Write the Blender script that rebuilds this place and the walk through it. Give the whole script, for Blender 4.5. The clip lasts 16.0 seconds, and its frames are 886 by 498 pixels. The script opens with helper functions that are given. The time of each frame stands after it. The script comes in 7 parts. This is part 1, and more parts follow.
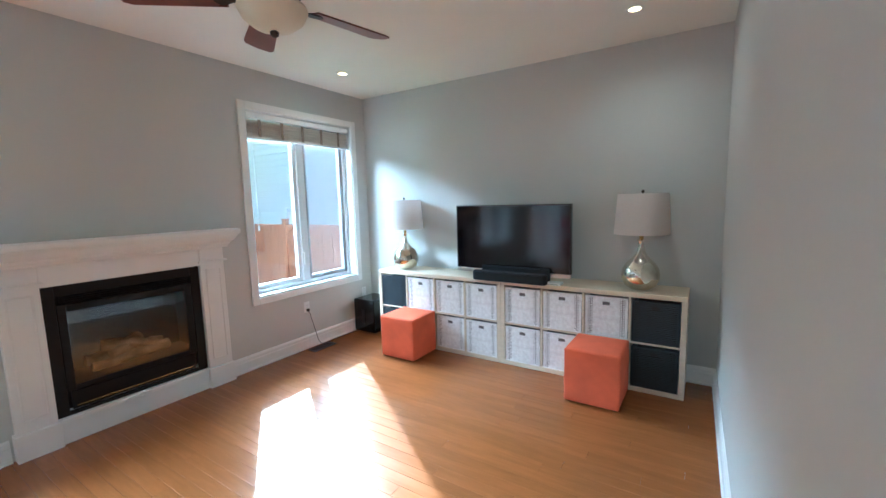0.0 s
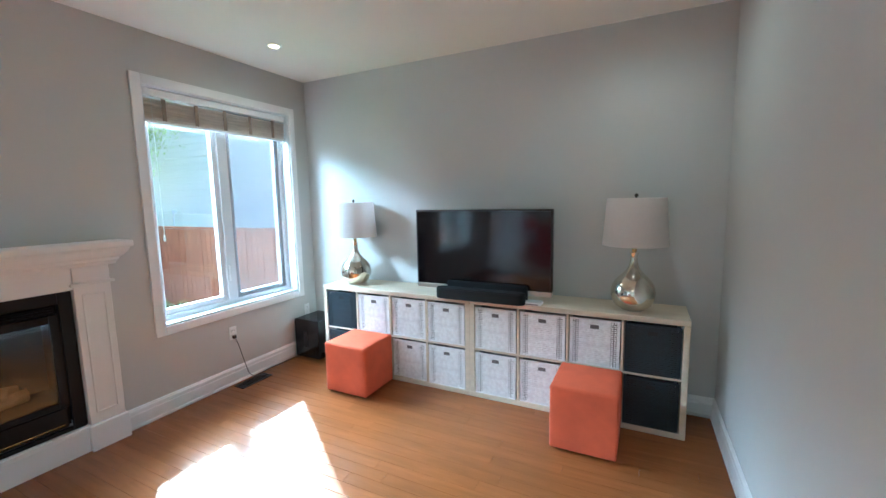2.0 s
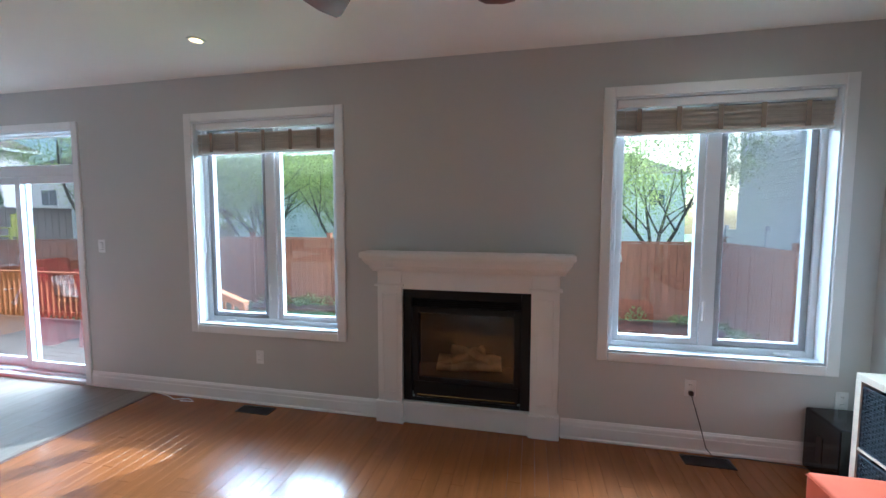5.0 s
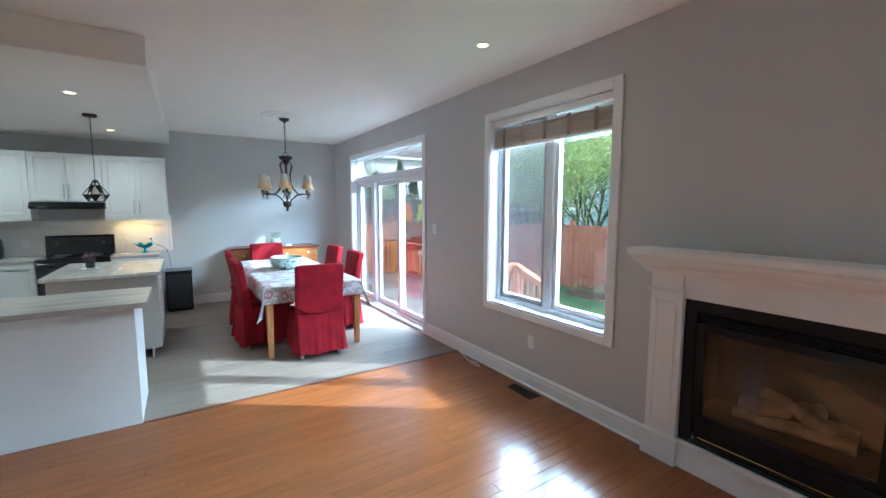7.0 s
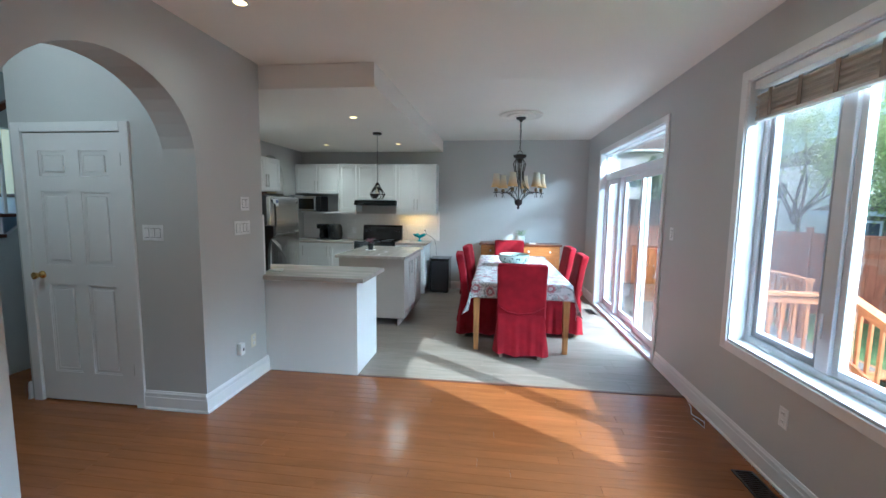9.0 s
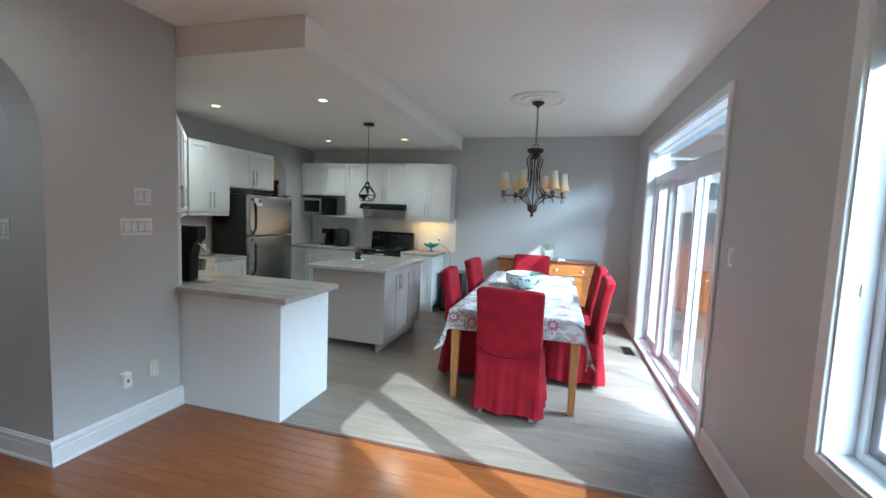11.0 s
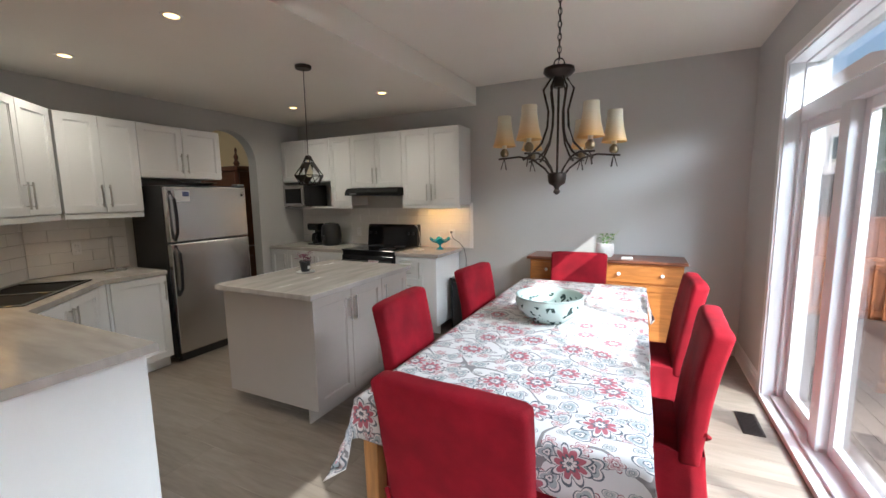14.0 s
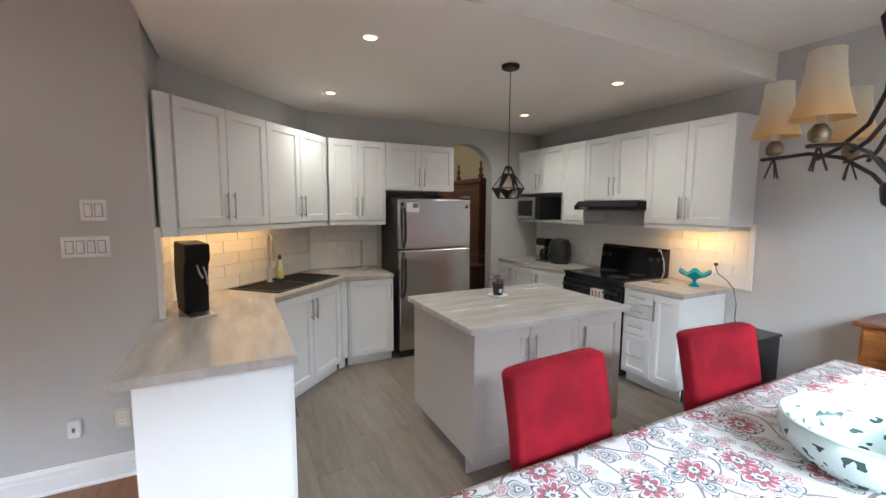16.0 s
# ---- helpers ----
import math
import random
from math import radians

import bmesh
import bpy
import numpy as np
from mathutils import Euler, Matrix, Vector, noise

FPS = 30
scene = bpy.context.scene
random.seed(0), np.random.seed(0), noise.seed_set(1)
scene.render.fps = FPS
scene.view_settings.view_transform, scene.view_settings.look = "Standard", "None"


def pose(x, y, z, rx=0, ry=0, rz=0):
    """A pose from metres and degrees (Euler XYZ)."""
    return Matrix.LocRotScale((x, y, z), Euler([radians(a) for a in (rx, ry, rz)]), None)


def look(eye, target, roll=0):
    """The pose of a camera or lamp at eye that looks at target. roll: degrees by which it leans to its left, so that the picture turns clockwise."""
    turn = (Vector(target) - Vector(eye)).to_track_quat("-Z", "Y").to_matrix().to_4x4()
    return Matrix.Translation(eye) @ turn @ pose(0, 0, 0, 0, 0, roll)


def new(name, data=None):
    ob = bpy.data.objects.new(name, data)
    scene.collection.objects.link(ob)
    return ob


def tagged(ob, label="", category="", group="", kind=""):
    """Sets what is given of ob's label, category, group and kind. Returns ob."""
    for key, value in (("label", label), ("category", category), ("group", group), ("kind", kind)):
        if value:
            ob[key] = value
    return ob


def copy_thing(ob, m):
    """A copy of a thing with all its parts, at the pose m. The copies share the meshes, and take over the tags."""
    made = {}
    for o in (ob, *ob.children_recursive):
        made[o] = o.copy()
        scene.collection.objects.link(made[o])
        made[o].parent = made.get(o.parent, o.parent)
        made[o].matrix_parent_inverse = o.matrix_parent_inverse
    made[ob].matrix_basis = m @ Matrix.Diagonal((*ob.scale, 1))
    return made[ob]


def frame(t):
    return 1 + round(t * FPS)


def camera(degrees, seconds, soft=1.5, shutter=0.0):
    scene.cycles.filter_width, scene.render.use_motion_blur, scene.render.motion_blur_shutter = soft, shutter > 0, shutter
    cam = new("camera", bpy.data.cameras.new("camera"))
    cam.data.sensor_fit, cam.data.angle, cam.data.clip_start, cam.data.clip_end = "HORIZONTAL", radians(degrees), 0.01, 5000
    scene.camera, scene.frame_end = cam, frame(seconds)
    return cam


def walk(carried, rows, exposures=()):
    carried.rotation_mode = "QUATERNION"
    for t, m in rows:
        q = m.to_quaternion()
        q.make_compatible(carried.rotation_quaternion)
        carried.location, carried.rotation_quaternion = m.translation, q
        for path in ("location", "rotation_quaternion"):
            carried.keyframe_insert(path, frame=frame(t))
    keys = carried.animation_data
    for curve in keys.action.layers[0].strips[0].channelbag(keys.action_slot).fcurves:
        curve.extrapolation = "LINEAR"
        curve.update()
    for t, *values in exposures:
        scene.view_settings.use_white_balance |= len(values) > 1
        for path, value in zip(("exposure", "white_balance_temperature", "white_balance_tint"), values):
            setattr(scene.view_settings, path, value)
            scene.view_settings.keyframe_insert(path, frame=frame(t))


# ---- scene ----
cam = camera(94.8, 16.0)
METRES, EYE, TILT, LEAN, TURN = 8.0, 1.5, 0.0, 0.0, 31.1
PATH = [
    (0, (0.575, 1.019, 1.537), (-0.501, 2.688, 1.3), -1.5),
    (0.5, (0.494, 1.13, 1.56), (-0.257, 2.971, 1.347), -1.7),
    (1, (0.408, 1.229, 1.591), (-0.185, 3.125, 1.357), -1.7),
    (1.5, (0.261, 1.372, 1.6), (-0.383, 3.249, 1.35), -1.6),
    (2, (0.221, 1.543, 1.568), (-0.665, 3.319, 1.324), -1.1),
    (2.5, (0.228, 1.722, 1.558), (-0.993, 3.287, 1.311), -0.7),
    (2.6, (0.237, 1.75, 1.536), (-1.058, 3.255, 1.295), -0.6),
    (3, (0.191, 1.977, 1.55), (-1.369, 3.206, 1.314), -0.6),
    (3.5, (0.181, 2.189, 1.548), (-1.62, 3.035, 1.341), -0.5),
    (4, (0.194, 2.41, 1.557), (-1.751, 2.835, 1.369), -0.1),
    (4.5, (0.113, 2.587, 1.571), (-1.88, 2.572, 1.398), 0.1),
    (5, (0.034, 2.718, 1.589), (-1.915, 2.294, 1.442), 0.1),
    (5.2, (0.021, 2.762, 1.569), (-1.89, 2.187, 1.442), -0.0),
    (7.3, (-0.539, 3.028, 1.589), (-1.407, 1.239, 1.367), -0.0),
    (7.5, (-0.62, 3.052, 1.587), (-1.343, 1.201, 1.358), 0.0),
    (8, (-0.839, 2.967, 1.561), (-1.209, 1.015, 1.335), 0.2),
    (8.5, (-1.048, 2.893, 1.564), (-1.102, 0.905, 1.352), 0.5),
    (9, (-1.327, 2.863, 1.56), (-1.078, 0.889, 1.352), 0.8),
    (9.2, (-1.398, 2.821, 1.565), (-1.053, 0.862, 1.352), 1.1),
    (11.3, (-1.963, 1.554, 1.525), (-1.417, -0.363, 1.358), 2.3),
    (11.5, (-1.976, 1.439, 1.541), (-1.441, -0.48, 1.366), 1.8),
    (12, (-2.053, 1.1, 1.536), (-1.54, -0.823, 1.343), 1.3),
    (12.5, (-2.092, 0.754, 1.517), (-1.595, -1.17, 1.292), 0.4),
    (13, (-2.119, 0.403, 1.514), (-1.59, -1.51, 1.265), -0.3),
    (13.5, (-2.128, 0.07, 1.518), (-1.484, -1.806, 1.258), -0.9),
    (14, (-2.095, -0.248, 1.535), (-1.226, -2.031, 1.28), -0.9),
    (14.5, (-2.076, -0.506, 1.556), (-0.898, -2.106, 1.32), -0.9),
    (15, (-2.139, -0.724, 1.574), (-0.659, -2.051, 1.356), -0.5),
    (15.5, (-2.126, -0.898, 1.576), (-0.446, -1.963, 1.37), 0.2),
    (16, (-2.088, -1.044, 1.589), (-0.312, -1.939, 1.382), 0.3),
]
walk(cam, [(t, look(eye, target, roll)) for t, eye, target, roll in PATH], [(0.0, 3.0, 4450, -13), (1.5, 3.0, 4450, -13), (3.5, 2.95, 4500, -11), (5.0, 2.15, 4600, -5), (7.5, 2.45, 4500, -8), (8.5, 2.3, 4600, -7), (12.5, 2.1, 5050, -4), (14.0, 1.95, 5750, 5), (15.0, 2.0, 5850, 6), (16.0, 2.4, 5450, 5)])

# ---- light ----
SUN_FROM = Vector((-0.82, 0.58, 0.70)).normalized()
world = bpy.data.worlds.new("sky")
world.use_nodes = True
scene.world = world
sky = world.node_tree.nodes.new("ShaderNodeTexSky")
sky.sky_type, sky.sun_disc = "NISHITA", False
sky.sun_elevation = math.asin(SUN_FROM.z)
sky.sun_rotation = math.atan2(SUN_FROM.x, SUN_FROM.y)
sky.air_density, sky.dust_density, sky.ozone_density = 1.0, 5.0, 0.6
world.node_tree.links.new(sky.outputs[0], world.node_tree.nodes["Background"].inputs[0])
world.node_tree.nodes["Background"].inputs[1].default_value = 0.13
sun = new("sun", bpy.data.lights.new("sun", "SUN"))
sun.data.energy, sun.data.angle, sun.data.color = 2.05, radians(0.6), (1.0, 0.95, 0.87)
sun.matrix_world = look(SUN_FROM * 30, (0, 0, 0))


def area(name, x, y, z, sx, sy, power, color, m=None):
    lamp = new(name, bpy.data.lights.new(name, "AREA"))
    lamp.data.shape, lamp.data.size, lamp.data.size_y = "RECTANGLE", sx, sy
    lamp.data.energy, lamp.data.color = power, color
    lamp.matrix_world = m if m else pose(x, y, z)
    return lamp


# added fill lamps for the open sky, from two sides above each window head
SKY_W = 92.0
for y, w, sides in ((3.9, 5.0, ((-35, 0.2), (35, 1.3))), (0.54, 5.0, ((-35, 1.6), (35, 1.1))), (-2.65, 5.0, ((10, 0.65),))):
    for a, p in sides:
        eye = (-2.96 - 4.25 * math.cos(radians(a)), y + 4.25 * math.sin(radians(a)), 4.2)
        lamp = area("sky_fill", 0, 0, 0, w, 1.5, SKY_W * p, (0.93, 0.96, 1.0), look(eye, (-2.96, y, 1.5)))
        lamp.data.spread = radians(115)

# ---- plan, in metres ----
WX, EX, KX = -2.96, 0.765, 2.41
NY, SY = 4.80, -4.78
CZ, KZ, KY, BX = 2.77, 2.565, -0.625, -0.28
W1, W2 = (3.25, 4.56), (-0.125, 1.205)
WZ = (0.665, 2.405)
PD = (-3.88, -1.415, 2.40)
ARCH = (0.20, 1.40, 1.85, 2.385)
KARCH = (-4.02, -3.26, 2.0, 2.37)
HALLY, HALLX = 0.20, 2.27
LAWN = -0.70


# ---- materials ----
def mat(name, color, rough=0.5, metal=0.0, scale=8.0, vary=0.08, bump=0.02, bscale=60.0, stretch=(1, 1, 1), rvar=0.06, **kw):
    m = bpy.data.materials.new(name)
    m.use_nodes = True
    nt = m.node_tree
    b = nt.nodes["Principled BSDF"]
    tc = nt.nodes.new("ShaderNodeTexCoord")
    mp = nt.nodes.new("ShaderNodeMapping")
    mp.inputs["Scale"].default_value = stretch
    nt.links.new(tc.outputs["Object"], mp.inputs["Vector"])
    n1 = nt.nodes.new("ShaderNodeTexNoise")
    n1.inputs["Scale"].default_value, n1.inputs["Detail"].default_value = scale, 5
    nt.links.new(mp.outputs[0], n1.inputs["Vector"])
    ramp = nt.nodes.new("ShaderNodeValToRGB")
    c = Vector(color[:3])
    ramp.color_ramp.elements[0].position, ramp.color_ramp.elements[1].position = 0.3, 0.7
    ramp.color_ramp.elements[0].color = (*(c * (1 - vary)), 1)
    ramp.color_ramp.elements[1].color = (*[min(v, 1) for v in c * (1 + vary)], 1)
    nt.links.new(n1.outputs[0], ramp.inputs[0])
    nt.links.new(ramp.outputs[0], b.inputs["Base Color"])
    n2 = nt.nodes.new("ShaderNodeTexNoise")
    n2.inputs["Scale"].default_value, n2.inputs["Detail"].default_value = bscale, 3
    nt.links.new(mp.outputs[0], n2.inputs["Vector"])
    rr = nt.nodes.new("ShaderNodeMapRange")
    rr.inputs["To Min"].default_value, rr.inputs["To Max"].default_value = max(rough - rvar, 0.02), min(rough + rvar, 1)
    nt.links.new(n1.outputs[0], rr.inputs[0])
    nt.links.new(rr.outputs[0], b.inputs["Roughness"])
    b.inputs["Metallic"].default_value = metal
    if bump:
        bp = nt.nodes.new("ShaderNodeBump")
        bp.inputs["Strength"].default_value, bp.inputs["Distance"].default_value = min(bump * 10, 1), 0.002
        nt.links.new(n2.outputs[0], bp.inputs["Height"])
        nt.links.new(bp.outputs[0], b.inputs["Normal"])
    for k, v in kw.items():
        b.inputs[k].default_value = v
    return m


def glow(name, color, strength):
    m = bpy.data.materials.new(name)
    m.use_nodes = True
    b = m.node_tree.nodes["Principled BSDF"]
    b.inputs["Base Color"].default_value = (*color, 1)
    b.inputs["Emission Color"].default_value = (*color, 1)
    b.inputs["Emission Strength"].default_value = strength
    return m


def glass_mat(name, tint=(0.97, 0.99, 0.98), base=0.08):
    m = bpy.data.materials.new(name)
    m.use_nodes = True
    nt = m.node_tree
    out = nt.nodes["Material Output"]
    nt.nodes.remove(nt.nodes["Principled BSDF"])
    tr, gl, mx, lw, mr = (nt.nodes.new("ShaderNode" + k) for k in ("BsdfTransparent", "BsdfGlossy", "MixShader", "LayerWeight", "Math"))
    tr.inputs[0].default_value = (*tint, 1)
    gl.inputs["Roughness"].default_value = 0.01
    lw.inputs[0].default_value = 0.5
    mr.operation = "POWER"
    mr.inputs[1].default_value = 4.0
    nt.links.new(lw.outputs["Facing"], mr.inputs[0])
    ad = nt.nodes.new("ShaderNodeMath")
    ad.operation = "MULTIPLY_ADD"
    ad.inputs[1].default_value, ad.inputs[2].default_value = 0.7, base
    nt.links.new(mr.outputs[0], ad.inputs[0])
    nt.links.new(ad.outputs[0], mx.inputs[0])
    nt.links.new(tr.outputs[0], mx.inputs[1])
    nt.links.new(gl.outputs[0], mx.inputs[2])
    nt.links.new(mx.outputs[0], out.inputs[0])
    return m


M = {}
M["wall"] = mat("wall_paint", (0.55, 0.545, 0.53), 0.6, scale=1.2, vary=0.015, bump=0.012, bscale=180)
M["hall"] = mat("hall_paint", (0.50, 0.52, 0.51), 0.6, scale=1.2, vary=0.015, bump=0.012, bscale=180)
M["ceil"] = mat("ceiling_paint", (0.86, 0.825, 0.76), 0.8, scale=1.5, vary=0.015, bump=0.02, bscale=140)
M["trim"] = mat("white_trim_paint", (0.80, 0.79, 0.78), 0.35, scale=3, vary=0.02, bump=0.006, bscale=90)
M["vinyl"] = mat("white_vinyl", (0.72, 0.73, 0.75), 0.35, scale=4, vary=0.02, bump=0.004)
M["cab"] = mat("cabinet_white", (0.76, 0.76, 0.75), 0.38, scale=3, vary=0.015, bump=0.004)
M["island"] = mat("island_greige", (0.37, 0.325, 0.285), 0.42, scale=3, vary=0.02, bump=0.004)
M["black"] = mat("black_plastic", (0.012, 0.012, 0.014), 0.35, bump=0.01)
M["blackgloss"] = mat("black_enamel", (0.008, 0.008, 0.009), 0.12, bump=0.0)
M["screen"] = mat("screen_glass", (0.006, 0.006, 0.008), 0.1, bump=0.0)
M["steel"] = mat("stainless_steel", (0.60, 0.59, 0.575), 0.24, 1.0, scale=2, vary=0.03, bump=0.0, stretch=(1, 1, 8))
M["nickel"] = mat("brushed_nickel", (0.55, 0.54, 0.52), 0.3, 1.0, bump=0.0)
M["bronze"] = mat("dark_bronze", (0.045, 0.035, 0.030), 0.42, 0.7, scale=20, vary=0.3, bump=0.03)
M["orange"] = mat("orange_suede", (0.66, 0.12, 0.045), 0.85, scale=5, vary=0.12, bump=0.04, bscale=220)
M["red"] = mat("red_velvet", (0.21, 0.005, 0.013), 0.85, scale=7, vary=0.25, bump=0.05, bscale=160, **{"Specular IOR Level": 0.2})
M["basket"] = mat("white_woven_fibre", (0.92, 0.90, 0.90), 0.7, scale=30, vary=0.12, bump=0.03)
M["basketd"] = mat("dark_woven_fibre", (0.022, 0.030, 0.038), 0.65, scale=30, vary=0.2, bump=0.03)
M["birch"] = mat("birch_veneer", (0.68, 0.58, 0.44), 0.5, scale=4, vary=0.06, bump=0.01, stretch=(1, 6, 6))
M["oakleg"] = mat("honey_oak", (0.42, 0.20, 0.065), 0.4, scale=6, vary=0.2, bump=0.01, stretch=(8, 8, 1))
M["pine"] = mat("honey_pine", (0.40, 0.155, 0.038), 0.35, scale=5, vary=0.22, bump=0.01, stretch=(1, 8, 8))
M["darkwood"] = mat("dark_wood", (0.10, 0.035, 0.018), 0.35, scale=6, vary=0.3, bump=0.01, stretch=(1, 6, 1))
M["cedar"] = mat("cedar_fence", (0.36, 0.13, 0.065), 0.75, scale=3, vary=0.25, bump=0.03, stretch=(6, 6, 1))
M["deckwood"] = mat("stained_deck_wood", (0.46, 0.16, 0.06), 0.7, scale=3, vary=0.2, bump=0.03, stretch=(1, 6, 6))
M["siding"] = mat("pale_vinyl_siding", (0.68, 0.60, 0.61), 0.55, scale=2, vary=0.03, bump=0.01)
M["roof"] = mat("brown_shingles", (0.14, 0.10, 0.085), 0.9, scale=12, vary=0.3, bump=0.06)
M["grass"] = mat("lawn_soil", (0.10, 0.155, 0.045), 0.9, scale=1.5, vary=0.35, bump=0.08)
M["leaf"] = mat("spring_leaf", (0.46, 0.50, 0.20), 0.6, scale=2, vary=0.4, bump=0.0, **{"Transmission Weight": 0.0})
M["leafd"] = mat("dark_leaf", (0.16, 0.21, 0.10), 0.6, scale=2, vary=0.4, bump=0.0)
M["bark"] = mat("bark", (0.09, 0.065, 0.05), 0.9, scale=10, vary=0.3, bump=0.08, stretch=(1, 1, 0.3))
M["cream"] = mat("cream_wall_paint", (0.62, 0.50, 0.30), 0.6, scale=1.2, vary=0.02, bump=0.01)
M["bamboo"] = mat("bamboo_slats", (0.74, 0.67, 0.60), 0.7, scale=14, vary=0.15, bump=0.02, stretch=(1, 0.3, 12))
M["tape"] = mat("brown_tape", (0.27, 0.21, 0.165), 0.8, scale=30, vary=0.1, bump=0.02)
M["brass"] = mat("aged_brass", (0.55, 0.38, 0.14), 0.25, 1.0, bump=0.0)
M["mesh"] = bpy.data.materials.new("insect_mesh")
M["mesh"].use_nodes = True
nt = M["mesh"].node_tree
clear, haze = nt.nodes.new("ShaderNodeBsdfTransparent"), nt.nodes.new("ShaderNodeMixShader")
nt.nodes["Principled BSDF"].inputs["Base Color"].default_value = (0.24, 0.22, 0.24, 1)
nt.nodes["Principled BSDF"].inputs["Roughness"].default_value = 0.6
haze.inputs[0].default_value = 0.28
nt.links.new(clear.outputs[0], haze.inputs[1])
nt.links.new(nt.nodes["Principled BSDF"].outputs[0], haze.inputs[2])
nt.links.new(haze.outputs[0], nt.nodes["Material Output"].inputs[0])
M["insert"] = mat("matt_black_metal", (0.008, 0.008, 0.009), 0.55, bump=0.01, **{"Specular IOR Level": 0.25})
M["log"] = mat("ceramic_log", (0.50, 0.34, 0.20), 0.9, scale=9, vary=0.5, bump=0.08, bscale=40)
M["greyp"] = mat("grey_plastic", (0.18, 0.18, 0.19), 0.35, bump=0.0)
M["deepblack"] = mat("deep_black_composite", (0.004, 0.004, 0.004), 0.5, bump=0.0, **{"Specular IOR Level": 0.2})
M["clothblack"] = mat("black_speaker_cloth", (0.006, 0.007, 0.009), 0.9, scale=40, vary=0.2, bump=0.03, bscale=500)
# grey that carries the shade between the strands of the white baskets
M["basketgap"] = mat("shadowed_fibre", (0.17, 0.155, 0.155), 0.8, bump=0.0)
M["bowlglass"] = mat("frosted_cream_glass", (0.75, 0.68, 0.52), 0.35, scale=6, vary=0.05, bump=0.0)
M["fanblade"] = mat("mahogany_blade", (0.17, 0.055, 0.04), 0.3, scale=6, vary=0.25, bump=0.005)
M["counter"] = mat("marbled_laminate", (0.44, 0.405, 0.37), 0.27, rvar=0.01, scale=2.6, vary=0.16, bump=0.0, stretch=(1, 5, 1))
M["fridgeside"] = mat("dark_textured_metal", (0.014, 0.014, 0.015), 0.5, bump=0.03, bscale=200)
M["soap"] = mat("pale_soap", (0.6, 0.62, 0.5), 0.15, bump=0.0)
M["yellow"] = mat("yellow_plastic", (0.62, 0.60, 0.08), 0.4, bump=0.0)
M["orangep"] = mat("orange_plastic", (0.75, 0.20, 0.03), 0.4, bump=0.0)
M["turq"] = mat("turquoise_canvas", (0.03, 0.42, 0.55), 0.8, bump=0.02)
M["bluepic"] = mat("blue_print", (0.10, 0.12, 0.25), 0.4, scale=60, vary=0.6, bump=0.0)
M["towel"] = mat("white_towel", (0.70, 0.60, 0.60), 0.9, bump=0.06, bscale=300)
M["teal"] = mat("teal_glass", (0.01, 0.25, 0.33), 0.08, bump=0.0)
M["herb"] = mat("small_green_leaf", (0.12, 0.22, 0.06), 0.5, scale=20, vary=0.3, bump=0.0)
M["purpleleaf"] = mat("purple_leaf", (0.22, 0.08, 0.13), 0.5, scale=20, vary=0.4, bump=0.0)
M["paleleg"] = mat("pale_wood", (0.45, 0.38, 0.30), 0.5, stretch=(6, 6, 1), vary=0.15)
M["pinedark"] = mat("dark_pine_top", (0.16, 0.055, 0.028), 0.3, scale=5, vary=0.22, bump=0.01, stretch=(1, 8, 8))
M["agedbrass"] = mat("aged_bronze_cup", (0.20, 0.15, 0.09), 0.35, 0.8, scale=20, vary=0.3, bump=0.01)
M["mulch"] = mat("red_brown_mulch", (0.16, 0.08, 0.05), 0.95, scale=8, vary=0.5, bump=0.1)
M["whitewall"] = mat("white_house_wall", (0.80, 0.76, 0.70), 0.6, bump=0.01)
M["shedwall"] = mat("brown_shed_wall", (0.20, 0.15, 0.12), 0.8, bump=0.03)
M["farglass"] = mat("far_window_glass", (0.05, 0.07, 0.09), 0.1, bump=0.0)
M["darkcedar"] = mat("weathered_dark_boards", (0.10, 0.07, 0.06), 0.85, scale=4, vary=0.3, bump=0.03)
M["deckgrey"] = mat("weathered_deck_boards", (0.17, 0.13, 0.11), 0.8, scale=3, vary=0.2, bump=0.03, stretch=(6, 1, 6))


def nodes(m):
    nt = m.node_tree
    return nt, nt.nodes["Principled BSDF"]


def math_node(nt, op, a, b=None, c=None):
    n = nt.nodes.new("ShaderNodeMath")
    n.operation = op
    for i, v in enumerate((a, b, c)):
        if v is None:
            continue
        if isinstance(v, (int, float)):
            n.inputs[i].default_value = v
        else:
            nt.links.new(v, n.inputs[i])
    return n.outputs[0]


def mix(nt, fac, a, b):
    n = nt.nodes.new("ShaderNodeMix")
    n.data_type = "RGBA"
    for sock, v in ((n.inputs[0], fac), (n.inputs[6], a), (n.inputs[7], b)):
        if isinstance(v, tuple):
            sock.default_value = (*v, 1)
        elif isinstance(v, (int, float)):
            sock.default_value = v
        else:
            nt.links.new(v, sock)
    return n.outputs[2]


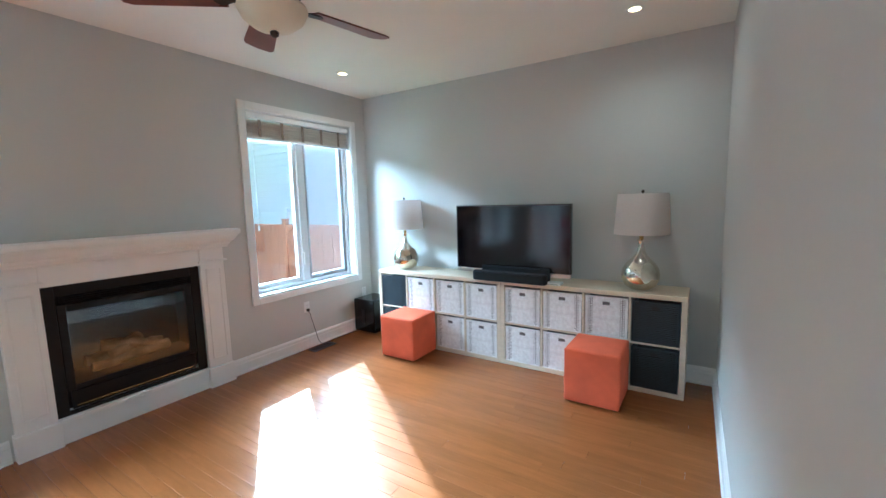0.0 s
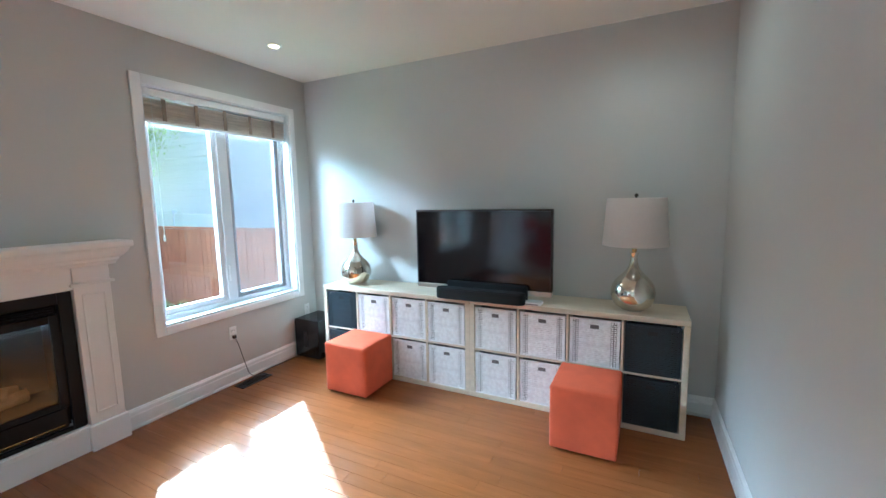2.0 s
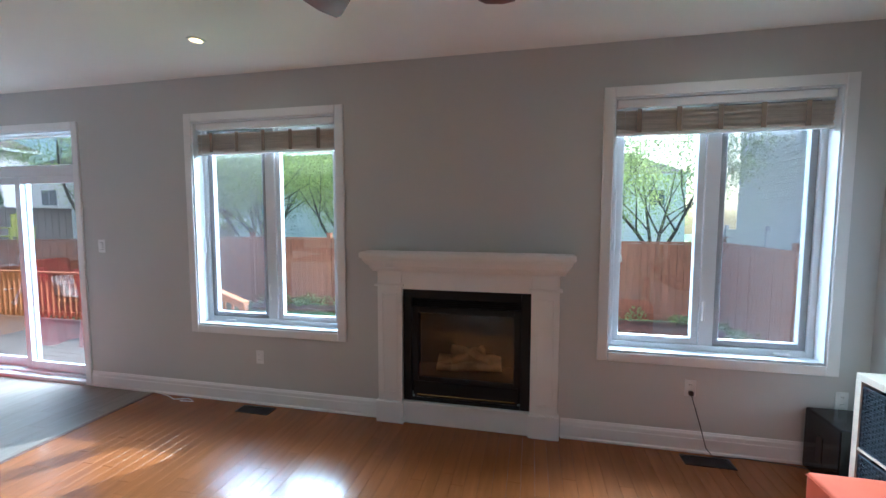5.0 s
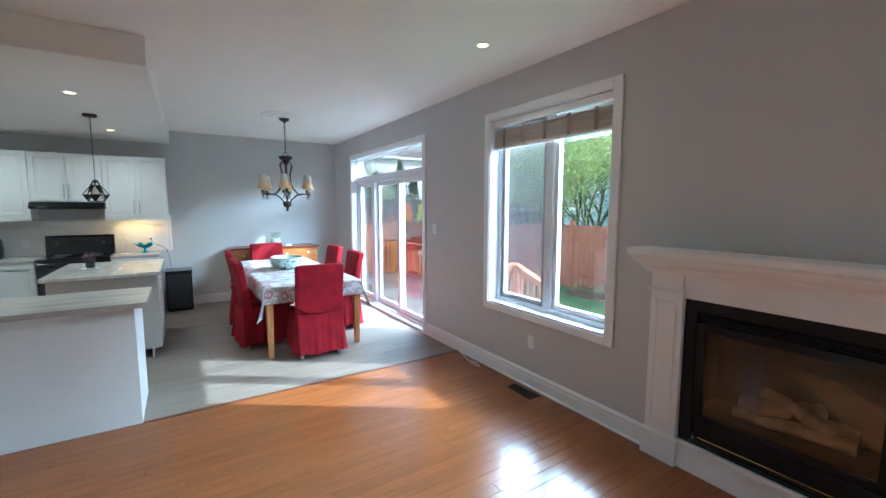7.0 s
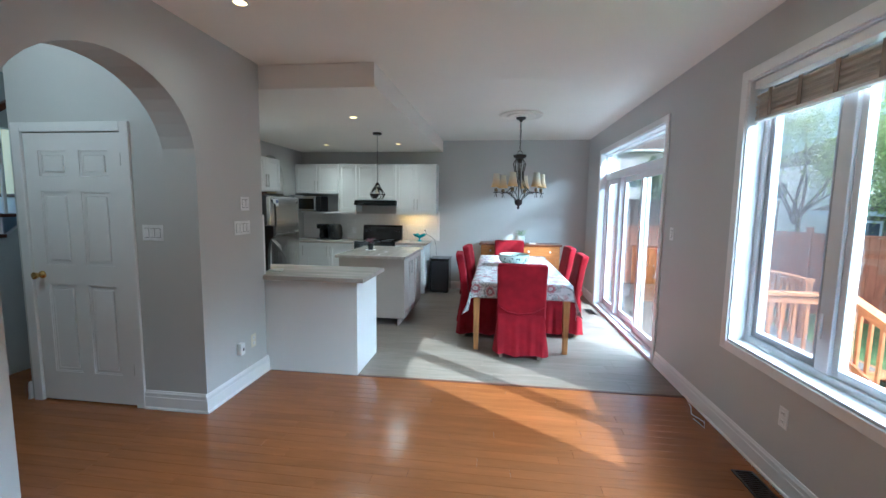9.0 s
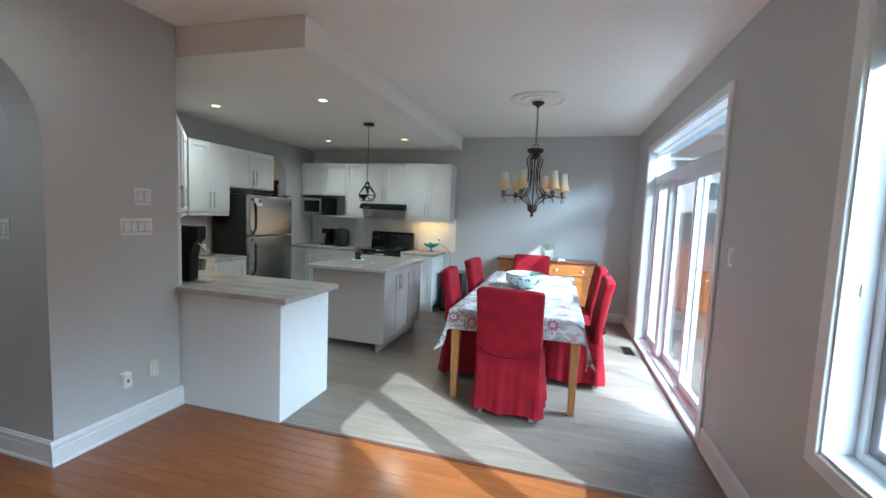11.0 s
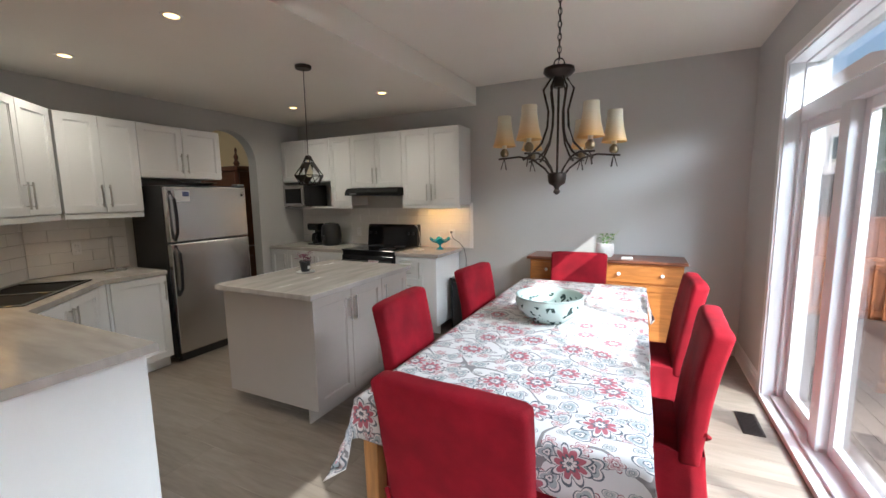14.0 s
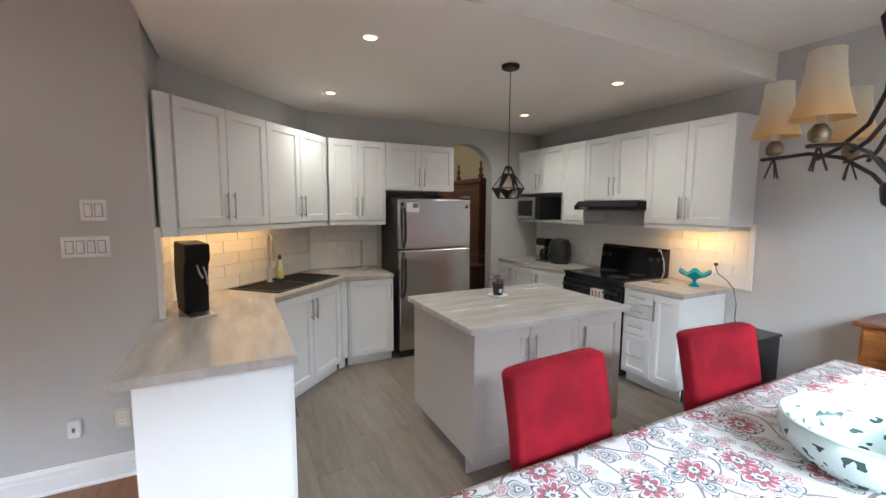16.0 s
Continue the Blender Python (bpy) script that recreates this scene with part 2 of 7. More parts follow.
def plank_mat(name, dark, light, rough, grain, seam):
    """Boards: each its own tone, with streaked grain along x."""
    m = bpy.data.materials.new(name)
    m.use_nodes = True
    nt, b = nodes(m)
    geo = nt.nodes.new("ShaderNodeNewGeometry")
    info = nt.nodes.new("ShaderNodeObjectInfo")
    off = nt.nodes.new("ShaderNodeVectorMath")
    off.operation = "MULTIPLY_ADD"
    comb = nt.nodes.new("ShaderNodeCombineXYZ")
    for i in range(3):
        nt.links.new(info.outputs["Random"], comb.inputs[i])
    nt.links.new(comb.outputs[0], off.inputs[0])
    off.inputs[1].default_value = (37, 11, 5)
    nt.links.new(geo.outputs["Position"], off.inputs[2])
    mp = nt.nodes.new("ShaderNodeMapping")
    mp.inputs["Scale"].default_value = (1.0, grain, 1.0)
    nt.links.new(off.outputs[0], mp.inputs["Vector"])
    n1 = nt.nodes.new("ShaderNodeTexNoise")
    n1.inputs["Scale"].default_value, n1.inputs["Detail"].default_value, n1.inputs["Distortion"].default_value = 2.2, 8, 0.6
    nt.links.new(mp.outputs[0], n1.inputs["Vector"])
    n2 = nt.nodes.new("ShaderNodeTexNoise")
    n2.inputs["Scale"].default_value, n2.inputs["Detail"].default_value = 9.0, 4
    nt.links.new(mp.outputs[0], n2.inputs["Vector"])
    t = math_node(nt, "ADD", math_node(nt, "MULTIPLY", n1.outputs[0], 0.9), math_node(nt, "MULTIPLY", n2.outputs[0], 0.35))
    t = math_node(nt, "ADD", t, math_node(nt, "MULTIPLY", info.outputs["Random"], seam))
    t = math_node(nt, "SUBTRACT", t, 0.30 + seam / 2)
    cl = nt.nodes.new("ShaderNodeClamp")
    nt.links.new(t, cl.inputs[0])
    nt.links.new(mix(nt, cl.outputs[0], dark, light), b.inputs["Base Color"])
    rr = nt.nodes.new("ShaderNodeMapRange")
    rr.inputs["To Min"].default_value, rr.inputs["To Max"].default_value = rough - 0.05, rough + 0.07
    nt.links.new(n1.outputs[0], rr.inputs[0])
    nt.links.new(rr.outputs[0], b.inputs["Roughness"])
    bp = nt.nodes.new("ShaderNodeBump")
    bp.inputs["Strength"].default_value, bp.inputs["Distance"].default_value = 0.12, 0.001
    nt.links.new(n2.outputs[0], bp.inputs["Height"])
    nt.links.new(bp.outputs[0], b.inputs["Normal"])
    return m


M["oak"] = plank_mat("honey_oak_boards", (0.20, 0.070, 0.020), (0.34, 0.122, 0.034), 0.19, 9, 0.22)
M["vinylplank"] = plank_mat("grey_vinyl_planks", (0.15, 0.120, 0.092), (0.36, 0.31, 0.26), 0.33, 7, 0.22)


def cloth_mat():
    m = bpy.data.materials.new("floral_cotton")
    m.use_nodes = True
    nt, b = nodes(m)
    geo = nt.nodes.new("ShaderNodeTexCoord")
    flat = geo.outputs["UV"]
    warp = nt.nodes.new("ShaderNodeTexNoise")
    warp.inputs["Scale"].default_value = 9
    nt.links.new(flat, warp.inputs["Vector"])
    wv = nt.nodes.new("ShaderNodeVectorMath")
    wv.operation = "MULTIPLY_ADD"
    nt.links.new(warp.outputs["Color"], wv.inputs[0])
    wv.inputs[1].default_value = (0.05, 0.05, 0.05)
    nt.links.new(flat, wv.inputs[2])

    def blossoms(scale, size, petals, seed):
        mp = nt.nodes.new("ShaderNodeMapping")
        mp.inputs["Location"].default_value = (seed, seed * 0.7, 0)
        nt.links.new(wv.outputs[0], mp.inputs["Vector"])
        vo = nt.nodes.new("ShaderNodeTexVoronoi")
        vo.voronoi_dimensions = "2D"
        vo.inputs["Scale"].default_value, vo.inputs["Randomness"].default_value = scale, 0.7
        nt.links.new(mp.outputs[0], vo.inputs["Vector"])
        sub = nt.nodes.new("ShaderNodeVectorMath")
        sub.operation = "SUBTRACT"
        nt.links.new(mp.outputs[0], sub.inputs[0])
        nt.links.new(vo.outputs["Position"], sub.inputs[1])
        sep = nt.nodes.new("ShaderNodeSeparateXYZ")
        nt.links.new(sub.outputs[0], sep.inputs[0])
        ang = math_node(nt, "ARCTAN2", sep.outputs[1], sep.outputs[0])
        wave = math_node(nt, "ABSOLUTE", math_node(nt, "COSINE", math_node(nt, "MULTIPLY", ang, petals)))
        edge = math_node(nt, "MULTIPLY", math_node(nt, "ADD", math_node(nt, "MULTIPLY", wave, 0.45), 0.62), size)
        dist = math_node(nt, "SQRT", math_node(nt, "ADD", math_node(nt, "POWER", sep.outputs[0], 2.0), math_node(nt, "POWER", sep.outputs[1], 2.0)))
        q = math_node(nt, "DIVIDE", dist, edge)
        return q, vo

    white = (0.64, 0.63, 0.62)
    vine = nt.nodes.new("ShaderNodeTexNoise")
    vine.inputs["Scale"].default_value, vine.inputs["Detail"].default_value = 6.0, 0.0
    nt.links.new(flat, vine.inputs["Vector"])
    line = math_node(nt, "LESS_THAN", math_node(nt, "ABSOLUTE", math_node(nt, "SUBTRACT", vine.outputs[0], 0.5)), 0.017)
    col = mix(nt, line, white, (0.21, 0.20, 0.20))
    for scale, size, pet, seed, c1, c2 in ((12.0, 0.021, 1.0, 2.3, (0.12, 0.16, 0.18), (0.42, 0.43, 0.42)), (9.0, 0.029, 3.0, 9.1, (0.24, 0.07, 0.09), (0.52, 0.34, 0.34)), (7.5, 0.040, 1.5, 4.4, (0.11, 0.13, 0.15), (0.36, 0.40, 0.41)), (4.4, 0.070, 4.5, 6.6, (0.10, 0.12, 0.14), (0.40, 0.11, 0.14))):
        q, vo = blossoms(scale, size, pet, seed)
        inside = math_node(nt, "LESS_THAN", q, 1.0)
        rings = math_node(nt, "GREATER_THAN", math_node(nt, "SINE", math_node(nt, "MULTIPLY", q, 22.0)), 0.25)
        band = mix(nt, rings, (0.66, 0.62, 0.60), c1)
        mid = math_node(nt, "LESS_THAN", math_node(nt, "ABSOLUTE", math_node(nt, "SUBTRACT", q, 0.55)), 0.14)
        band = mix(nt, mid, band, c2)
        col = mix(nt, inside, col, band)
    nt.links.new(col, b.inputs["Base Color"])
    b.inputs["Roughness"].default_value = 0.75
    weave = nt.nodes.new("ShaderNodeTexNoise")
    weave.inputs["Scale"].default_value = 400
    nt.links.new(flat, weave.inputs["Vector"])
    bp = nt.nodes.new("ShaderNodeBump")
    bp.inputs["Strength"].default_value, bp.inputs["Distance"].default_value = 0.15, 0.001
    nt.links.new(weave.outputs[0], bp.inputs["Height"])
    nt.links.new(bp.outputs[0], b.inputs["Normal"])
    return m


M["cloth"] = cloth_mat()
M["celadon"] = mat("celadon_glaze", (0.44, 0.54, 0.51), 0.12, scale=4, vary=0.04, bump=0.0)
nt, b = nodes(M["celadon"])
src = b.inputs["Base Color"].links[0].from_socket
tc = nt.nodes.new("ShaderNodeTexCoord")
nz = nt.nodes.new("ShaderNodeTexNoise")
nz.inputs["Scale"].default_value, nz.inputs["Detail"].default_value = 26, 1
nt.links.new(tc.outputs["Object"], nz.inputs["Vector"])
sp = nt.nodes.new("ShaderNodeSeparateXYZ")
nt.links.new(tc.outputs["Object"], sp.inputs[0])
low = math_node(nt, "LESS_THAN", sp.outputs[2], 0.128)
nt.links.new(mix(nt, math_node(nt, "MULTIPLY", low, math_node(nt, "GREATER_THAN", nz.outputs[0], 0.60)), src, (0.035, 0.06, 0.055)), b.inputs["Base Color"])
M["amber"] = mat("amber_tipped_glass", (0.8, 0.7, 0.5), 0.4, bump=0.0, **{"Transmission Weight": 0.0})
nt, b = nodes(M["amber"])
tc = nt.nodes.new("ShaderNodeTexCoord")
sp = nt.nodes.new("ShaderNodeSeparateXYZ")
nt.links.new(tc.outputs["Object"], sp.inputs[0])
mr = nt.nodes.new("ShaderNodeMapRange")
mr.inputs["From Min"].default_value, mr.inputs["From Max"].default_value = 1.835, 1.965
nt.links.new(sp.outputs[2], mr.inputs[0])
amb = mix(nt, mr.outputs[0], (0.76, 0.50, 0.20), (0.78, 0.74, 0.60))
nt.links.new(amb, b.inputs["Base Color"])
tl = nt.nodes.new("ShaderNodeBsdfTranslucent")
nt.links.new(amb, tl.inputs[0])
ms = nt.nodes.new("ShaderNodeMixShader")
ms.inputs[0].default_value = 0.25
nt.links.new(b.outputs[0], ms.inputs[1])
nt.links.new(tl.outputs[0], ms.inputs[2])
nt.links.new(ms.outputs[0], nt.nodes["Material Output"].inputs[0])
POT_W = 2.6
UC_W = 0.55
M["glass"] = glass_mat("clear_glass")
M["doorglass"] = glass_mat("tinted_door_glass", (0.78, 0.79, 0.80), 0.13)
M["fireglass"] = glass_mat("smoked_glass", (0.80, 0.77, 0.73), 0.055)
M["plate"] = mat("ivory_plastic", (0.72, 0.68, 0.55), 0.4, bump=0.0)
M["whitep"] = mat("white_plastic", (0.8, 0.8, 0.8), 0.35, bump=0.0)
M["shade"] = mat("linen_shade", (0.86, 0.82, 0.80), 0.8, scale=60, vary=0.015, bump=0.03, bscale=300)
M["mercury"] = mat("mercury_glass", (0.72, 0.68, 0.58), 0.12, 1.0, scale=9, vary=0.25, bump=0.02, bscale=18)
M["potlamp"] = glow("warm_bulb", (1.0, 0.66, 0.24), 1.5)
M["tile"] = mat("white_tile", (0.78, 0.77, 0.75), 0.15, scale=3, vary=0.02, bump=0.0)
M["concrete"] = mat("pale_concrete", (0.35, 0.34, 0.33), 0.85, scale=5, vary=0.15, bump=0.05)


for key in ("shade", "bamboo", "leaf", "leafd"):
    nt, b = nodes(M[key])
    tl = nt.nodes.new("ShaderNodeBsdfTranslucent")
    nt.links.new(b.inputs["Base Color"].links[0].from_socket, tl.inputs[0])
    ms = nt.nodes.new("ShaderNodeMixShader")
    ms.inputs[0].default_value = 0.65 if "leaf" in key else 0.5
    nt.links.new(b.outputs[0], ms.inputs[1])
    nt.links.new(tl.outputs[0], ms.inputs[2])
    nt.links.new(ms.outputs[0], nt.nodes["Material Output"].inputs[0])


# ---- mesh helpers ----
def part(name, bm, material, parent=None, label="", kind="", smooth=False, group=""):
    me = bpy.data.meshes.new(name)
    bm.to_mesh(me)
    bm.free()
    for m in (material if isinstance(material, (list, tuple)) else [material]):
        me.materials.append(m)
    if smooth:
        for p in me.polygons:
            p.use_smooth = True
    ob = new(name, me)
    if parent:
        ob.parent = parent
    return tagged(ob, label, "", group, kind)


def thing(name, label, category, x=0, y=0, z=0, rz=0, group="", kind=""):
    e = new(name)
    e.empty_display_size = 0.1
    e.matrix_world = pose(x, y, z, 0, 0, rz)
    return tagged(e, label, category, group, kind)


def addbox(bm, x0, x1, y0, y1, z0, z1, bev=0.0, seg=1, m=None):
    x0, x1 = sorted((x0, x1)); y0, y1 = sorted((y0, y1)); z0, z1 = sorted((z0, z1))
    vs = [bm.verts.new((x, y, z)) for z in (z0, z1) for y in (y0, y1) for x in (x0, x1)]
    fs = [bm.faces.new([vs[i] for i in f]) for f in ((0, 2, 3, 1), (4, 5, 7, 6), (0, 1, 5, 4), (2, 6, 7, 3), (0, 4, 6, 2), (1, 3, 7, 5))]
    if m:
        for v in vs:
            v.co = m @ v.co
    if bev:
        es = list({e for f in fs for e in f.edges})
        bmesh.ops.bevel(bm, geom=es, offset=bev, segments=seg, affect="EDGES", profile=0.5)
    return fs


def box(name, x0, x1, y0, y1, z0, z1, material, parent=None, bev=0.003, seg=1, label="", kind="", smooth=False, group=""):
    bm = bmesh.new()
    addbox(bm, x0, x1, y0, y1, z0, z1, bev, seg)
    return part(name, bm, material, parent, label, kind, smooth, group)


def addprism(bm, pts, z0, z1, m=None):
    """A prism over the outline pts in x, y."""
    a = [bm.verts.new((x, y, z0)) for x, y in pts]
    b = [bm.verts.new((x, y, z1)) for x, y in pts]
    n = len(pts)
    fs = [bm.faces.new(list(reversed(a))), bm.faces.new(b)]
    fs += [bm.faces.new((a[i], a[(i + 1) % n], b[(i + 1) % n], b[i])) for i in range(n)]
    if m:
        for v in a + b:
            v.co = m @ v.co
    bmesh.ops.recalc_face_normals(bm, faces=fs)
    return fs


def addlathe(bm, prof, n=24, cx=0, cy=0, cap=True):
    """Turns the profile of (radius, z) round the upright axis."""
    rings = [[bm.verts.new((cx + r * math.cos(a * math.tau / n), cy + r * math.sin(a * math.tau / n), z)) for a in range(n)] for r, z in prof]
    fs = []
    for p, q in zip(rings, rings[1:]):
        fs += [bm.faces.new((p[i], p[(i + 1) % n], q[(i + 1) % n], q[i])) for i in range(n)]
    if cap:
        fs += [bm.faces.new(list(reversed(rings[0]))), bm.faces.new(rings[-1])]
    bmesh.ops.recalc_face_normals(bm, faces=fs)
    return fs


def addtube(bm, pts, r, n=8, radii=None):
    """A round rod along the points."""
    pts = [Vector(p) for p in pts]
    rings = []
    for i, p in enumerate(pts):
        d = (pts[min(i + 1, len(pts) - 1)] - pts[max(i - 1, 0)]).normalized()
        u = d.cross(Vector((0, 0, 1)) if abs(d.z) < 0.9 else Vector((1, 0, 0))).normalized()
        v = d.cross(u)
        rr = radii[i] if radii else r
        rings.append([bm.verts.new(p + rr * (u * math.cos(a * math.tau / n) + v * math.sin(a * math.tau / n))) for a in range(n)])
    fs = []
    for p, q in zip(rings, rings[1:]):
        fs += [bm.faces.new((p[i], p[(i + 1) % n], q[(i + 1) % n], q[i])) for i in range(n)]
    fs += [bm.faces.new(rings[0]), bm.faces.new(rings[-1])]
    bmesh.ops.recalc_face_normals(bm, faces=fs)


def lathe(name, prof, material, parent=None, n=24, x=0, y=0, label="", kind="", smooth=True, group=""):
    bm = bmesh.new()
    addlathe(bm, prof, n, x, y)
    ob = part(name, bm, material, parent, label, kind, False, group)
    if smooth:
        autosmooth(ob)
    return ob


def tube(name, pts, r, material, parent=None, n=8, label="", radii=None):
    bm = bmesh.new()
    addtube(bm, pts, r, n, radii)
    ob = part(name, bm, material, parent, label)
    autosmooth(ob)
    return ob


def autosmooth(ob, angle=40):
    me = ob.data
    for p in me.polygons:
        p.use_smooth = True
    bm = bmesh.new()
    bm.from_mesh(me)
    for e in bm.edges:
        if len(e.link_faces) == 2 and e.calc_face_angle(0) > radians(angle):
            e.smooth = False
    bm.to_mesh(me)
    bm.free()


def wall_bm(bm, axis, p0, p1, a0, a1, z0, z1, holes=()):
    """A wall between p0 and p1 across, from a0 to a1 along, with upright rectangular holes (b0, b1, c0, c1)."""
    cuts = sorted({a0, a1, *[h[0] for h in holes], *[h[1] for h in holes]})
    for a, b in zip(cuts, cuts[1:]):
        zs = [(z0, z1)]
        for h in holes:
            if h[0] <= a and b <= h[1]:
                zs = [(z0, h[2]), (h[3], z1)]
        for lo, hi in zs:
            if hi - lo > 1e-4:
                if axis == "x":
                    addbox(bm, p0, p1, a, b, lo, hi)
                else:
                    addbox(bm, a, b, p0, p1, lo, hi)


def arch_wall(bm, p0, p1, a0, a1, z1, arch, n=20):
    """A wall across x from p0 to p1 with an arched opening."""
    b0, b1, spring, top = arch
    c, s, h = (b0 + b1) / 2, (b1 - b0) / 2, top - spring
    pts = [(a0, 0), (b0, 0), (b0, spring)]
    pts += [(c - s * math.cos(math.pi * i / n), spring + h * math.sin(math.pi * i / n)) for i in range(1, n)]
    pts += [(b1, spring), (b1, 0), (a1, 0), (a1, z1), (a0, z1)]
    if b0 - a0 < 0.01:
        pts = pts[2:-1] + [(a0, z1)]
    addprism(bm, pts, p0, p1, Matrix(((0, 0, 1, 0), (1, 0, 0, 0), (0, 1, 0, 0), (0, 0, 0, 1))))


# ---- setting ----
bm = bmesh.new()
wall_bm(bm, "x", WX - 0.22, WX, SY - 0.15, NY + 0.15, 0.0, CZ + 0.15, [(*W1, *WZ), (*W2, *WZ), (PD[0], PD[1], 0.0, PD[2]), (1.79, 2.69, 0.21, 1.0)])
part("wall_west", bm, M["wall"], kind="structure")
bm = bmesh.new()
for b in ((WX - 0.5, WX - 0.46, 1.6, 2.9, 0.0, 1.2), (WX - 0.459, WX - 0.221, 1.6, 1.64, 0.0, 1.2), (WX - 0.459, WX - 0.221, 2.86, 2.9, 0.0, 1.2), (WX - 0.459, WX - 0.221, 1.641, 2.859, 1.16, 1.2)):
    addbox(bm, *b)
part("chimney_box", bm, M["siding"], kind="structure")
box("wall_north", WX, 3.4, NY, NY + 0.15, 0, CZ + 0.15, M["wall"], kind="structure", bev=0)
box("wall_south", WX, 6.0, SY - 0.15, SY, 0, CZ + 0.15, M["wall"], kind="structure", bev=0)
bm = bmesh.new()
arch_wall(bm, EX, EX + 0.25, 0.20, NY, CZ, ARCH)
for v in bm.verts:
    v.co.x -= max(0, v.co.y - ARCH[1]) * 0.019
part("wall_east", bm, M["wall"], kind="structure")
bm = bmesh.new()
addprism(bm, [(EX, KY + 0.02), (EX, HALLY), (1.27, HALLY), (1.27, KY + 0.02)], 0, CZ)
addbox(bm, 1.27, 2.235, HALLY - 0.12, HALLY, 2.13, CZ)
addbox(bm, 2.235, HALLX, -1.5, HALLY, 0, CZ)
addprism(bm, [(1.27, KY + 0.02), (1.30, KY + 0.02), (KX, -1.71), (KX + 0.12, -1.66), (1.36, -0.5), (1.27, -0.5)], 0, CZ)
part("wall_kitchen_north", bm, M["wall"], kind="structure")
bm = bmesh.new()
arch_wall(bm, KX, KX + 0.14, SY, -1.66, CZ, KARCH)
part("wall_kitchen_east", bm, M["wall"], kind="structure")
box("floor_base", WX - 0.2, 6.0, SY - 0.1, NY + 0.1, -0.14, -0.008, M["concrete"], kind="structure", bev=0)
box("ceiling", WX, 3.4, SY, NY, CZ, CZ + 0.12, M["ceil"], kind="structure", bev=0)
bm = bmesh.new()
addprism(bm, [(BX, KY), (EX, KY), (KX - 0.003, KY), (KX - 0.003, SY + 0.003), (BX - 0.06, SY + 0.003)], KZ, CZ - 0.003)
part("bulkhead", bm, M["ceil"], kind="structure")
bm = bmesh.new()
wall_bm(bm, "x", 3.35, 3.45, -3.0, NY, -0.1, 5.2, [(-1.0, 0.1, 1.45, 2.25)])
part("hall_wall_east", bm, M["hall"], kind="structure")
box("ceiling_hall", EX + 0.26, 3.45, 0.6, NY, CZ, CZ + 0.12, M["ceil"], kind="structure", bev=0)
box("ceiling_stair", EX + 0.26, 3.45, -3.0, 0.6, 5.0, 5.1, M["ceil"], kind="structure", bev=0)
box("dining_wall_east", 5.6, 5.7, SY, -2.0, -0.1, 2.9, M["cream"], kind="structure", bev=0)
box("dining_wall_north", KX + 0.15, 5.6, -2.1, -2.0, -0.1, 2.9, M["cream"], kind="structure", bev=0)
box("dining_wall_south", KX + 0.15, 5.59, SY + 0.0005, SY + 0.02, -0.1, 2.74, M["cream"], kind="structure", bev=0)
box("ceiling_dining", KX + 0.15, 5.6, SY, -2.0, 2.75, 2.85, M["ceil"], kind="structure", bev=0)


def skirting(name, x0, y0, x1, y1, nx, ny):
    """A moulded skirting board along a wall, its face turned to (nx, ny)."""
    bm = bmesh.new()
    prof = [(0, 0), (0.022, 0), (0.022, 0.012), (0.015, 0.02), (0.015, 0.095), (0.012, 0.10), (0.012, 0.125), (0.007, 0.133), (0.004, 0.142), (0, 0.145)]
    ends = [[bm.verts.new((x + nx * d, y + ny * d, z)) for d, z in prof] for x, y in ((x0, y0), (x1, y1))]
    n = len(prof)
    fs = [bm.faces.new((ends[0][i], ends[0][(i + 1) % n], ends[1][(i + 1) % n], ends[1][i])) for i in range(n)]
    fs += [bm.faces.new(ends[0]), bm.faces.new(list(reversed(ends[1])))]
    bmesh.ops.recalc_face_normals(bm, faces=fs)
    part(name, bm, M["trim"], kind="structure")


skirting("baseboard_west", WX, 2.945, WX, NY, 1, 0)
skirting("baseboard_west", WX, PD[1] + 0.072, WX, 1.535, 1, 0)
skirting("baseboard_west", WX, SY, WX, PD[0] - 0.072, 1, 0)
skirting("baseboard_north", WX, NY, EX, NY, 0, -1)
skirting("baseboard_east", EX, ARCH[1], EX - 0.0646, NY, -1, 0)
skirting("baseboard_east", EX, KY, EX, HALLY + 0.02, -1, 0)
skirting("baseboard_hall", EX, HALLY, 1.27, HALLY, 0, 1)
skirting("baseboard_hall", HALLX, -1.4, HALLX, HALLY + 0.02, 1, 0)
skirting("baseboard_stair", 3.35, -0.9, 3.35, NY, -1, 0)
skirting("baseboard_south", WX, SY, -0.15, SY, 0, 1)
box("threshold", -0.11, WX + 0.02, KY - 0.02, KY + 0.012, -0.004, 0.006, M["darkwood"], kind="structure")

# ---- windows ----
FX = -3.09


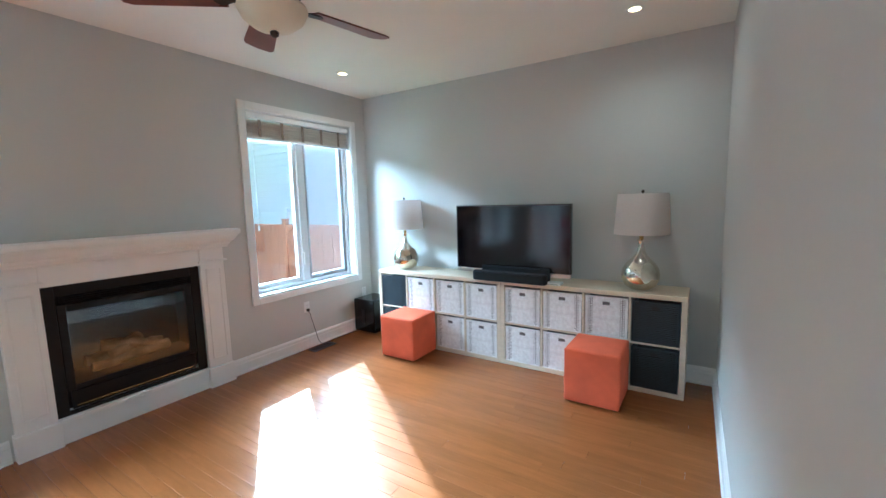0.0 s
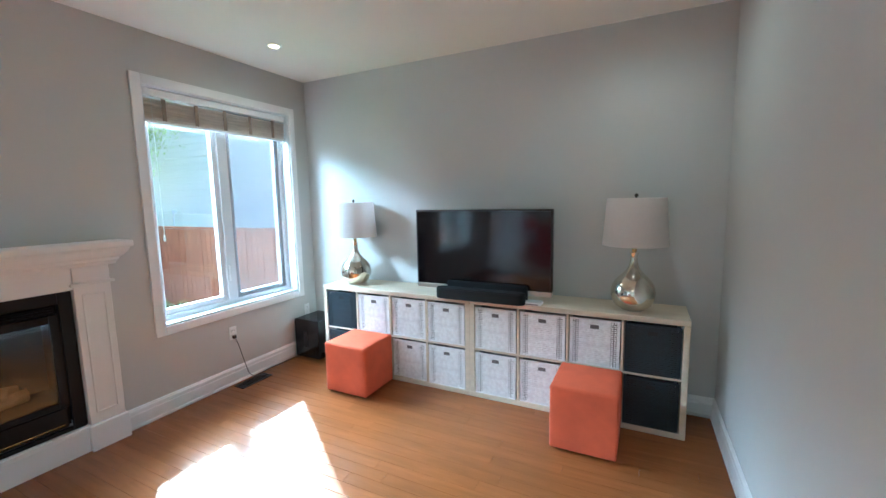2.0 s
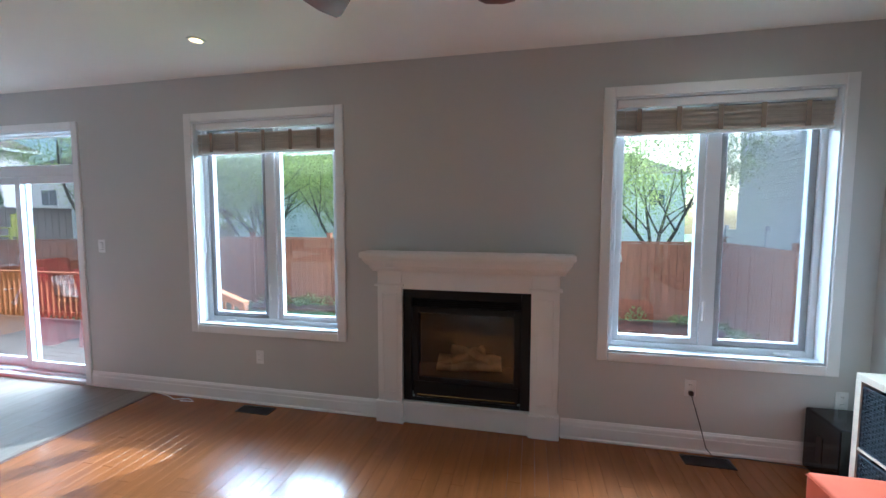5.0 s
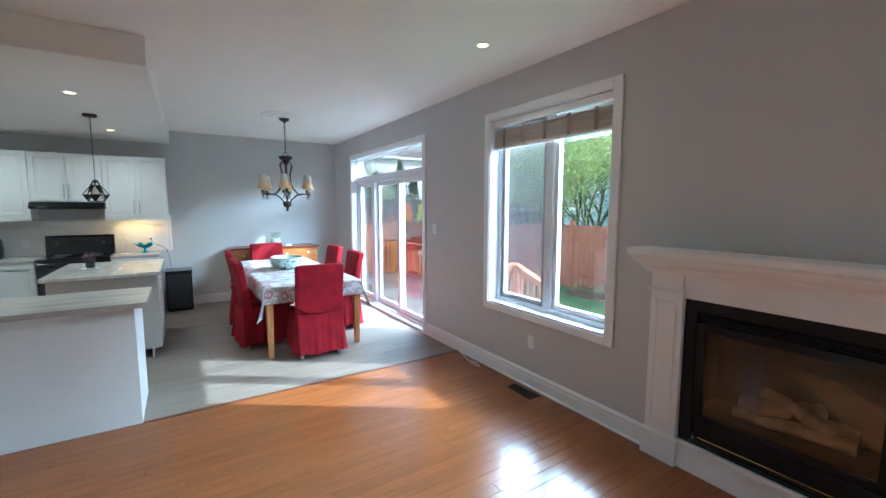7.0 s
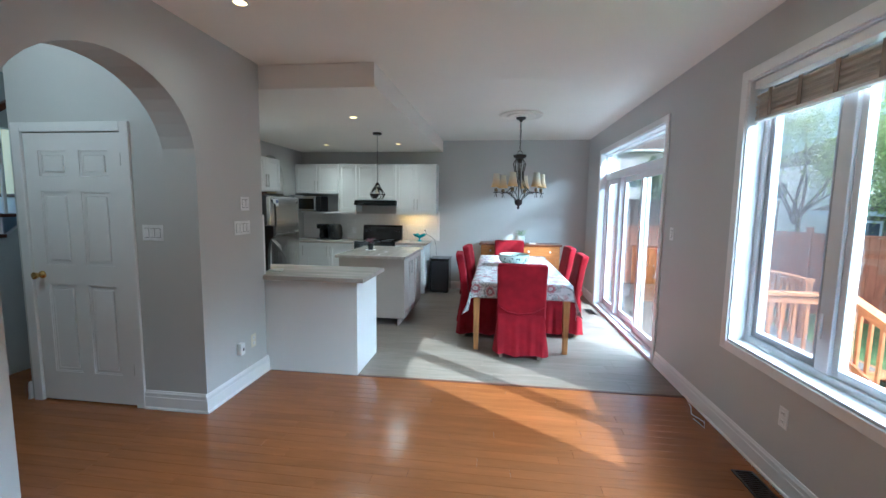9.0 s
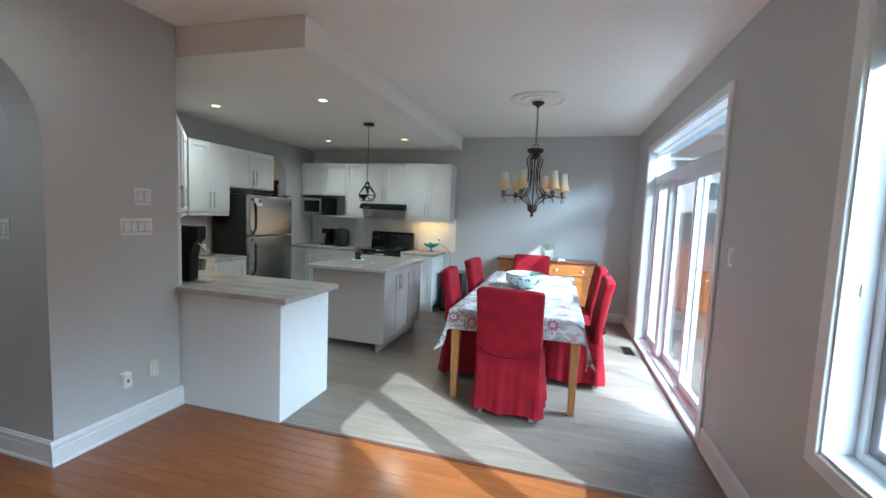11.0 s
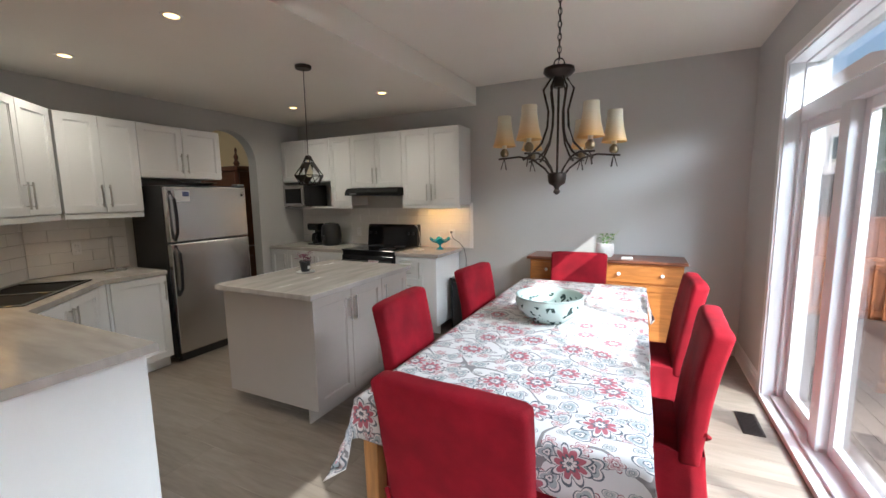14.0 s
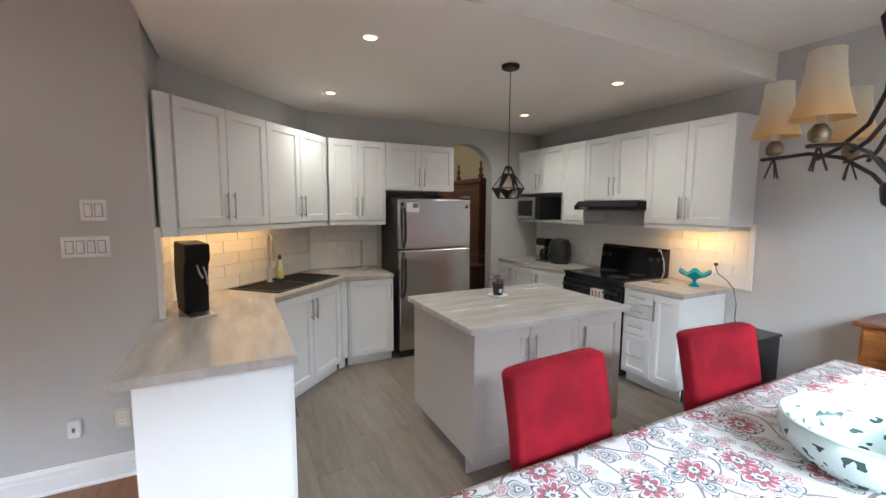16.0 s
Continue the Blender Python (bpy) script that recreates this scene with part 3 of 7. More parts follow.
def window(name, y0, y1, z0, z1, open_left):
    w = thing(name, "", "", kind="structure")
    c = 0.068
    box("casing", WX, WX + 0.018, y0 - c, y0, z0 - c, z1 + c, M["trim"], w)
    box("casing", WX, WX + 0.018, y1, y1 + c, z0 - c, z1 + c, M["trim"], w)
    box("casing", WX, WX + 0.018, y0 + 0.001, y1 - 0.001, z1, z1 + c, M["trim"], w)
    box("casing", WX, WX + 0.018, y0 + 0.001, y1 - 0.001, z0 - c, z0 - 0.004, M["trim"], w)
    for a, b, c0, d in ((y0, y0 + 0.012, z0, z1), (y1 - 0.012, y1, z0, z1), (y0 + 0.013, y1 - 0.013, z0, z0 + 0.012), (y0 + 0.013, y1 - 0.013, z1 - 0.012, z1)):
        box("jamb", FX + 0.031, WX + 0.004, a, b, c0, d, M["vinyl"], w, bev=0.001)
    f = 0.05
    m = (y0 + y1) / 2
    for a, b, c0, d in ((y0, y0 + f, z0, z1), (y1 - f, y1, z0, z1), (y0 + f, y1 - f, z0, z0 + f), (y0 + f, y1 - f, z1 - f, z1), (m - 0.045, m + 0.045, z0 + f, z1 - f)):
        box("frame", FX - 0.05, FX + 0.03, a, b, c0, d, M["vinyl"], w)
    for a, b in ((y0 + f, m - 0.045), (m + 0.045, y1 - f)):
        s = 0.042
        lo, hi = z0 + f, z1 - f
        for p, q, r, t in ((a, a + s, lo, hi), (b - s, b, lo, hi), (a + s, b - s, lo, lo + s), (a + s, b - s, hi - s, hi)):
            box("sash", FX - 0.035, FX + 0.012, p, q, r, t, M["vinyl"], w)
        g = box("pane", FX - 0.018, FX - 0.012, a + s - 0.004, b - s + 0.004, lo + s - 0.004, hi - s + 0.004, M["glass"], w, bev=0)
        g.visible_shadow = False
    a, b = (y0 + f, m - 0.045) if open_left else (m + 0.045, y1 - f)
    scr = box("insect_screen", FX + 0.014, FX + 0.0155, a + 0.0005, b - 0.0005, z0 + f + 0.0005, z1 - f - 0.0005, M["mesh"], w, bev=0)
    scr.visible_shadow = False
    yy = y0 + 0.2 if open_left else y1 - 0.25
    cr = box("crank_handle", FX + 0.03, FX + 0.055, yy, yy + 0.10, z0 + 0.014, z0 + 0.034, M["whitep"], w, bev=0.006)
    box("sash_lock", FX + 0.03, FX + 0.045, m - 0.03, m - 0.012, z0 + 0.22, z0 + 0.36, M["whitep"], w, bev=0.004)
    return w


window("window_1", *W1, *WZ, False)
window("window_2", *W2, *WZ, True)


def blind(y0, y1, zt, drop, gap):
    b = thing("roman_blind", "half-raised beige bamboo roman blind with brown tapes in the window", "blind", WX - 0.04, (y0 + y1) / 2, zt, group="window blinds")
    h = (y1 - y0) / 2 - 0.012
    box("headrail", -0.03, 0.025, -h, h, -0.052, -0.001, M["trim"], b)
    top = -0.056 - gap
    bm = bmesh.new()
    rows = 26
    for i in range(rows):
        z = top - drop * i / rows
        x = 0.006 * math.sin(i * 1.1)
        addbox(bm, x - 0.004, x + 0.004, -h, h, z - drop / rows * 0.82, z)
    part("slats", bm, M["bamboo"], b)
    bm = bmesh.new()
    for i in range(3):
        addbox(bm, -0.026 + 0.007 * i, -0.024 + 0.007 * i, -h, h, top - drop * (0.97 - 0.04 * i), top)
    part("folds", bm, M["bamboo"], b)
    for k in range(5):
        y = -h + 0.14 + k * (2 * h - 0.28) / 4
        box("tape", 0.012, 0.0145, y - 0.015, y + 0.015, top - drop * 0.99, top + 0.01, M["tape"], b, bev=0)
    box("bottom_bar", -0.028, 0.012, -h, h, top - drop - 0.018, top - drop, M["trim"], b)
    tube("pull_cord", [(0.02, -h + 0.05, -0.07), (0.02, -h + 0.05, -1.05)], 0.0018, M["whitep"], b, 5)
    lathe("cord_tassel", [(0.003, -1.10), (0.009, -1.09), (0.006, -1.05)], M["whitep"], b, 8, 0.02, -h + 0.05)


blind(W1[0] + 0.013, W1[1] - 0.013, WZ[1] - 0.013, 0.150, 0.012)
blind(W2[0] + 0.013, W2[1] - 0.013, WZ[1] - 0.013, 0.155, 0.03)

# patio door
pd = thing("door_patio", "", "", kind="structure")
y0, y1, z1 = PD
c = 0.068
box("casing", WX, WX + 0.018, y0 - c, y0, 0.0, z1 + c, M["trim"], pd)
box("casing", WX, WX + 0.018, y1, y1 + c, 0.0, z1 + c, M["trim"], pd)
box("casing", WX, WX + 0.018, y0 + 0.001, y1 - 0.001, z1, z1 + c, M["trim"], pd)
box("sill", -3.16, WX + 0.02, y0 + 0.001, y1 - 0.001, -0.1, 0.035, M["trim"], pd)
box("track", -3.13, -3.0, y0 + 0.05, y1 - 0.05, 0.036, 0.055, M["vinyl"], pd)
for a, b in ((y0, y0 + 0.012), (y1 - 0.012, y1)):
    box("jamb", -3.06, WX + 0.004, a, b, 0.036, z1 - 0.013, M["vinyl"], pd, bev=0)
box("jamb", -3.06, WX + 0.004, y0, y1, z1 - 0.012, z1, M["vinyl"], pd, bev=0)
P1, P2 = -3.17, -2.27
for a, b, c0, d in ((y0, y0 + 0.05, 0.056, 1.994), (y1 - 0.05, y1, 0.056, z1), (y0, y0 + 0.025, 2.101, z1), (y0 + 0.025, y1 - 0.05, z1 - 0.025, z1), (y0, y1 - 0.05, 1.995, 2.10), (P1 - 0.06, P1 + 0.06, 0.056, 1.994)):
    box("frame", -3.14, -3.04, a, b, c0, d, M["vinyl"], pd)


def leaf(a, b, lo, hi, x, handle=False):
    s = 0.065
    d = box("sash", x - 0.02, x + 0.02, a, a + s, lo, hi, M["vinyl"], pd)
    for p, q, r, t in ((b - s, b, lo, hi), (a + s, b - s, lo, lo + s + 0.02), (a + s, b - s, hi - s, hi)):
        box("sash", x - 0.02, x + 0.02, p, q, r, t, M["vinyl"], pd)
    g = box("pane", x - 0.003, x + 0.003, a + s - 0.004, b - s + 0.004, lo + s + 0.016, hi - s + 0.004, M["doorglass"], pd, bev=0)
    g.visible_shadow = False
    if handle:
        tube("door_handle", [(x + 0.021, b - 0.033, 0.93), (x + 0.05, b - 0.033, 0.96), (x + 0.05, b - 0.033, 1.16), (x + 0.021, b - 0.033, 1.19)], 0.009, M["whitep"], pd)


leaf(y0 + 0.05, P1 - 0.06, 0.056, 1.994, -3.09)
leaf(P1 + 0.06, P2 + 0.035, 0.056, 1.994, -3.115)
leaf(P2 - 0.035, y1 - 0.05, 0.056, 1.994, -3.065, True)
g = box("pane", -3.1, -3.094, y0 + 0.02, y1 - 0.05, 2.10, z1 - 0.02, M["doorglass"], pd, bev=0)
g.visible_shadow = False
for a, b in ((y1 - 0.085, y1 - 0.05),):
    box("transom_bead", -3.12, -3.07, a, b, 2.101, z1 - 0.051, M["vinyl"], pd)

# ---- fireplace ----
def fireplace():
    f = thing("fireplace", "white painted fireplace surround with a black glass-fronted gas insert", "fireplace", WX, 2.24, 0)
    w = 0.485
    o = 0.68
    for s in (-1, 1):
        a, b = sorted((s * w, s * o))
        p = box("pilaster", 0, 0.055, a, b, 0.171, 1.19, M["trim"], f)
        for q, r, t, u in ((a + 0.035, a + 0.045, 0.24, 1.02), (b - 0.045, b - 0.035, 0.24, 1.02), (a + 0.046, b - 0.046, 0.24, 0.25), (a + 0.046, b - 0.046, 1.01, 1.02)):
            box("panel_bead", 0.0555, 0.063, q, r, t, u, M["trim"], p, bev=0.002)
        box("capital", 0.0, 0.075, a - 0.018, b + 0.018, 1.075, 1.092, M["trim"], p)
        box("plinth", 0.0, 0.075, a - 0.012, b + 0.012, 0.0, 0.17, M["trim"], f)
    box("frieze", 0, 0.05, -w + 0.001, w - 0.001, 1.055, 1.19, M["trim"], f)
    box("hearth_board", 0, 0.045, -w + 0.012, w - 0.012, 0.0, 0.145, M["trim"], f)
    box("hearth_ledge", 0, 0.052, -w + 0.012, w - 0.012, 0.146, 0.172, M["trim"], f)
    # stepped cornice and shelf
    bm = bmesh.new()
    prof = [(0, 1.191), (0.075, 1.191), (0.082, 1.205), (0.10, 1.22), (0.105, 1.235), (0.135, 1.25), (0.165, 1.275), (0.175, 1.29), (0.175, 1.30), (0, 1.30)]
    ends = []
    for s in (-1, 1):
        ends.append([bm.verts.new((d, s * (o + d * 0.43), z)) for d, z in prof])
    n = len(prof)
    fs = [bm.faces.new((ends[0][i], ends[0][(i + 1) % n], ends[1][(i + 1) % n], ends[1][i])) for i in range(n)]
    fs += [bm.faces.new(ends[0]), bm.faces.new(list(reversed(ends[1])))]
    bmesh.ops.recalc_face_normals(bm, faces=fs)
    part("cornice", bm, M["trim"], f)
    box("mantel_shelf", 0, 0.20, -0.772, 0.772, 1.301, 1.345, M["trim"], f, bev=0.01, seg=2)
    # insert
    for a, b, c0, d in ((-w + 0.002, -w + 0.07, 0.174, 1.053), (w - 0.07, w - 0.002, 0.174, 1.053), (-w + 0.071, w - 0.071, 0.98, 1.053), (-w + 0.071, w - 0.071, 0.174, 0.20)):
        box("surround", 0, 0.022, a, b, c0, d, M["insert"], f)
    for z in (0.93, 0.945, 0.96):
        box("louvre", 0.002, 0.018, -w + 0.09, w - 0.09, z, z + 0.008, M["insert"], f)
    box("lower_panel", 0.0, 0.014, -w + 0.09, w - 0.09, 0.205, 0.33, M["insert"], f)
    box("lower_trim", 0.014, 0.019, -w + 0.11, w - 0.11, 0.222, 0.23, M["brass"], f)
    for a, b, c0, d in ((-w + 0.072, -w + 0.12, 0.335, 0.92), (w - 0.12, w - 0.072, 0.335, 0.92), (-w + 0.121, w - 0.121, 0.87, 0.92), (-w + 0.121, w - 0.121, 0.335, 0.37)):
        box("glass_frame", -0.01, 0.016, a, b, c0, d, M["insert"], f)
    box("glass_front", 0.002, 0.006, -w + 0.12, w - 0.12, 0.368, 0.872, M["fireglass"], f, bev=0).visible_shadow = False
    for a, b, c0, d in ((-w + 0.071, w - 0.071, 0.2005, 0.334), (-w + 0.071, w - 0.071, 0.9215, 0.979)):
        box("backing_plate", -0.03, -0.011, a, b, c0, d, M["insert"], f, bev=0)
    for sd in (-1, 1):
        a, b = sorted((sd * (w - 0.05), sd * (w - 0.03)))
        box("firebox_side", -0.34, -0.002, a, b, 0.21, 1.0, M["insert"], f, bev=0)
    box("firebox_top", -0.34, -0.002, -w + 0.03, w - 0.03, 1.0005, 1.015, M["insert"], f, bev=0)
    box("firebox", -0.34, -0.32, -w + 0.05, w - 0.05, 0.21, 1.0, M["insert"], f)
    box("firebox_floor", -0.32, -0.012, -w + 0.05, w - 0.05, 0.335, 0.37, M["insert"], f)
    rnd = random.Random(3)
    for i, (a, b) in enumerate((((-0.10, -0.24, 0.42), (-0.12, 0.26, 0.44)), ((-0.2, -0.25, 0.45), (-0.22, 0.25, 0.46)), ((-0.08, -0.12, 0.47), (-0.24, 0.10, 0.53)), ((-0.23, -0.14, 0.53), (-0.10, 0.18, 0.49)))):
        pts = [Vector(a).lerp(Vector(b), k / 7) + Vector([rnd.uniform(-0.008, 0.008) for _ in range(3)]) for k in range(8)]
        tube("log", pts, 0.04, M["log"], f, 9, radii=[0.036 + rnd.uniform(-0.006, 0.006) for _ in range(8)])


fireplace()


# ---- cube shelf and baskets ----
def shelf_unit(x):
    u = thing("cube_shelf", "birch veneer cube shelf with eight compartments against the grey wall", "shelf", x, 4.40, 0, group="cube shelves")
    W, D, H, t = 1.483, 0.388, 0.79, 0.038
    box("top_board", 0, W, 0, D, H - t, H, M["birch"], u)
    box("bottom_board", 0, W, 0, D, 0, t, M["birch"], u)
    box("side_panel", 0, t, 0, D, t + 0.0005, H - t - 0.0005, M["birch"], u, bev=0.001)
    box("side_panel", W - t, W, 0, D, t + 0.0005, H - t - 0.0005, M["birch"], u, bev=0.001)
    cw = (W - 2 * t - 3 * 0.016) / 4
    for i in range(1, 4):
        xx = t + i * cw + (i - 1) * 0.016
        box("divider", xx, xx + 0.016, 0.002, D, t + 0.0005, H - t - 0.0005, M["birch"], u, bev=0.001)
    for i in range(4):
        xx = t + i * (cw + 0.016)
        box("shelf_board", xx, xx + cw, 0.003, D, H / 2 - 0.008, H / 2 + 0.008, M["birch"], u, bev=0.001)
    return cw, t, H


def basket(material, dark, label, x, z, seed):
    """A woven cube basket with rows of strands and a hand hole."""
    b = thing("storage_basket", label, "basket", x, 4.402, z, group="baskets in the cube shelves")
    W, D, H = 0.326, 0.36, 0.33
    bm = bmesh.new()
    # inner sheets, coloured dark for the shade seen through the weave's gaps
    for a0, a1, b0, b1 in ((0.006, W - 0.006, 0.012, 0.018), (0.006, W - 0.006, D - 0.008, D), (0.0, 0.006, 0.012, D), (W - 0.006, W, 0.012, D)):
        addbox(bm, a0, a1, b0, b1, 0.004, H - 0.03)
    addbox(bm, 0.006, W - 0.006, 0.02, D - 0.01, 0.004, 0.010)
    part("shade_liner", bm, M["basketgap"] if not dark else M["black"], b)
    bm = bmesh.new()
    nr, nc = 22, 17
    rh, cwid = (H - 0.016) / nr, (W - 0.004) / nc
    for r in range(nr):
        for c in range(nc):
            if 7 <= c <= 9 and 18 <= r <= 19:
                continue
            edge = c in (1, 2, 14, 15)
            off = 0.0035 if (r + c) % 2 else 0.0
            gap = 0.0024 if edge else 0.0
            x0, zz = 0.002 + c * cwid, 0.004 + r * rh
            addbox(bm, x0 + gap, x0 + cwid - gap, 0.004 - off + 0.002, 0.0125, zz + (0.0016 if edge else 0.0002), zz + rh - (0.004 if edge else 0.0006))
    part("weave", bm, material, b)
    bm = bmesh.new()
    addbox(bm, 0, W, 0.0, 0.014, H - 0.012, H, 0.003)
    addbox(bm, 0, W, 0.0, 0.014, 0.0, 0.006, 0.002)
    addbox(bm, 0, 0.006, 0.0, 0.014, 0.004, H - 0.012, 0.002)
    addbox(bm, W - 0.006, W, 0.0, 0.014, 0.004, H - 0.012, 0.002)
    part("rim", bm, material, b)
    # plate closing the hand hole; near-black on white baskets for the shade inside
    box("hand_hole", 7 * cwid + 0.004, 10 * cwid, 0.0122, 0.0126, 18 * rh + 0.006, 20 * rh + 0.002, M["deepblack"] if not dark else M["darkwood"], b, bev=0)
    return b


wl = "white woven basket with a hand hole in the birch shelf"
dl = "dark blue-grey woven basket with a hand hole in the shelf"
kinds = {}
for u, x in enumerate((-2.47, -0.985)):
    cw, t, H = shelf_unit(x)
    for col in range(4):
        for row in range(2):
            dark = (u, col) in ((0, 0), (1, 3))
            xx = x + t + col * (cw + 0.016) + (cw - 0.326) / 2
            zz = t + 0.0008 if row == 0 else H / 2 + 0.0085
            if dark not in kinds:
                kinds[dark] = basket(M["basketd"] if dark else M["basket"], dark, dl if dark else wl, xx, zz, 1)
            else:
                copy_thing(kinds[dark], pose(xx, 4.402 + 0.004 * ((col * 7 + row * 3) % 3), zz))

# ---- television and what stands on the shelf ----
tv = thing("television", "black flat television on a low stand on the birch shelf", "television", -0.928, 4.50, 0.79)
for a, b, c0, d in ((-0.56, 0.56, 0.05, 0.085), (-0.56, 0.56, 0.68, 0.692), (-0.56, -0.548, 0.086, 0.679), (0.548, 0.56, 0.086, 0.679)):
    box("bezel", a, b, -0.022, 0.02, c0, d, M["black"] if c0 > 0.06 else M["nickel"], tv)
box("screen", -0.5475, 0.5475, -0.018, 0.015, 0.0865, 0.6785, M["screen"], tv, bev=0)
box("back_shell", -0.5, 0.5, 0.021, 0.06, 0.08, 0.62, M["black"], tv, bev=0.01)
box("stand_neck", -0.08, 0.08, 0.0, 0.03, 0.012, 0.05, M["black"], tv)
box("stand_foot", -0.27, 0.27, -0.10, 0.12, 0.0, 0.012, M["greyp"], tv, bev=0.004)
bm = bmesh.new()
for i in range(4):
    addbox(bm, -0.535 + i * 0.012, -0.527 + i * 0.012, -0.0235, -0.0222, 0.683, 0.688)
part("badge", bm, M["greyp"], tv)


def soundbar(x, y, z, w, h, d, label):
    s = thing("soundbar", label, "soundbar", x, y, z)
    bm = bmesh.new()
    pts = [(w / 2 - d / 2 + d / 2 * math.cos(a), d / 2 * math.sin(a)) for a in np.linspace(-math.pi / 2, math.pi / 2, 9)]
    pts += [(-w / 2 + d / 2 + d / 2 * math.cos(a), d / 2 * math.sin(a)) for a in np.linspace(math.pi / 2, 3 * math.pi / 2, 9)]
    addprism(bm, pts, 0.006, h)
    bmesh.ops.bevel(bm, geom=[e for e in bm.edges if abs(e.verts[0].co.z - h) < 1e-5 and abs(e.verts[1].co.z - h) < 1e-5], offset=0.008, segments=2, affect="EDGES")
    autosmooth(part("body", bm, M["clothblack"], s))
    bm = bmesh.new()
    addprism(bm, [(p * 0.98, q * 0.95) for p, q in pts], 0, 0.0055)
    part("base_strip", bm, M["black"], s)


soundbar(-0.90, 4.392, 0.79, 0.72, 0.085, 0.10, "black fabric soundbar with rounded ends on the birch shelf")
soundbar(-0.87, 4.459, 0.79, 0.66, 0.128, 0.032, "second black soundbar standing on edge against the television")
r = thing("router", "small white plastic set-top box on the birch shelf", "router", -0.50, 4.44, 0.79)
box("body", -0.07, 0.07, -0.05, 0.05, 0.0, 0.022, M["whitep"], r, bev=0.006, seg=2)
box("vent_strip", -0.05, 0.05, -0.0515, -0.0505, 0.006, 0.012, M["greyp"], r, bev=0)
r = thing("media_box", "small flat black box beside the soundbar", "media box", -0.64, 4.43, 0.79)
box("body", -0.05, 0.05, -0.045, 0.045, 0.0, 0.018, M["black"], r, bev=0.005)
box("front_light", -0.03, 0.03, -0.0465, -0.0455, 0.006, 0.01, M["greyp"], r, bev=0)


def table_lamp(x, y, label):
    l = thing("table_lamp", label, "lamp", x, y, 0.79, group="table lamps on the shelf")
    lathe("base", [(0.035, 0.0), (0.075, 0.006), (0.115, 0.035), (0.138, 0.085), (0.142, 0.125), (0.133, 0.168), (0.110, 0.208), (0.076, 0.243), (0.046, 0.275), (0.029, 0.31), (0.022, 0.35), (0.023, 0.375), (0.030, 0.395), (0.022, 0.40)], M["mercury"], l, 40)
    lathe("socket", [(0.016, 0.4), (0.016, 0.44), (0.011, 0.445), (0.011, 0.48)], M["brass"], l, 12)
    n = 48
    bm = bmesh.new()
    pr = [(0.205, 0.445), (0.182, 0.76), (0.179, 0.76), (0.202, 0.445)]
    rings = [[bm.verts.new((q * math.cos(a * math.tau / n), q * math.sin(a * math.tau / n), z)) for a in range(n)] for q, z in pr]
    for i in range(4):
        p, q = rings[i], rings[(i + 1) % 4]
        for k in range(n):
            bm.faces.new((p[k], p[(k + 1) % n], q[(k + 1) % n], q[k]))
    bmesh.ops.recalc_face_normals(bm, faces=bm.faces)
    autosmooth(part("shade", bm, M["shade"], l))
    for k in range(3):
        a = k * math.tau / 3
        tube("shade_spoke", [(0.0, 0.0, 0.755), (0.18 * math.cos(a), 0.18 * math.sin(a), 0.757)], 0.002, M["brass"], l, 5)
    tube("harp", [(0.0, 0.02, 0.45), (0.0, 0.06, 0.55), (0.0, 0.05, 0.7), (0, 0, 0.757), (0, -0.05, 0.7), (0, -0.06, 0.55), (0, -0.02, 0.45)], 0.003, M["brass"], l, 6)
    lathe("finial", [(0.004, 0.75), (0.006, 0.765), (0.013, 0.775), (0.010, 0.785), (0.003, 0.79)], M["bronze"], l, 12)
    return l


table_lamp(-2.215, 4.58, "mercury glass lamp with a pale drum shade on the birch shelf")
table_lamp(0.16, 4.56, "mercury glass lamp with a white drum shade above the dark baskets")


def ottoman(x, y, w, d, label):
    o = thing("ottoman", label, "ottoman", x, y, 0, group="orange cube ottomans")
    bm = bmesh.new()
    addbox(bm, -w / 2, w / 2, -d / 2, d / 2, 0.012, 0.42, 0.014, 3)
    bmesh.ops.subdivide_edges(bm, edges=[e for e in bm.edges if e.calc_length() > 0.2], cuts=7, use_grid_fill=True)
    for v in bm.verts:
        k = 0.003 * noise.noise(v.co * 9)
        v.co.x += k + 0.004 * math.sin(v.co.z * 7.5) * (1 if v.co.x > 0 else -1)
        if v.co.z > 0.40:
            v.co.z += 0.008 * (1 - (2 * v.co.x / w) ** 2) * (1 - (2 * v.co.y / d) ** 2) + k
    autosmooth(part("body", bm, M["orange"], o), 60)
    bm = bmesh.new()
    for a0, a1, b0, b1 in ((-w / 2, w / 2, -d / 2 - 0.001, -d / 2 - 0.001), (-w / 2, w / 2, d / 2 + 0.001, d / 2 + 0.001), (-w / 2 - 0.001, -w / 2 - 0.001, -d / 2, d / 2), (w / 2 + 0.001, w / 2 + 0.001, -d / 2, d / 2)):
        addtube(bm, [(a0, b0, 0.404), (a1, b1, 0.404)], 0.002, 5)
    part("top_seam", bm, M["orange"], o)
    for sx in (-1, 1):
        for sy in (-1, 1):
            lathe("foot", [(0.014, 0), (0.016, 0.012)], M["black"], o, 10, sx * (w / 2 - 0.04), sy * (d / 2 - 0.04))


ottoman(-1.905, 4.185, 0.40, 0.39, "orange faux-suede cube ottoman before the white baskets")
ottoman(-0.075, 4.165, 0.39, 0.40, "orange faux-suede cube ottoman near the dark baskets")

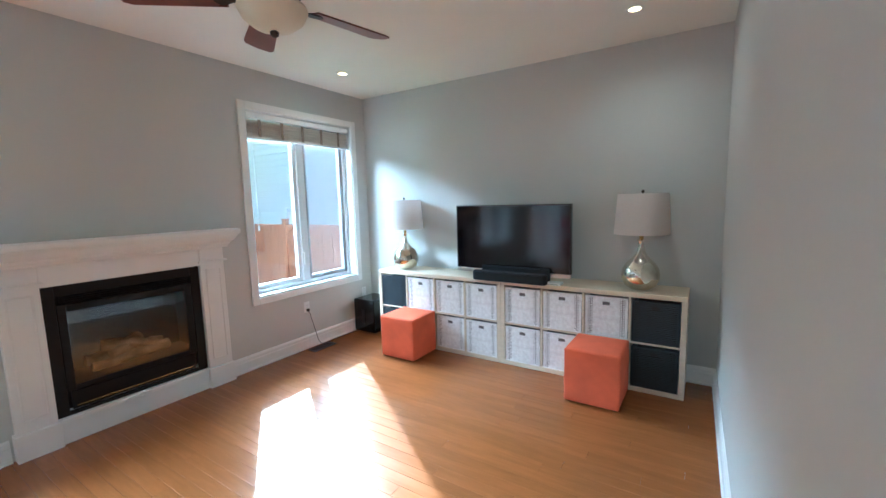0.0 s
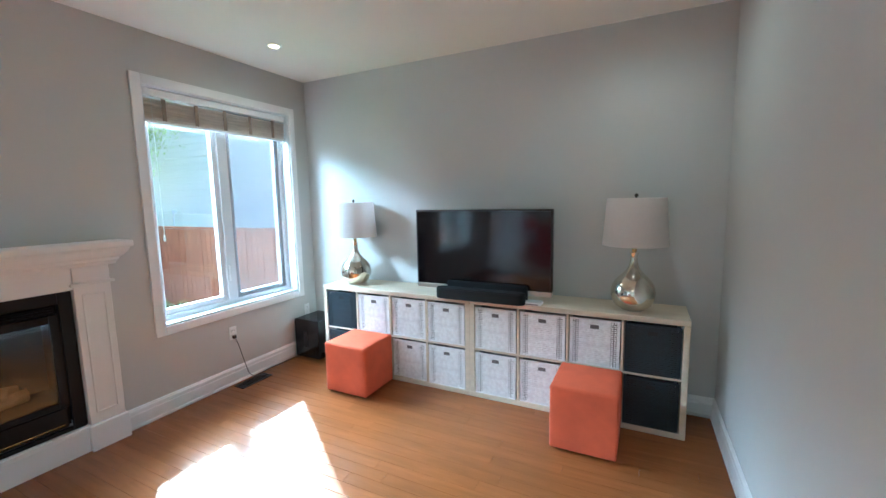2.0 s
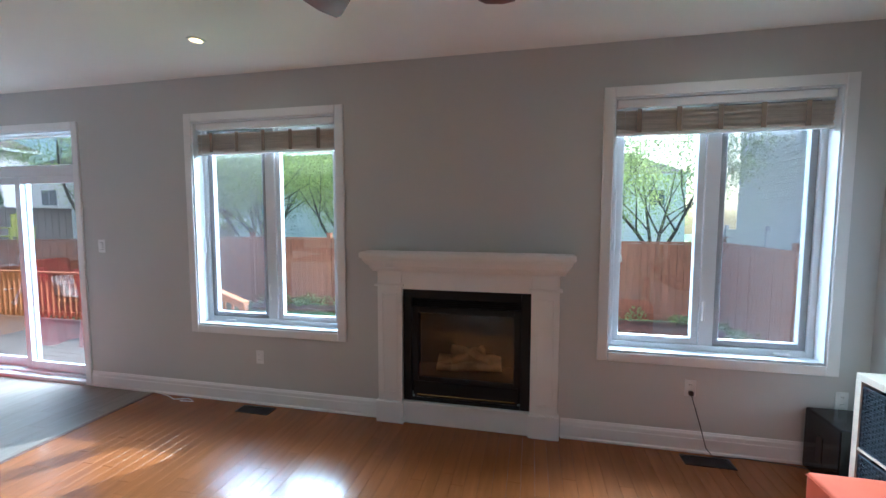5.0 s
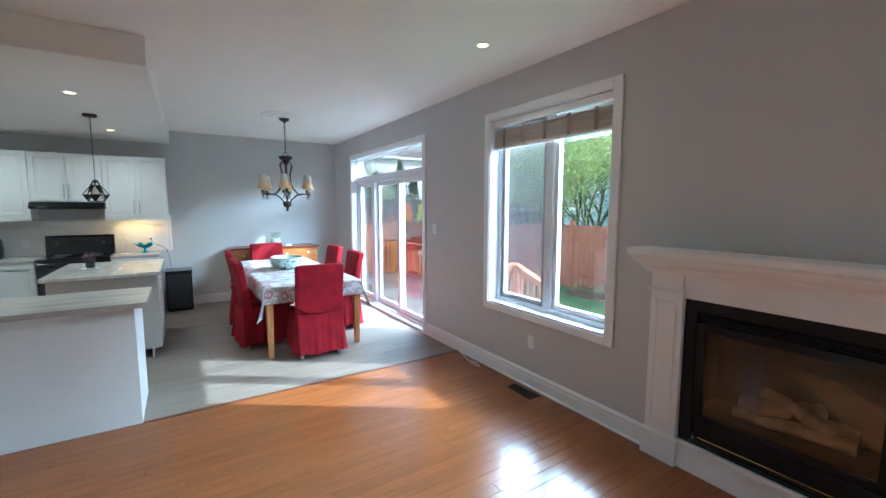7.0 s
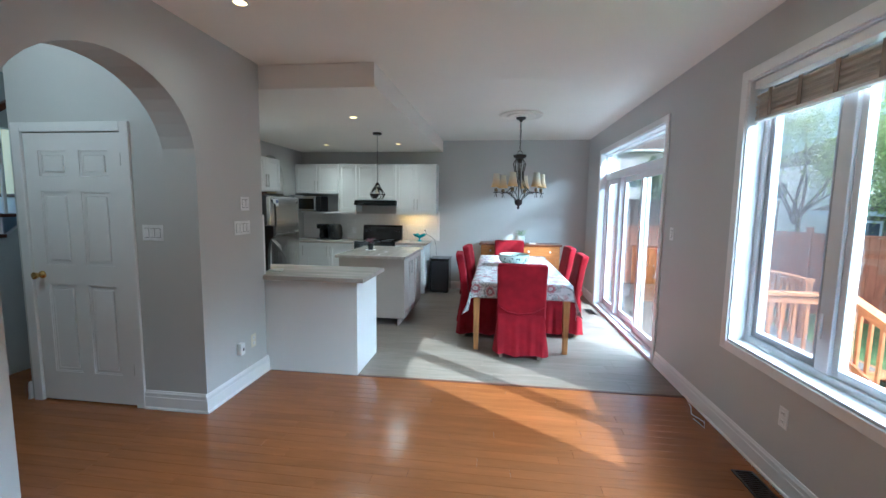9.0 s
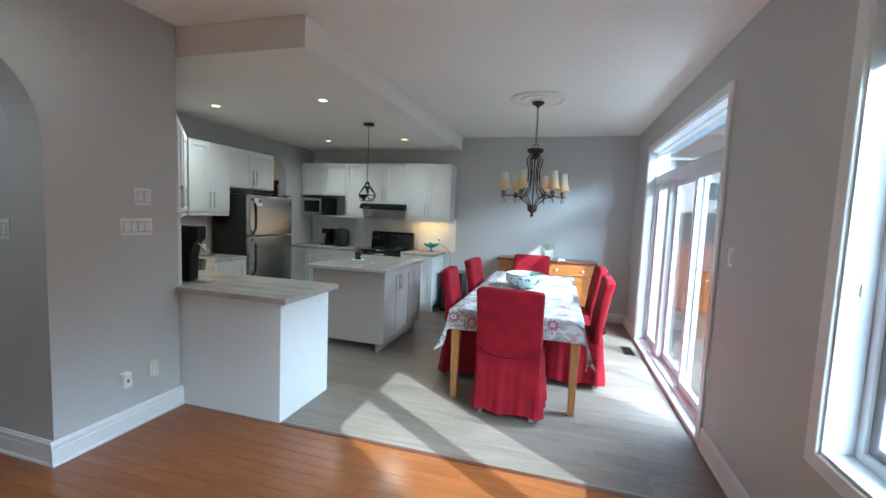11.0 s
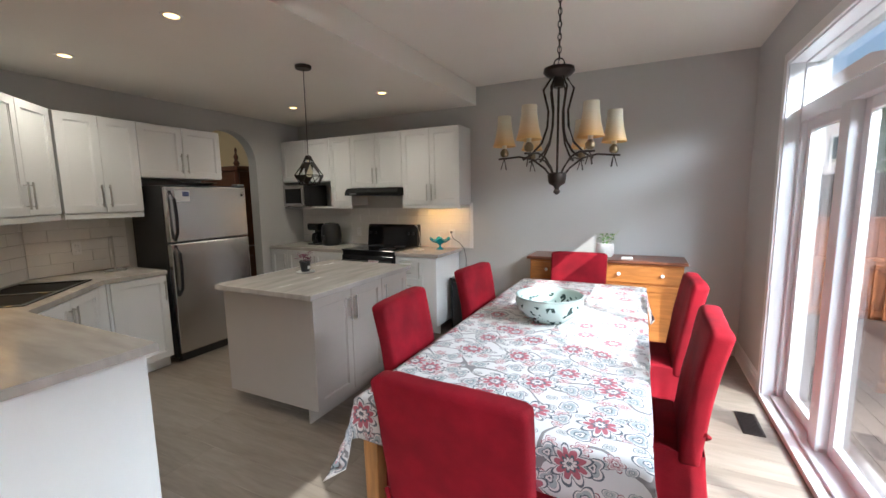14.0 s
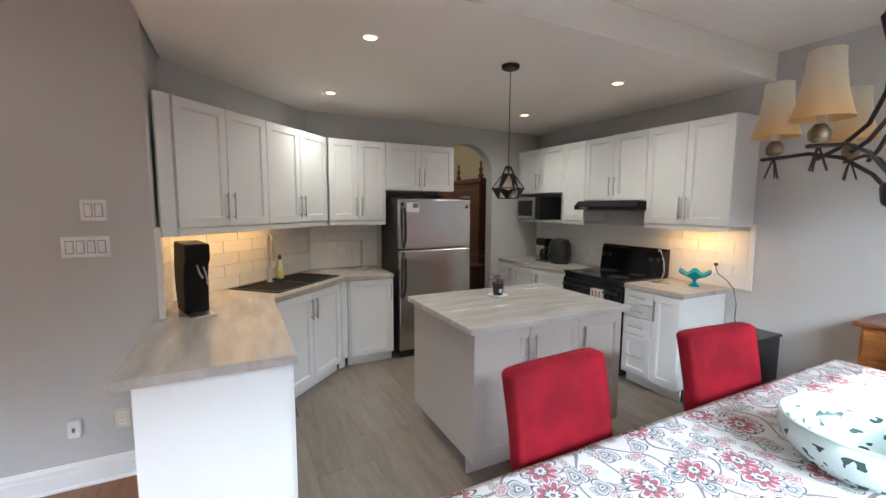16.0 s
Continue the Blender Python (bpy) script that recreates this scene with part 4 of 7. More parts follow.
s = thing("subwoofer", "black subwoofer box with a slot port on the wood floor", "speaker", -2.765, 4.615, 0)
box("cabinet", -0.16, 0.16, -0.17, 0.17, 0.012, 0.40, M["blackgloss"], s, bev=0.012, seg=2)
box("port", -0.035, 0.015, -0.175, -0.171, 0.12, 0.28, M["black"], s, bev=0.002)
for sx in (-1, 1):
    for sy in (-1, 1):
        lathe("foot", [(0.015, 0), (0.015, 0.012)], M["black"], s, 10, sx * 0.12, sy * 0.12)


def register(name_label, x, y, w=0.30, d=0.12):
    g = thing("floor_register", name_label, "floor vent", x, y, 0.0, group="floor registers")
    bm = bmesh.new()
    for a0, a1, b0, b1 in ((-d / 2, d / 2, -w / 2, -w / 2 + 0.015), (-d / 2, d / 2, w / 2 - 0.015, w / 2), (-d / 2, -d / 2 + 0.015, -w / 2 + 0.015, w / 2 - 0.015), (d / 2 - 0.015, d / 2, -w / 2 + 0.015, w / 2 - 0.015)):
        addbox(bm, a0, a1, b0, b1, 0.0005, 0.006)
    part("frame", bm, M["bronze"], g)
    for i in range(14):
        yy = -w / 2 + 0.02 + i * (w - 0.04) / 14
        box("slat", -d / 2 + 0.015, d / 2 - 0.015, yy, yy + 0.010, 0.001, 0.0045, M["bronze"], g, bev=0)
    box("duct", -d / 2 + 0.01, d / 2 - 0.01, -w / 2 + 0.01, w / 2 - 0.01, 0.0002, 0.0009, M["black"], g, bev=0)


register("dark bronze floor register on the wood floor below the window", -2.84, 0.50)
register("dark bronze floor register on the wood floor beside the outlet", -2.84, 3.87)
register("dark floor register on the grey plank floor by the patio door", -2.80, -3.42)


def plate(label, x, y, z, nx, ny, w, h, kind_, n=1):
    ang = math.degrees(math.atan2(ny, nx))
    p = thing("outlet" if kind_ == "outlet" else "light_switch", label, "outlet" if kind_ == "outlet" else "switch", x, y, z, ang)
    box("plate", 0.0005, 0.006, -w / 2, w / 2, -h / 2, h / 2, M["whitep"] if "ivory" not in label else M["plate"], p, bev=0.002)
    for i in range(n):
        yc = (i - (n - 1) / 2) * 0.046
        if kind_ == "outlet":
            for s_ in (-1, 1):
                box("socket", 0.0061, 0.008, -0.016, 0.016, s_ * 0.024 - 0.014, s_ * 0.024 + 0.014, M["whitep"], p, bev=0.003)
                for q in (-0.006, 0.006):
                    box("slot", 0.0081, 0.0086, q - 0.001, q + 0.001, s_ * 0.024 - 0.004, s_ * 0.024 + 0.006, M["black"], p, bev=0)
        else:
            box("rocker_gap", 0.0061, 0.0066, yc - 0.018, yc + 0.018, -0.035, 0.035, M["greyp"], p, bev=0)
            box("rocker", 0.0067, 0.010, yc - 0.015, yc + 0.015, -0.032, 0.032, M["whitep"], p, bev=0.003)
    return p


plate("white outlet plate low on the grey wall", WX, 0.47, 0.41, 1, 0, 0.07, 0.115, "outlet")
plate("white outlet plate with a black plug on the grey wall", WX, 3.79, 0.445, 1, 0, 0.07, 0.115, "outlet")
plate("white outlet plate near the corner on the grey wall", WX, 4.66, 0.44, 1, 0, 0.07, 0.115, "outlet")
plate("white switch plate beside the patio door", WX, -1.15, 1.335, 1, 0, 0.075, 0.12, "switch")
plate("white double switch plate high on the grey wall", EX, -0.345, 1.56, -1, 0, 0.115, 0.115, "switch", 2)
plate("white four-gang switch plate on the grey wall", EX, -0.30, 1.36, -1, 0, 0.21, 0.115, "switch", 4)
plate("white three-gang switch plate beside the hall door", 1.13, HALLY, 1.34, 0, 1, 0.165, 0.115, "switch", 3)
plate("ivory outlet plate low on the grey wall", EX, -0.40, 0.36, -1, 0, 0.07, 0.115, "outlet")
plate("white outlet plate low on the grey wall near the corner", EX, 2.3, 0.42, -1, 0, 0.07, 0.115, "outlet")
n_ = thing("plug_in_light", "white plug-in night light on the grey wall", "night light", EX, -0.19, 0.355)
box("body", -0.045, -0.001, -0.028, 0.028, -0.05, 0.05, M["whitep"], n_, bev=0.008, seg=2)
lathe("lens", [(0.006, -0.012), (0.008, 0.0), (0.006, 0.012)], M["greyp"], n_, 10, -0.046, 0)
cord = thing("power_cord", "thin black power cord hanging from the outlet to the floor", "cord", WX, 3.79, 0)
box("plug", 0.009, 0.035, -0.014, 0.014, 0.40, 0.43, M["black"], cord, bev=0.004)
tube("wire", [(0.03, 0.0, 0.405), (0.045, 0.01, 0.36), (0.035, 0.06, 0.2), (0.04, 0.10, 0.05), (0.05, 0.14, 0.004), (0.03, 0.35, 0.004), (0.05, 0.6, 0.004), (0.08, 0.72, 0.004)], 0.003, M["black"], cord, 6)
cord = thing("white_cable", "loose white cable lying along the skirting board", "cord", WX, -0.55, 0)
tube("wire", [(0.03, 0.0, 0.004), (0.05, 0.1, 0.004), (0.10, 0.22, 0.004), (0.06, 0.33, 0.004), (0.10, 0.42, 0.004), (0.12, 0.30, 0.008)], 0.0028, M["whitep"], cord, 6)


# ---- ceiling lamps ----
def pot(x, y, z):
    p = thing("recessed_light", "lit recessed ceiling light with a white trim ring", "ceiling light", x, y, z, group="recessed ceiling lights")
    bm = bmesh.new()
    addlathe(bm, [(0.038, -0.001), (0.040, -0.006), (0.055, -0.005), (0.058, -0.0005)], 28, cap=False)
    autosmooth(part("trim_ring", bm, M["trim"], p))
    lathe("bulb", [(0.037, -0.003), (0.036, -0.0015)], M["potlamp"], p, 24, smooth=False)
    lamp = new("recessed_lamp", bpy.data.lights.new("recessed_lamp", "SPOT"))
    lamp.data.energy, lamp.data.color, lamp.data.spot_size, lamp.data.spot_blend, lamp.data.shadow_soft_size = POT_W * (3.3 if z < 2.6 else 1.0), (1.0, 0.86, 0.68), radians(168), 1.0, 0.12
    lamp.matrix_world = pose(x, y, z - 0.03)


for x, y, z in ((0.125, 4.15, CZ), (-2.41, 3.95, CZ), (-2.35, 0.52, CZ), (0.235, 0.44, CZ), (0.317, -1.776, KZ), (1.613, -1.81, KZ), (1.518, -3.83, KZ), (0.27, -3.77, KZ)):
    pot(x, y, z)


def ceiling_fan(x, y):
    f = thing("ceiling_fan", "ceiling fan with dark wood blades and a frosted glass bowl light", "ceiling fan", x, y, CZ)
    lathe("canopy", [(0.065, 0), (0.062, -0.02), (0.03, -0.06), (0.014, -0.065)], M["bronze"], f, 24)
    lathe("downrod", [(0.012, -0.06), (0.012, -0.21)], M["bronze"], f, 12)
    lathe("motor", [(0.03, -0.20), (0.10, -0.215), (0.125, -0.24), (0.125, -0.285), (0.10, -0.305), (0.07, -0.32)], M["bronze"], f, 32)
    lathe("light_bowl", [(0.10, -0.322), (0.150, -0.335), (0.155, -0.35), (0.135, -0.39), (0.09, -0.425), (0.03, -0.44)], M["bowlglass"], f, 36)
    lathe("bowl_finial", [(0.012, -0.438), (0.02, -0.445), (0.018, -0.46), (0.006, -0.468)], M["bronze"], f, 14)
    for k in range(5):
        a = radians(80 + 72 * k)
        m = Matrix.Rotation(a, 4, "Z") @ Matrix.Translation((0, 0, -0.305)) @ Matrix.Rotation(radians(14), 4, "X")
        bm = bmesh.new()
        pts = [(0.20, -0.06), (0.60, -0.082), (0.635, -0.07), (0.65, 0.0), (0.635, 0.07), (0.60, 0.082), (0.20, 0.06)]
        addprism(bm, pts, -0.004, 0.004, m)
        b = part("blade", bm, M["fanblade"], f)
        bm = bmesh.new()
        addprism(bm, [(0.09, -0.018), (0.17, -0.02), (0.22, -0.045), (0.25, -0.02), (0.25, 0.02), (0.22, 0.045), (0.17, 0.02), (0.09, 0.018)], -0.011, -0.005, m)
        part("blade_bracket", bm, M["bronze"], b)


ceiling_fan(-1.13, 2.28)
# hall light behind the arch; the other two are added to brighten the next room
for x, y, z, p in ((1.75, 1.25, CZ, 5), (3.3, -3.3, 2.75, 1.4), (4.6, -3.3, 2.75, 1.4)):
    pot(x, y, z)
    lamp = new("unseen_room_lamp", bpy.data.lights.new("unseen_room_lamp", "POINT"))
    lamp.data.energy, lamp.data.color, lamp.data.shadow_soft_size = p, (1.0, 0.93, 0.82), 0.08
    lamp.location = (x, y, z - 0.12)

# ---- kitchen ----
def shaker(bm, x0, x1, z0, z1, y=0.0, t=0.02, rail=0.058):
    """A framed door or drawer front, its face at y, looking to -y."""
    g = 0.0015
    x0, x1, z0, z1 = x0 + g, x1 - g, z0 + g, z1 - g
    r = min(rail, (z1 - z0) * 0.3)
    rings = []
    for dx, dz, yy in ((0, 0, y), (0, 0, y - t + 0.002), (0.002, 0.002, y - t), (rail, r, y - t), (rail + 0.001, r + 0.001, y - t + 0.005), (rail + 0.007, r + 0.007, y - t + 0.006), (rail + 0.009, r + 0.009, y - t + 0.010)):
        rings.append([bm.verts.new(v) for v in ((x0 + dx, yy, z0 + dz), (x1 - dx, yy, z0 + dz), (x1 - dx, yy, z1 - dz), (x0 + dx, yy, z1 - dz))])
    for p, q in zip(rings, rings[1:]):
        for i in range(4):
            bm.faces.new((p[i], p[(i + 1) % 4], q[(i + 1) % 4], q[i]))
    bm.faces.new(rings[-1])
    bm.faces.new(list(reversed(rings[0])))
    bmesh.ops.recalc_face_normals(bm, faces=bm.faces)


def bar_handle(door, x, z0, z1, y=-0.02, horizontal=False, x1=0):
    bm = bmesh.new()
    if horizontal:
        addtube(bm, [(x, y - 0.028, z0), (x1, y - 0.028, z0)], 0.007, 8)
        for q in (x + 0.02, x1 - 0.02):
            addtube(bm, [(q, y, z0), (q, y - 0.028, z0)], 0.004, 6)
    else:
        addtube(bm, [(x, y - 0.028, z0), (x, y - 0.028, z1)], 0.007, 8)
        for q in (z0 + 0.022, z1 - 0.022):
            addtube(bm, [(x, y, q), (x, y - 0.028, q)], 0.004, 6)
    autosmooth(part("handle", bm, M["nickel"], door, "brushed nickel bar handle"))


def cabinet(name, label, x, y, rz, w, d, z0, z1, fronts, material, toe=0.0, valance=0.0, group=""):
    """Fronts: (x0, x1, z0, z1, kind): l or r for the side of an upright handle, t for one high up, d for a drawer."""
    c = thing(name, label, "cabinet", x, y, 0, rz, group=group)
    box("body", 0.001, w - 0.001, 0.0, d, z0 + toe, z1, material, c, bev=0.001)
    if toe:
        box("toe_kick", 0.002, w - 0.002, 0.055, 0.07, 0.0, toe - 0.0005, material, c, bev=0.001)
    if valance:
        box("valance", 0.0, w, -0.012, 0.004, z0 - valance, z0 - 0.0005, material, c, bev=0.003)
    for a, b, lo, hi, k in fronts:
        bm = bmesh.new()
        shaker(bm, a, b, lo, hi, -0.0005)
        f = part("drawer" if k == "d" else "door", bm, material, c)
        if k == "d":
            bar_handle(f, (a + b) / 2 - 0.075, (lo + hi) / 2 + 0.0, 0, horizontal=True, x1=(a + b) / 2 + 0.075)
        elif k in "lr":
            hx = a + 0.03 if k == "l" else b - 0.03
            if toe or z0 < 0.5:
                bar_handle(f, hx, hi - 0.23, hi - 0.05)
            else:
                bar_handle(f, hx, lo + 0.045, lo + 0.235)
    return c


def pair(w, lo, hi, a=0.0):
    return [(a, a + (w - a) / 2, lo, hi, "r"), (a + (w - a) / 2, w, lo, hi, "l")]


ul = "white shaker wall cabinet with nickel bar handles in the kitchen"
bl = "white shaker base cabinet with nickel bar handles under the laminate worktop"
D2 = math.sqrt(0.5)
UX, UY = 0.865, -0.635
cabinet("wall_cabinet", ul, UX + 0.10 * D2, UY - 0.10 * D2, -45, 0.785, 0.32, 1.44, 2.26, pair(0.785, 1.445, 2.255), M["cab"], valance=0.045, group="kitchen wall cabinets")
cabinet("wall_cabinet", ul, UX + 0.886 * D2, UY - 0.886 * D2, -45, 0.81, 0.32, 1.44, 2.26, pair(0.81, 1.445, 2.255), M["cab"], valance=0.045, group="kitchen wall cabinets")
f = thing("cabinet_filler", "plain white filler panel at the end of the wall cabinets", "panel", UX, UY, 0, -45)
box("panel", 0.0, 0.099, -0.001, 0.02, 1.395, 2.26, M["cab"], f)
f = thing("cabinet_filler", "narrow white filler panel between two base cabinets", "panel", 1.757, -1.899, 0, -58)
box("panel", 0.0, 0.082, 0.002, 0.02, 0.105, 0.868, M["cab"], f)
box("toe_board", 0.0, 0.082, 0.05, 0.062, 0.0, 0.104, M["cab"], f)
cabinet("wall_cabinet", ul, 2.067, -1.865, -90, 0.585, 0.33, 1.44, 2.255, pair(0.585, 1.445, 2.25), M["cab"], valance=0.045, group="kitchen wall cabinets")
cabinet("wall_cabinet", "short white shaker wall cabinet above the fridge", 2.067, -2.452, -90, 0.81, 0.33, 1.755, 2.255, pair(0.81, 1.76, 2.25), M["cab"], group="kitchen wall cabinets")
SF = -4.45
cabinet("wall_cabinet", "short white shaker wall cabinet above the microwave", 2.395, SF, 180, 0.84, 0.32, 1.76, 2.31, pair(0.84, 1.765, 2.305), M["cab"], group="kitchen wall cabinets")
cabinet("wall_cabinet", "narrow white shaker wall cabinet beside the microwave", 1.553, SF, 180, 0.334, 0.32, 1.44, 2.31, [(0, 0.334, 1.445, 2.305, "l")], M["cab"], valance=0.04, group="kitchen wall cabinets")
cabinet("wall_cabinet", "short white shaker wall cabinet above the range hood", 1.217, SF, 180, 0.746, 0.32, 1.655, 2.31, pair(0.746, 1.66, 2.305), M["cab"], group="kitchen wall cabinets")
cabinet("wall_cabinet", ul, 0.469, SF, 180, 0.739, 0.32, 1.44, 2.31, pair(0.739, 1.445, 2.305), M["cab"], valance=0.04, group="kitchen wall cabinets")
cabinet("base_cabinet", "white base cabinet with a plain end panel forming the peninsula", -0.11, -1.235, 0, 1.19, 0.607, 0.0, 0.872, [(0.62, 1.17, 0.105, 0.868, "t"), (0.02, 0.615, 0.105, 0.868, "t")], M["cab"], toe=0.0, group="kitchen base cabinets")
cabinet("base_cabinet", bl, 1.115, -1.255, -45, 0.90, 0.55, 0.0, 0.872, [(0.02, 0.44, 0.105, 0.868, "r"), (0.44, 0.86, 0.105, 0.868, "l")], M["cab"], toe=0.10, group="kitchen base cabinets")
cabinet("base_cabinet", bl, 1.80, -1.97, -90, 0.465, 0.6, 0.0, 0.872, [(0.02, 0.46, 0.105, 0.868, "r")], M["cab"], toe=0.10, group="kitchen base cabinets")
cabinet("base_cabinet", "white base cabinet with four drawers and one door beside the stove", 0.41, -4.165, 180, 0.52, 0.6, 0.0, 0.872, [(0, 0.285, 0.755, 0.868, "d"), (0, 0.285, 0.63, 0.75, "d"), (0, 0.285, 0.47, 0.625, "d"), (0, 0.285, 0.105, 0.465, "d"), (0.285, 0.52, 0.105, 0.868, "l")], M["cab"], toe=0.10, group="kitchen base cabinets")
cabinet("base_cabinet", bl, 2.395, -4.165, 180, 1.225, 0.6, 0.0, 0.872, [(0.0, 0.3, 0.105, 0.868, "r"), (0.3, 0.76, 0.105, 0.868, "r"), (0.76, 1.225, 0.105, 0.868, "l")], M["cab"], toe=0.10, group="kitchen base cabinets")
isl = cabinet("kitchen_island", "greige kitchen island with three shaker doors under a marbled laminate top", -0.17, -2.20, -90, 1.19, 0.85, 0.0, 0.879, [(0.0, 0.395, 0.105, 0.875, "r"), (0.395, 0.79, 0.105, 0.875, "l"), (0.79, 1.185, 0.105, 0.875, "l")], M["island"], toe=0.10)
bm = bmesh.new()
addbox(bm, -0.04, 1.23, -0.045, 0.89, 0.88, 0.92, 0.006, 2)
part("worktop", bm, M["counter"], isl, "pale marbled laminate worktop")


def worktop(name, pts, label):
    w = bmesh.new()
    addprism(w, pts, 0.873, 0.912)
    bmesh.ops.bevel(w, geom=[e for e in w.edges if abs(e.verts[0].co.z - 0.912) < 1e-5 and abs(e.verts[1].co.z - 0.912) < 1e-5], offset=0.005, segments=2, affect="EDGES")
    return tagged(part(name, w, M["counter"]), label, "worktop")


worktop("worktop", [(-0.185, -0.572), (-0.185, -1.262), (1.09, -1.262), (1.772, -1.945), (1.772, -2.435), (2.405, -2.435), (2.405, -1.718), (1.305, -0.61), (EX - 0.003, -0.61), (EX - 0.003, -0.572)], "marbled grey-beige laminate worktop on the white base cabinets")
worktop("worktop", [(0.415, -4.14), (-0.135, -4.14), (-0.135, -4.775), (0.415, -4.775)], "marbled laminate worktop beside the black stove")
worktop("worktop", [(2.405, -4.14), (1.167, -4.14), (1.167, -4.775), (2.405, -4.775)], "marbled laminate worktop under the microwave shelf")


# sink, tap, soap, towel holder
s = thing("sink", "black composite double-bowl sink set in the corner worktop", "sink", 1.73, -1.43, 0.912, -45)
W, D = 0.86, 0.50
bm = bmesh.new()
for a, b, c, d in ((-W / 2, W / 2, -D / 2, -D / 2 + 0.035), (-W / 2, W / 2, D / 2 - 0.05, D / 2), (-W / 2, -W / 2 + 0.035, -D / 2 + 0.035, D / 2 - 0.05), (W / 2 - 0.035, W / 2, -D / 2 + 0.035, D / 2 - 0.05)):
    addbox(bm, a, b, c, d, 0.0005, 0.009, 0.003)
part("rim", bm, M["blackgloss"], s)
box("divider", -0.02, 0.02, -D / 2 + 0.036, D / 2 - 0.051, 0.0006, 0.006, M["blackgloss"], s)
# flat plates; the near-black colour stands in for the shade inside the bowls
box("left_bowl", -W / 2 + 0.036, -0.021, -D / 2 + 0.036, D / 2 - 0.051, 0.0006, 0.0012, M["deepblack"], s, bev=0)
box("right_bowl", 0.021, W / 2 - 0.036, -D / 2 + 0.036, D / 2 - 0.051, 0.0006, 0.0012, M["deepblack"], s, bev=0)
t = thing("kitchen_tap", "tall brushed nickel pull-down kitchen tap behind the sink", "tap", 1.81, -1.28, 0.912, -82)
lathe("tap_body", [(0.028, 0), (0.026, 0.01), (0.020, 0.02), (0.020, 0.15)], M["nickel"], t, 18)
tube("spout", [(0, 0, 0.15), (0, 0.0, 0.34), (0, -0.02, 0.40), (0, -0.07, 0.44), (0, -0.12, 0.43), (0, -0.15, 0.38), (0, -0.155, 0.30)], 0.013, M["nickel"], t, 12)
tube("spray_head", [(0, -0.155, 0.30), (0, -0.157, 0.21)], 0.017, M["nickel"], t, 14)
tube("lever", [(0.02, 0, 0.11), (0.05, 0, 0.12), (0.07, 0, 0.18)], 0.006, M["nickel"], t, 8)
b = thing("soap_bottle", "clear dish soap bottle with a yellow label behind the sink", "bottle", 1.96, -1.38, 0.912)
lathe("bottle", [(0.030, 0), (0.034, 0.01), (0.034, 0.13), (0.02, 0.17), (0.014, 0.18)], M["soap"], b, 18)
lathe("label", [(0.0345, 0.03), (0.0345, 0.075)], M["yellow"], b, 18)
lathe("cap", [(0.015, 0.18), (0.015, 0.21), (0.008, 0.225)], M["black"], b, 12)
h = thing("paper_towel_holder", "chrome upright paper towel holder on the worktop", "towel holder", 2.17, -2.22, 0.912)
lathe("base", [(0.08, 0), (0.08, 0.008), (0.07, 0.014)], M["nickel"], h, 28)
tube("post", [(0, 0, 0.014), (0, 0, 0.32)], 0.008, M["nickel"], h, 10)
tube("arm", [(0.06, 0.0, 0.012), (0.065, 0, 0.2), (0.05, 0, 0.30), (0.0, 0, 0.315)], 0.004, M["nickel"], h, 8)

c = thing("soda_maker", "black soda maker standing on the worktop by the tiled wall", "kitchen appliance", 0.895, -0.775, 0.912, -70)
bm = bmesh.new()
prof = [(-0.09, 0.0), (0.07, 0.0), (0.075, 0.20), (0.10, 0.30), (0.13, 0.33), (0.13, 0.43), (-0.10, 0.44), (-0.11, 0.33), (-0.13, 0.28), (-0.12, 0.12)]
addprism(bm, prof, -0.068, 0.068, Matrix(((0, 0, 1, 0), (-1, 0, 0, 0), (0, 1, 0, 0.012), (0, 0, 0, 1))))
bmesh.ops.bevel(bm, geom=list(bm.edges), offset=0.006, segments=2, affect="EDGES")
autosmooth(part("body", bm, M["deepblack"], c))
box("drip_tray", -0.075, 0.075, -0.19, 0.08, 0.0, 0.011, M["nickel"], c, bev=0.003)
tube("nozzle", [(0, -0.10, 0.31), (0.0, -0.14, 0.27), (0.01, -0.165, 0.24)], 0.006, M["nickel"], c, 8)
tube("lever", [(0.03, -0.12, 0.30), (0.03, -0.17, 0.25), (0.03, -0.18, 0.2)], 0.004, M["nickel"], c, 8)

# fridge
f = thing("fridge", "stainless steel top-freezer fridge with black sides and handles", "fridge", 1.79, -2.92, 0)
box("cabinet_body", 0.07, 0.59, -0.415, 0.415, 0.03, 1.68, M["fridgeside"], f, bev=0.006, seg=2)
d1 = box("freezer_door", 0.0, 0.065, -0.415, 0.415, 1.15, 1.665, M["steel"], f, bev=0.012, seg=3)
d2 = box("fridge_door", 0.0, 0.065, -0.415, 0.415, 0.08, 1.138, M["steel"], f, bev=0.012, seg=3)
for d, pts in ((d1, [(-0.004, 0.385, 1.62), (-0.045, 0.375, 1.55), (-0.05, 0.37, 1.4), (-0.045, 0.37, 1.25), (-0.004, 0.375, 1.17)]), (d2, [(-0.004, 0.375, 1.12), (-0.045, 0.37, 1.05), (-0.05, 0.37, 0.9), (-0.045, 0.375, 0.72), (-0.004, 0.385, 0.65)])):
    tube("handle", pts, 0.014, M["black"], d, 10, "curved black plastic handle")
box("kick_plate", 0.03, 0.07, -0.40, 0.40, 0.0, 0.075, M["black"], f)
box("hinge_cover", 0.01, 0.10, -0.41, -0.33, 1.6805, 1.70, M["greyp"], f)
box("badge", -0.002, 0.0005, -0.375, -0.35, 1.57, 1.60, M["black"], f)
ph = thing("photo_magnet", "small photo card held on the freezer door", "magnet", 1.789, -2.65, 1.53)
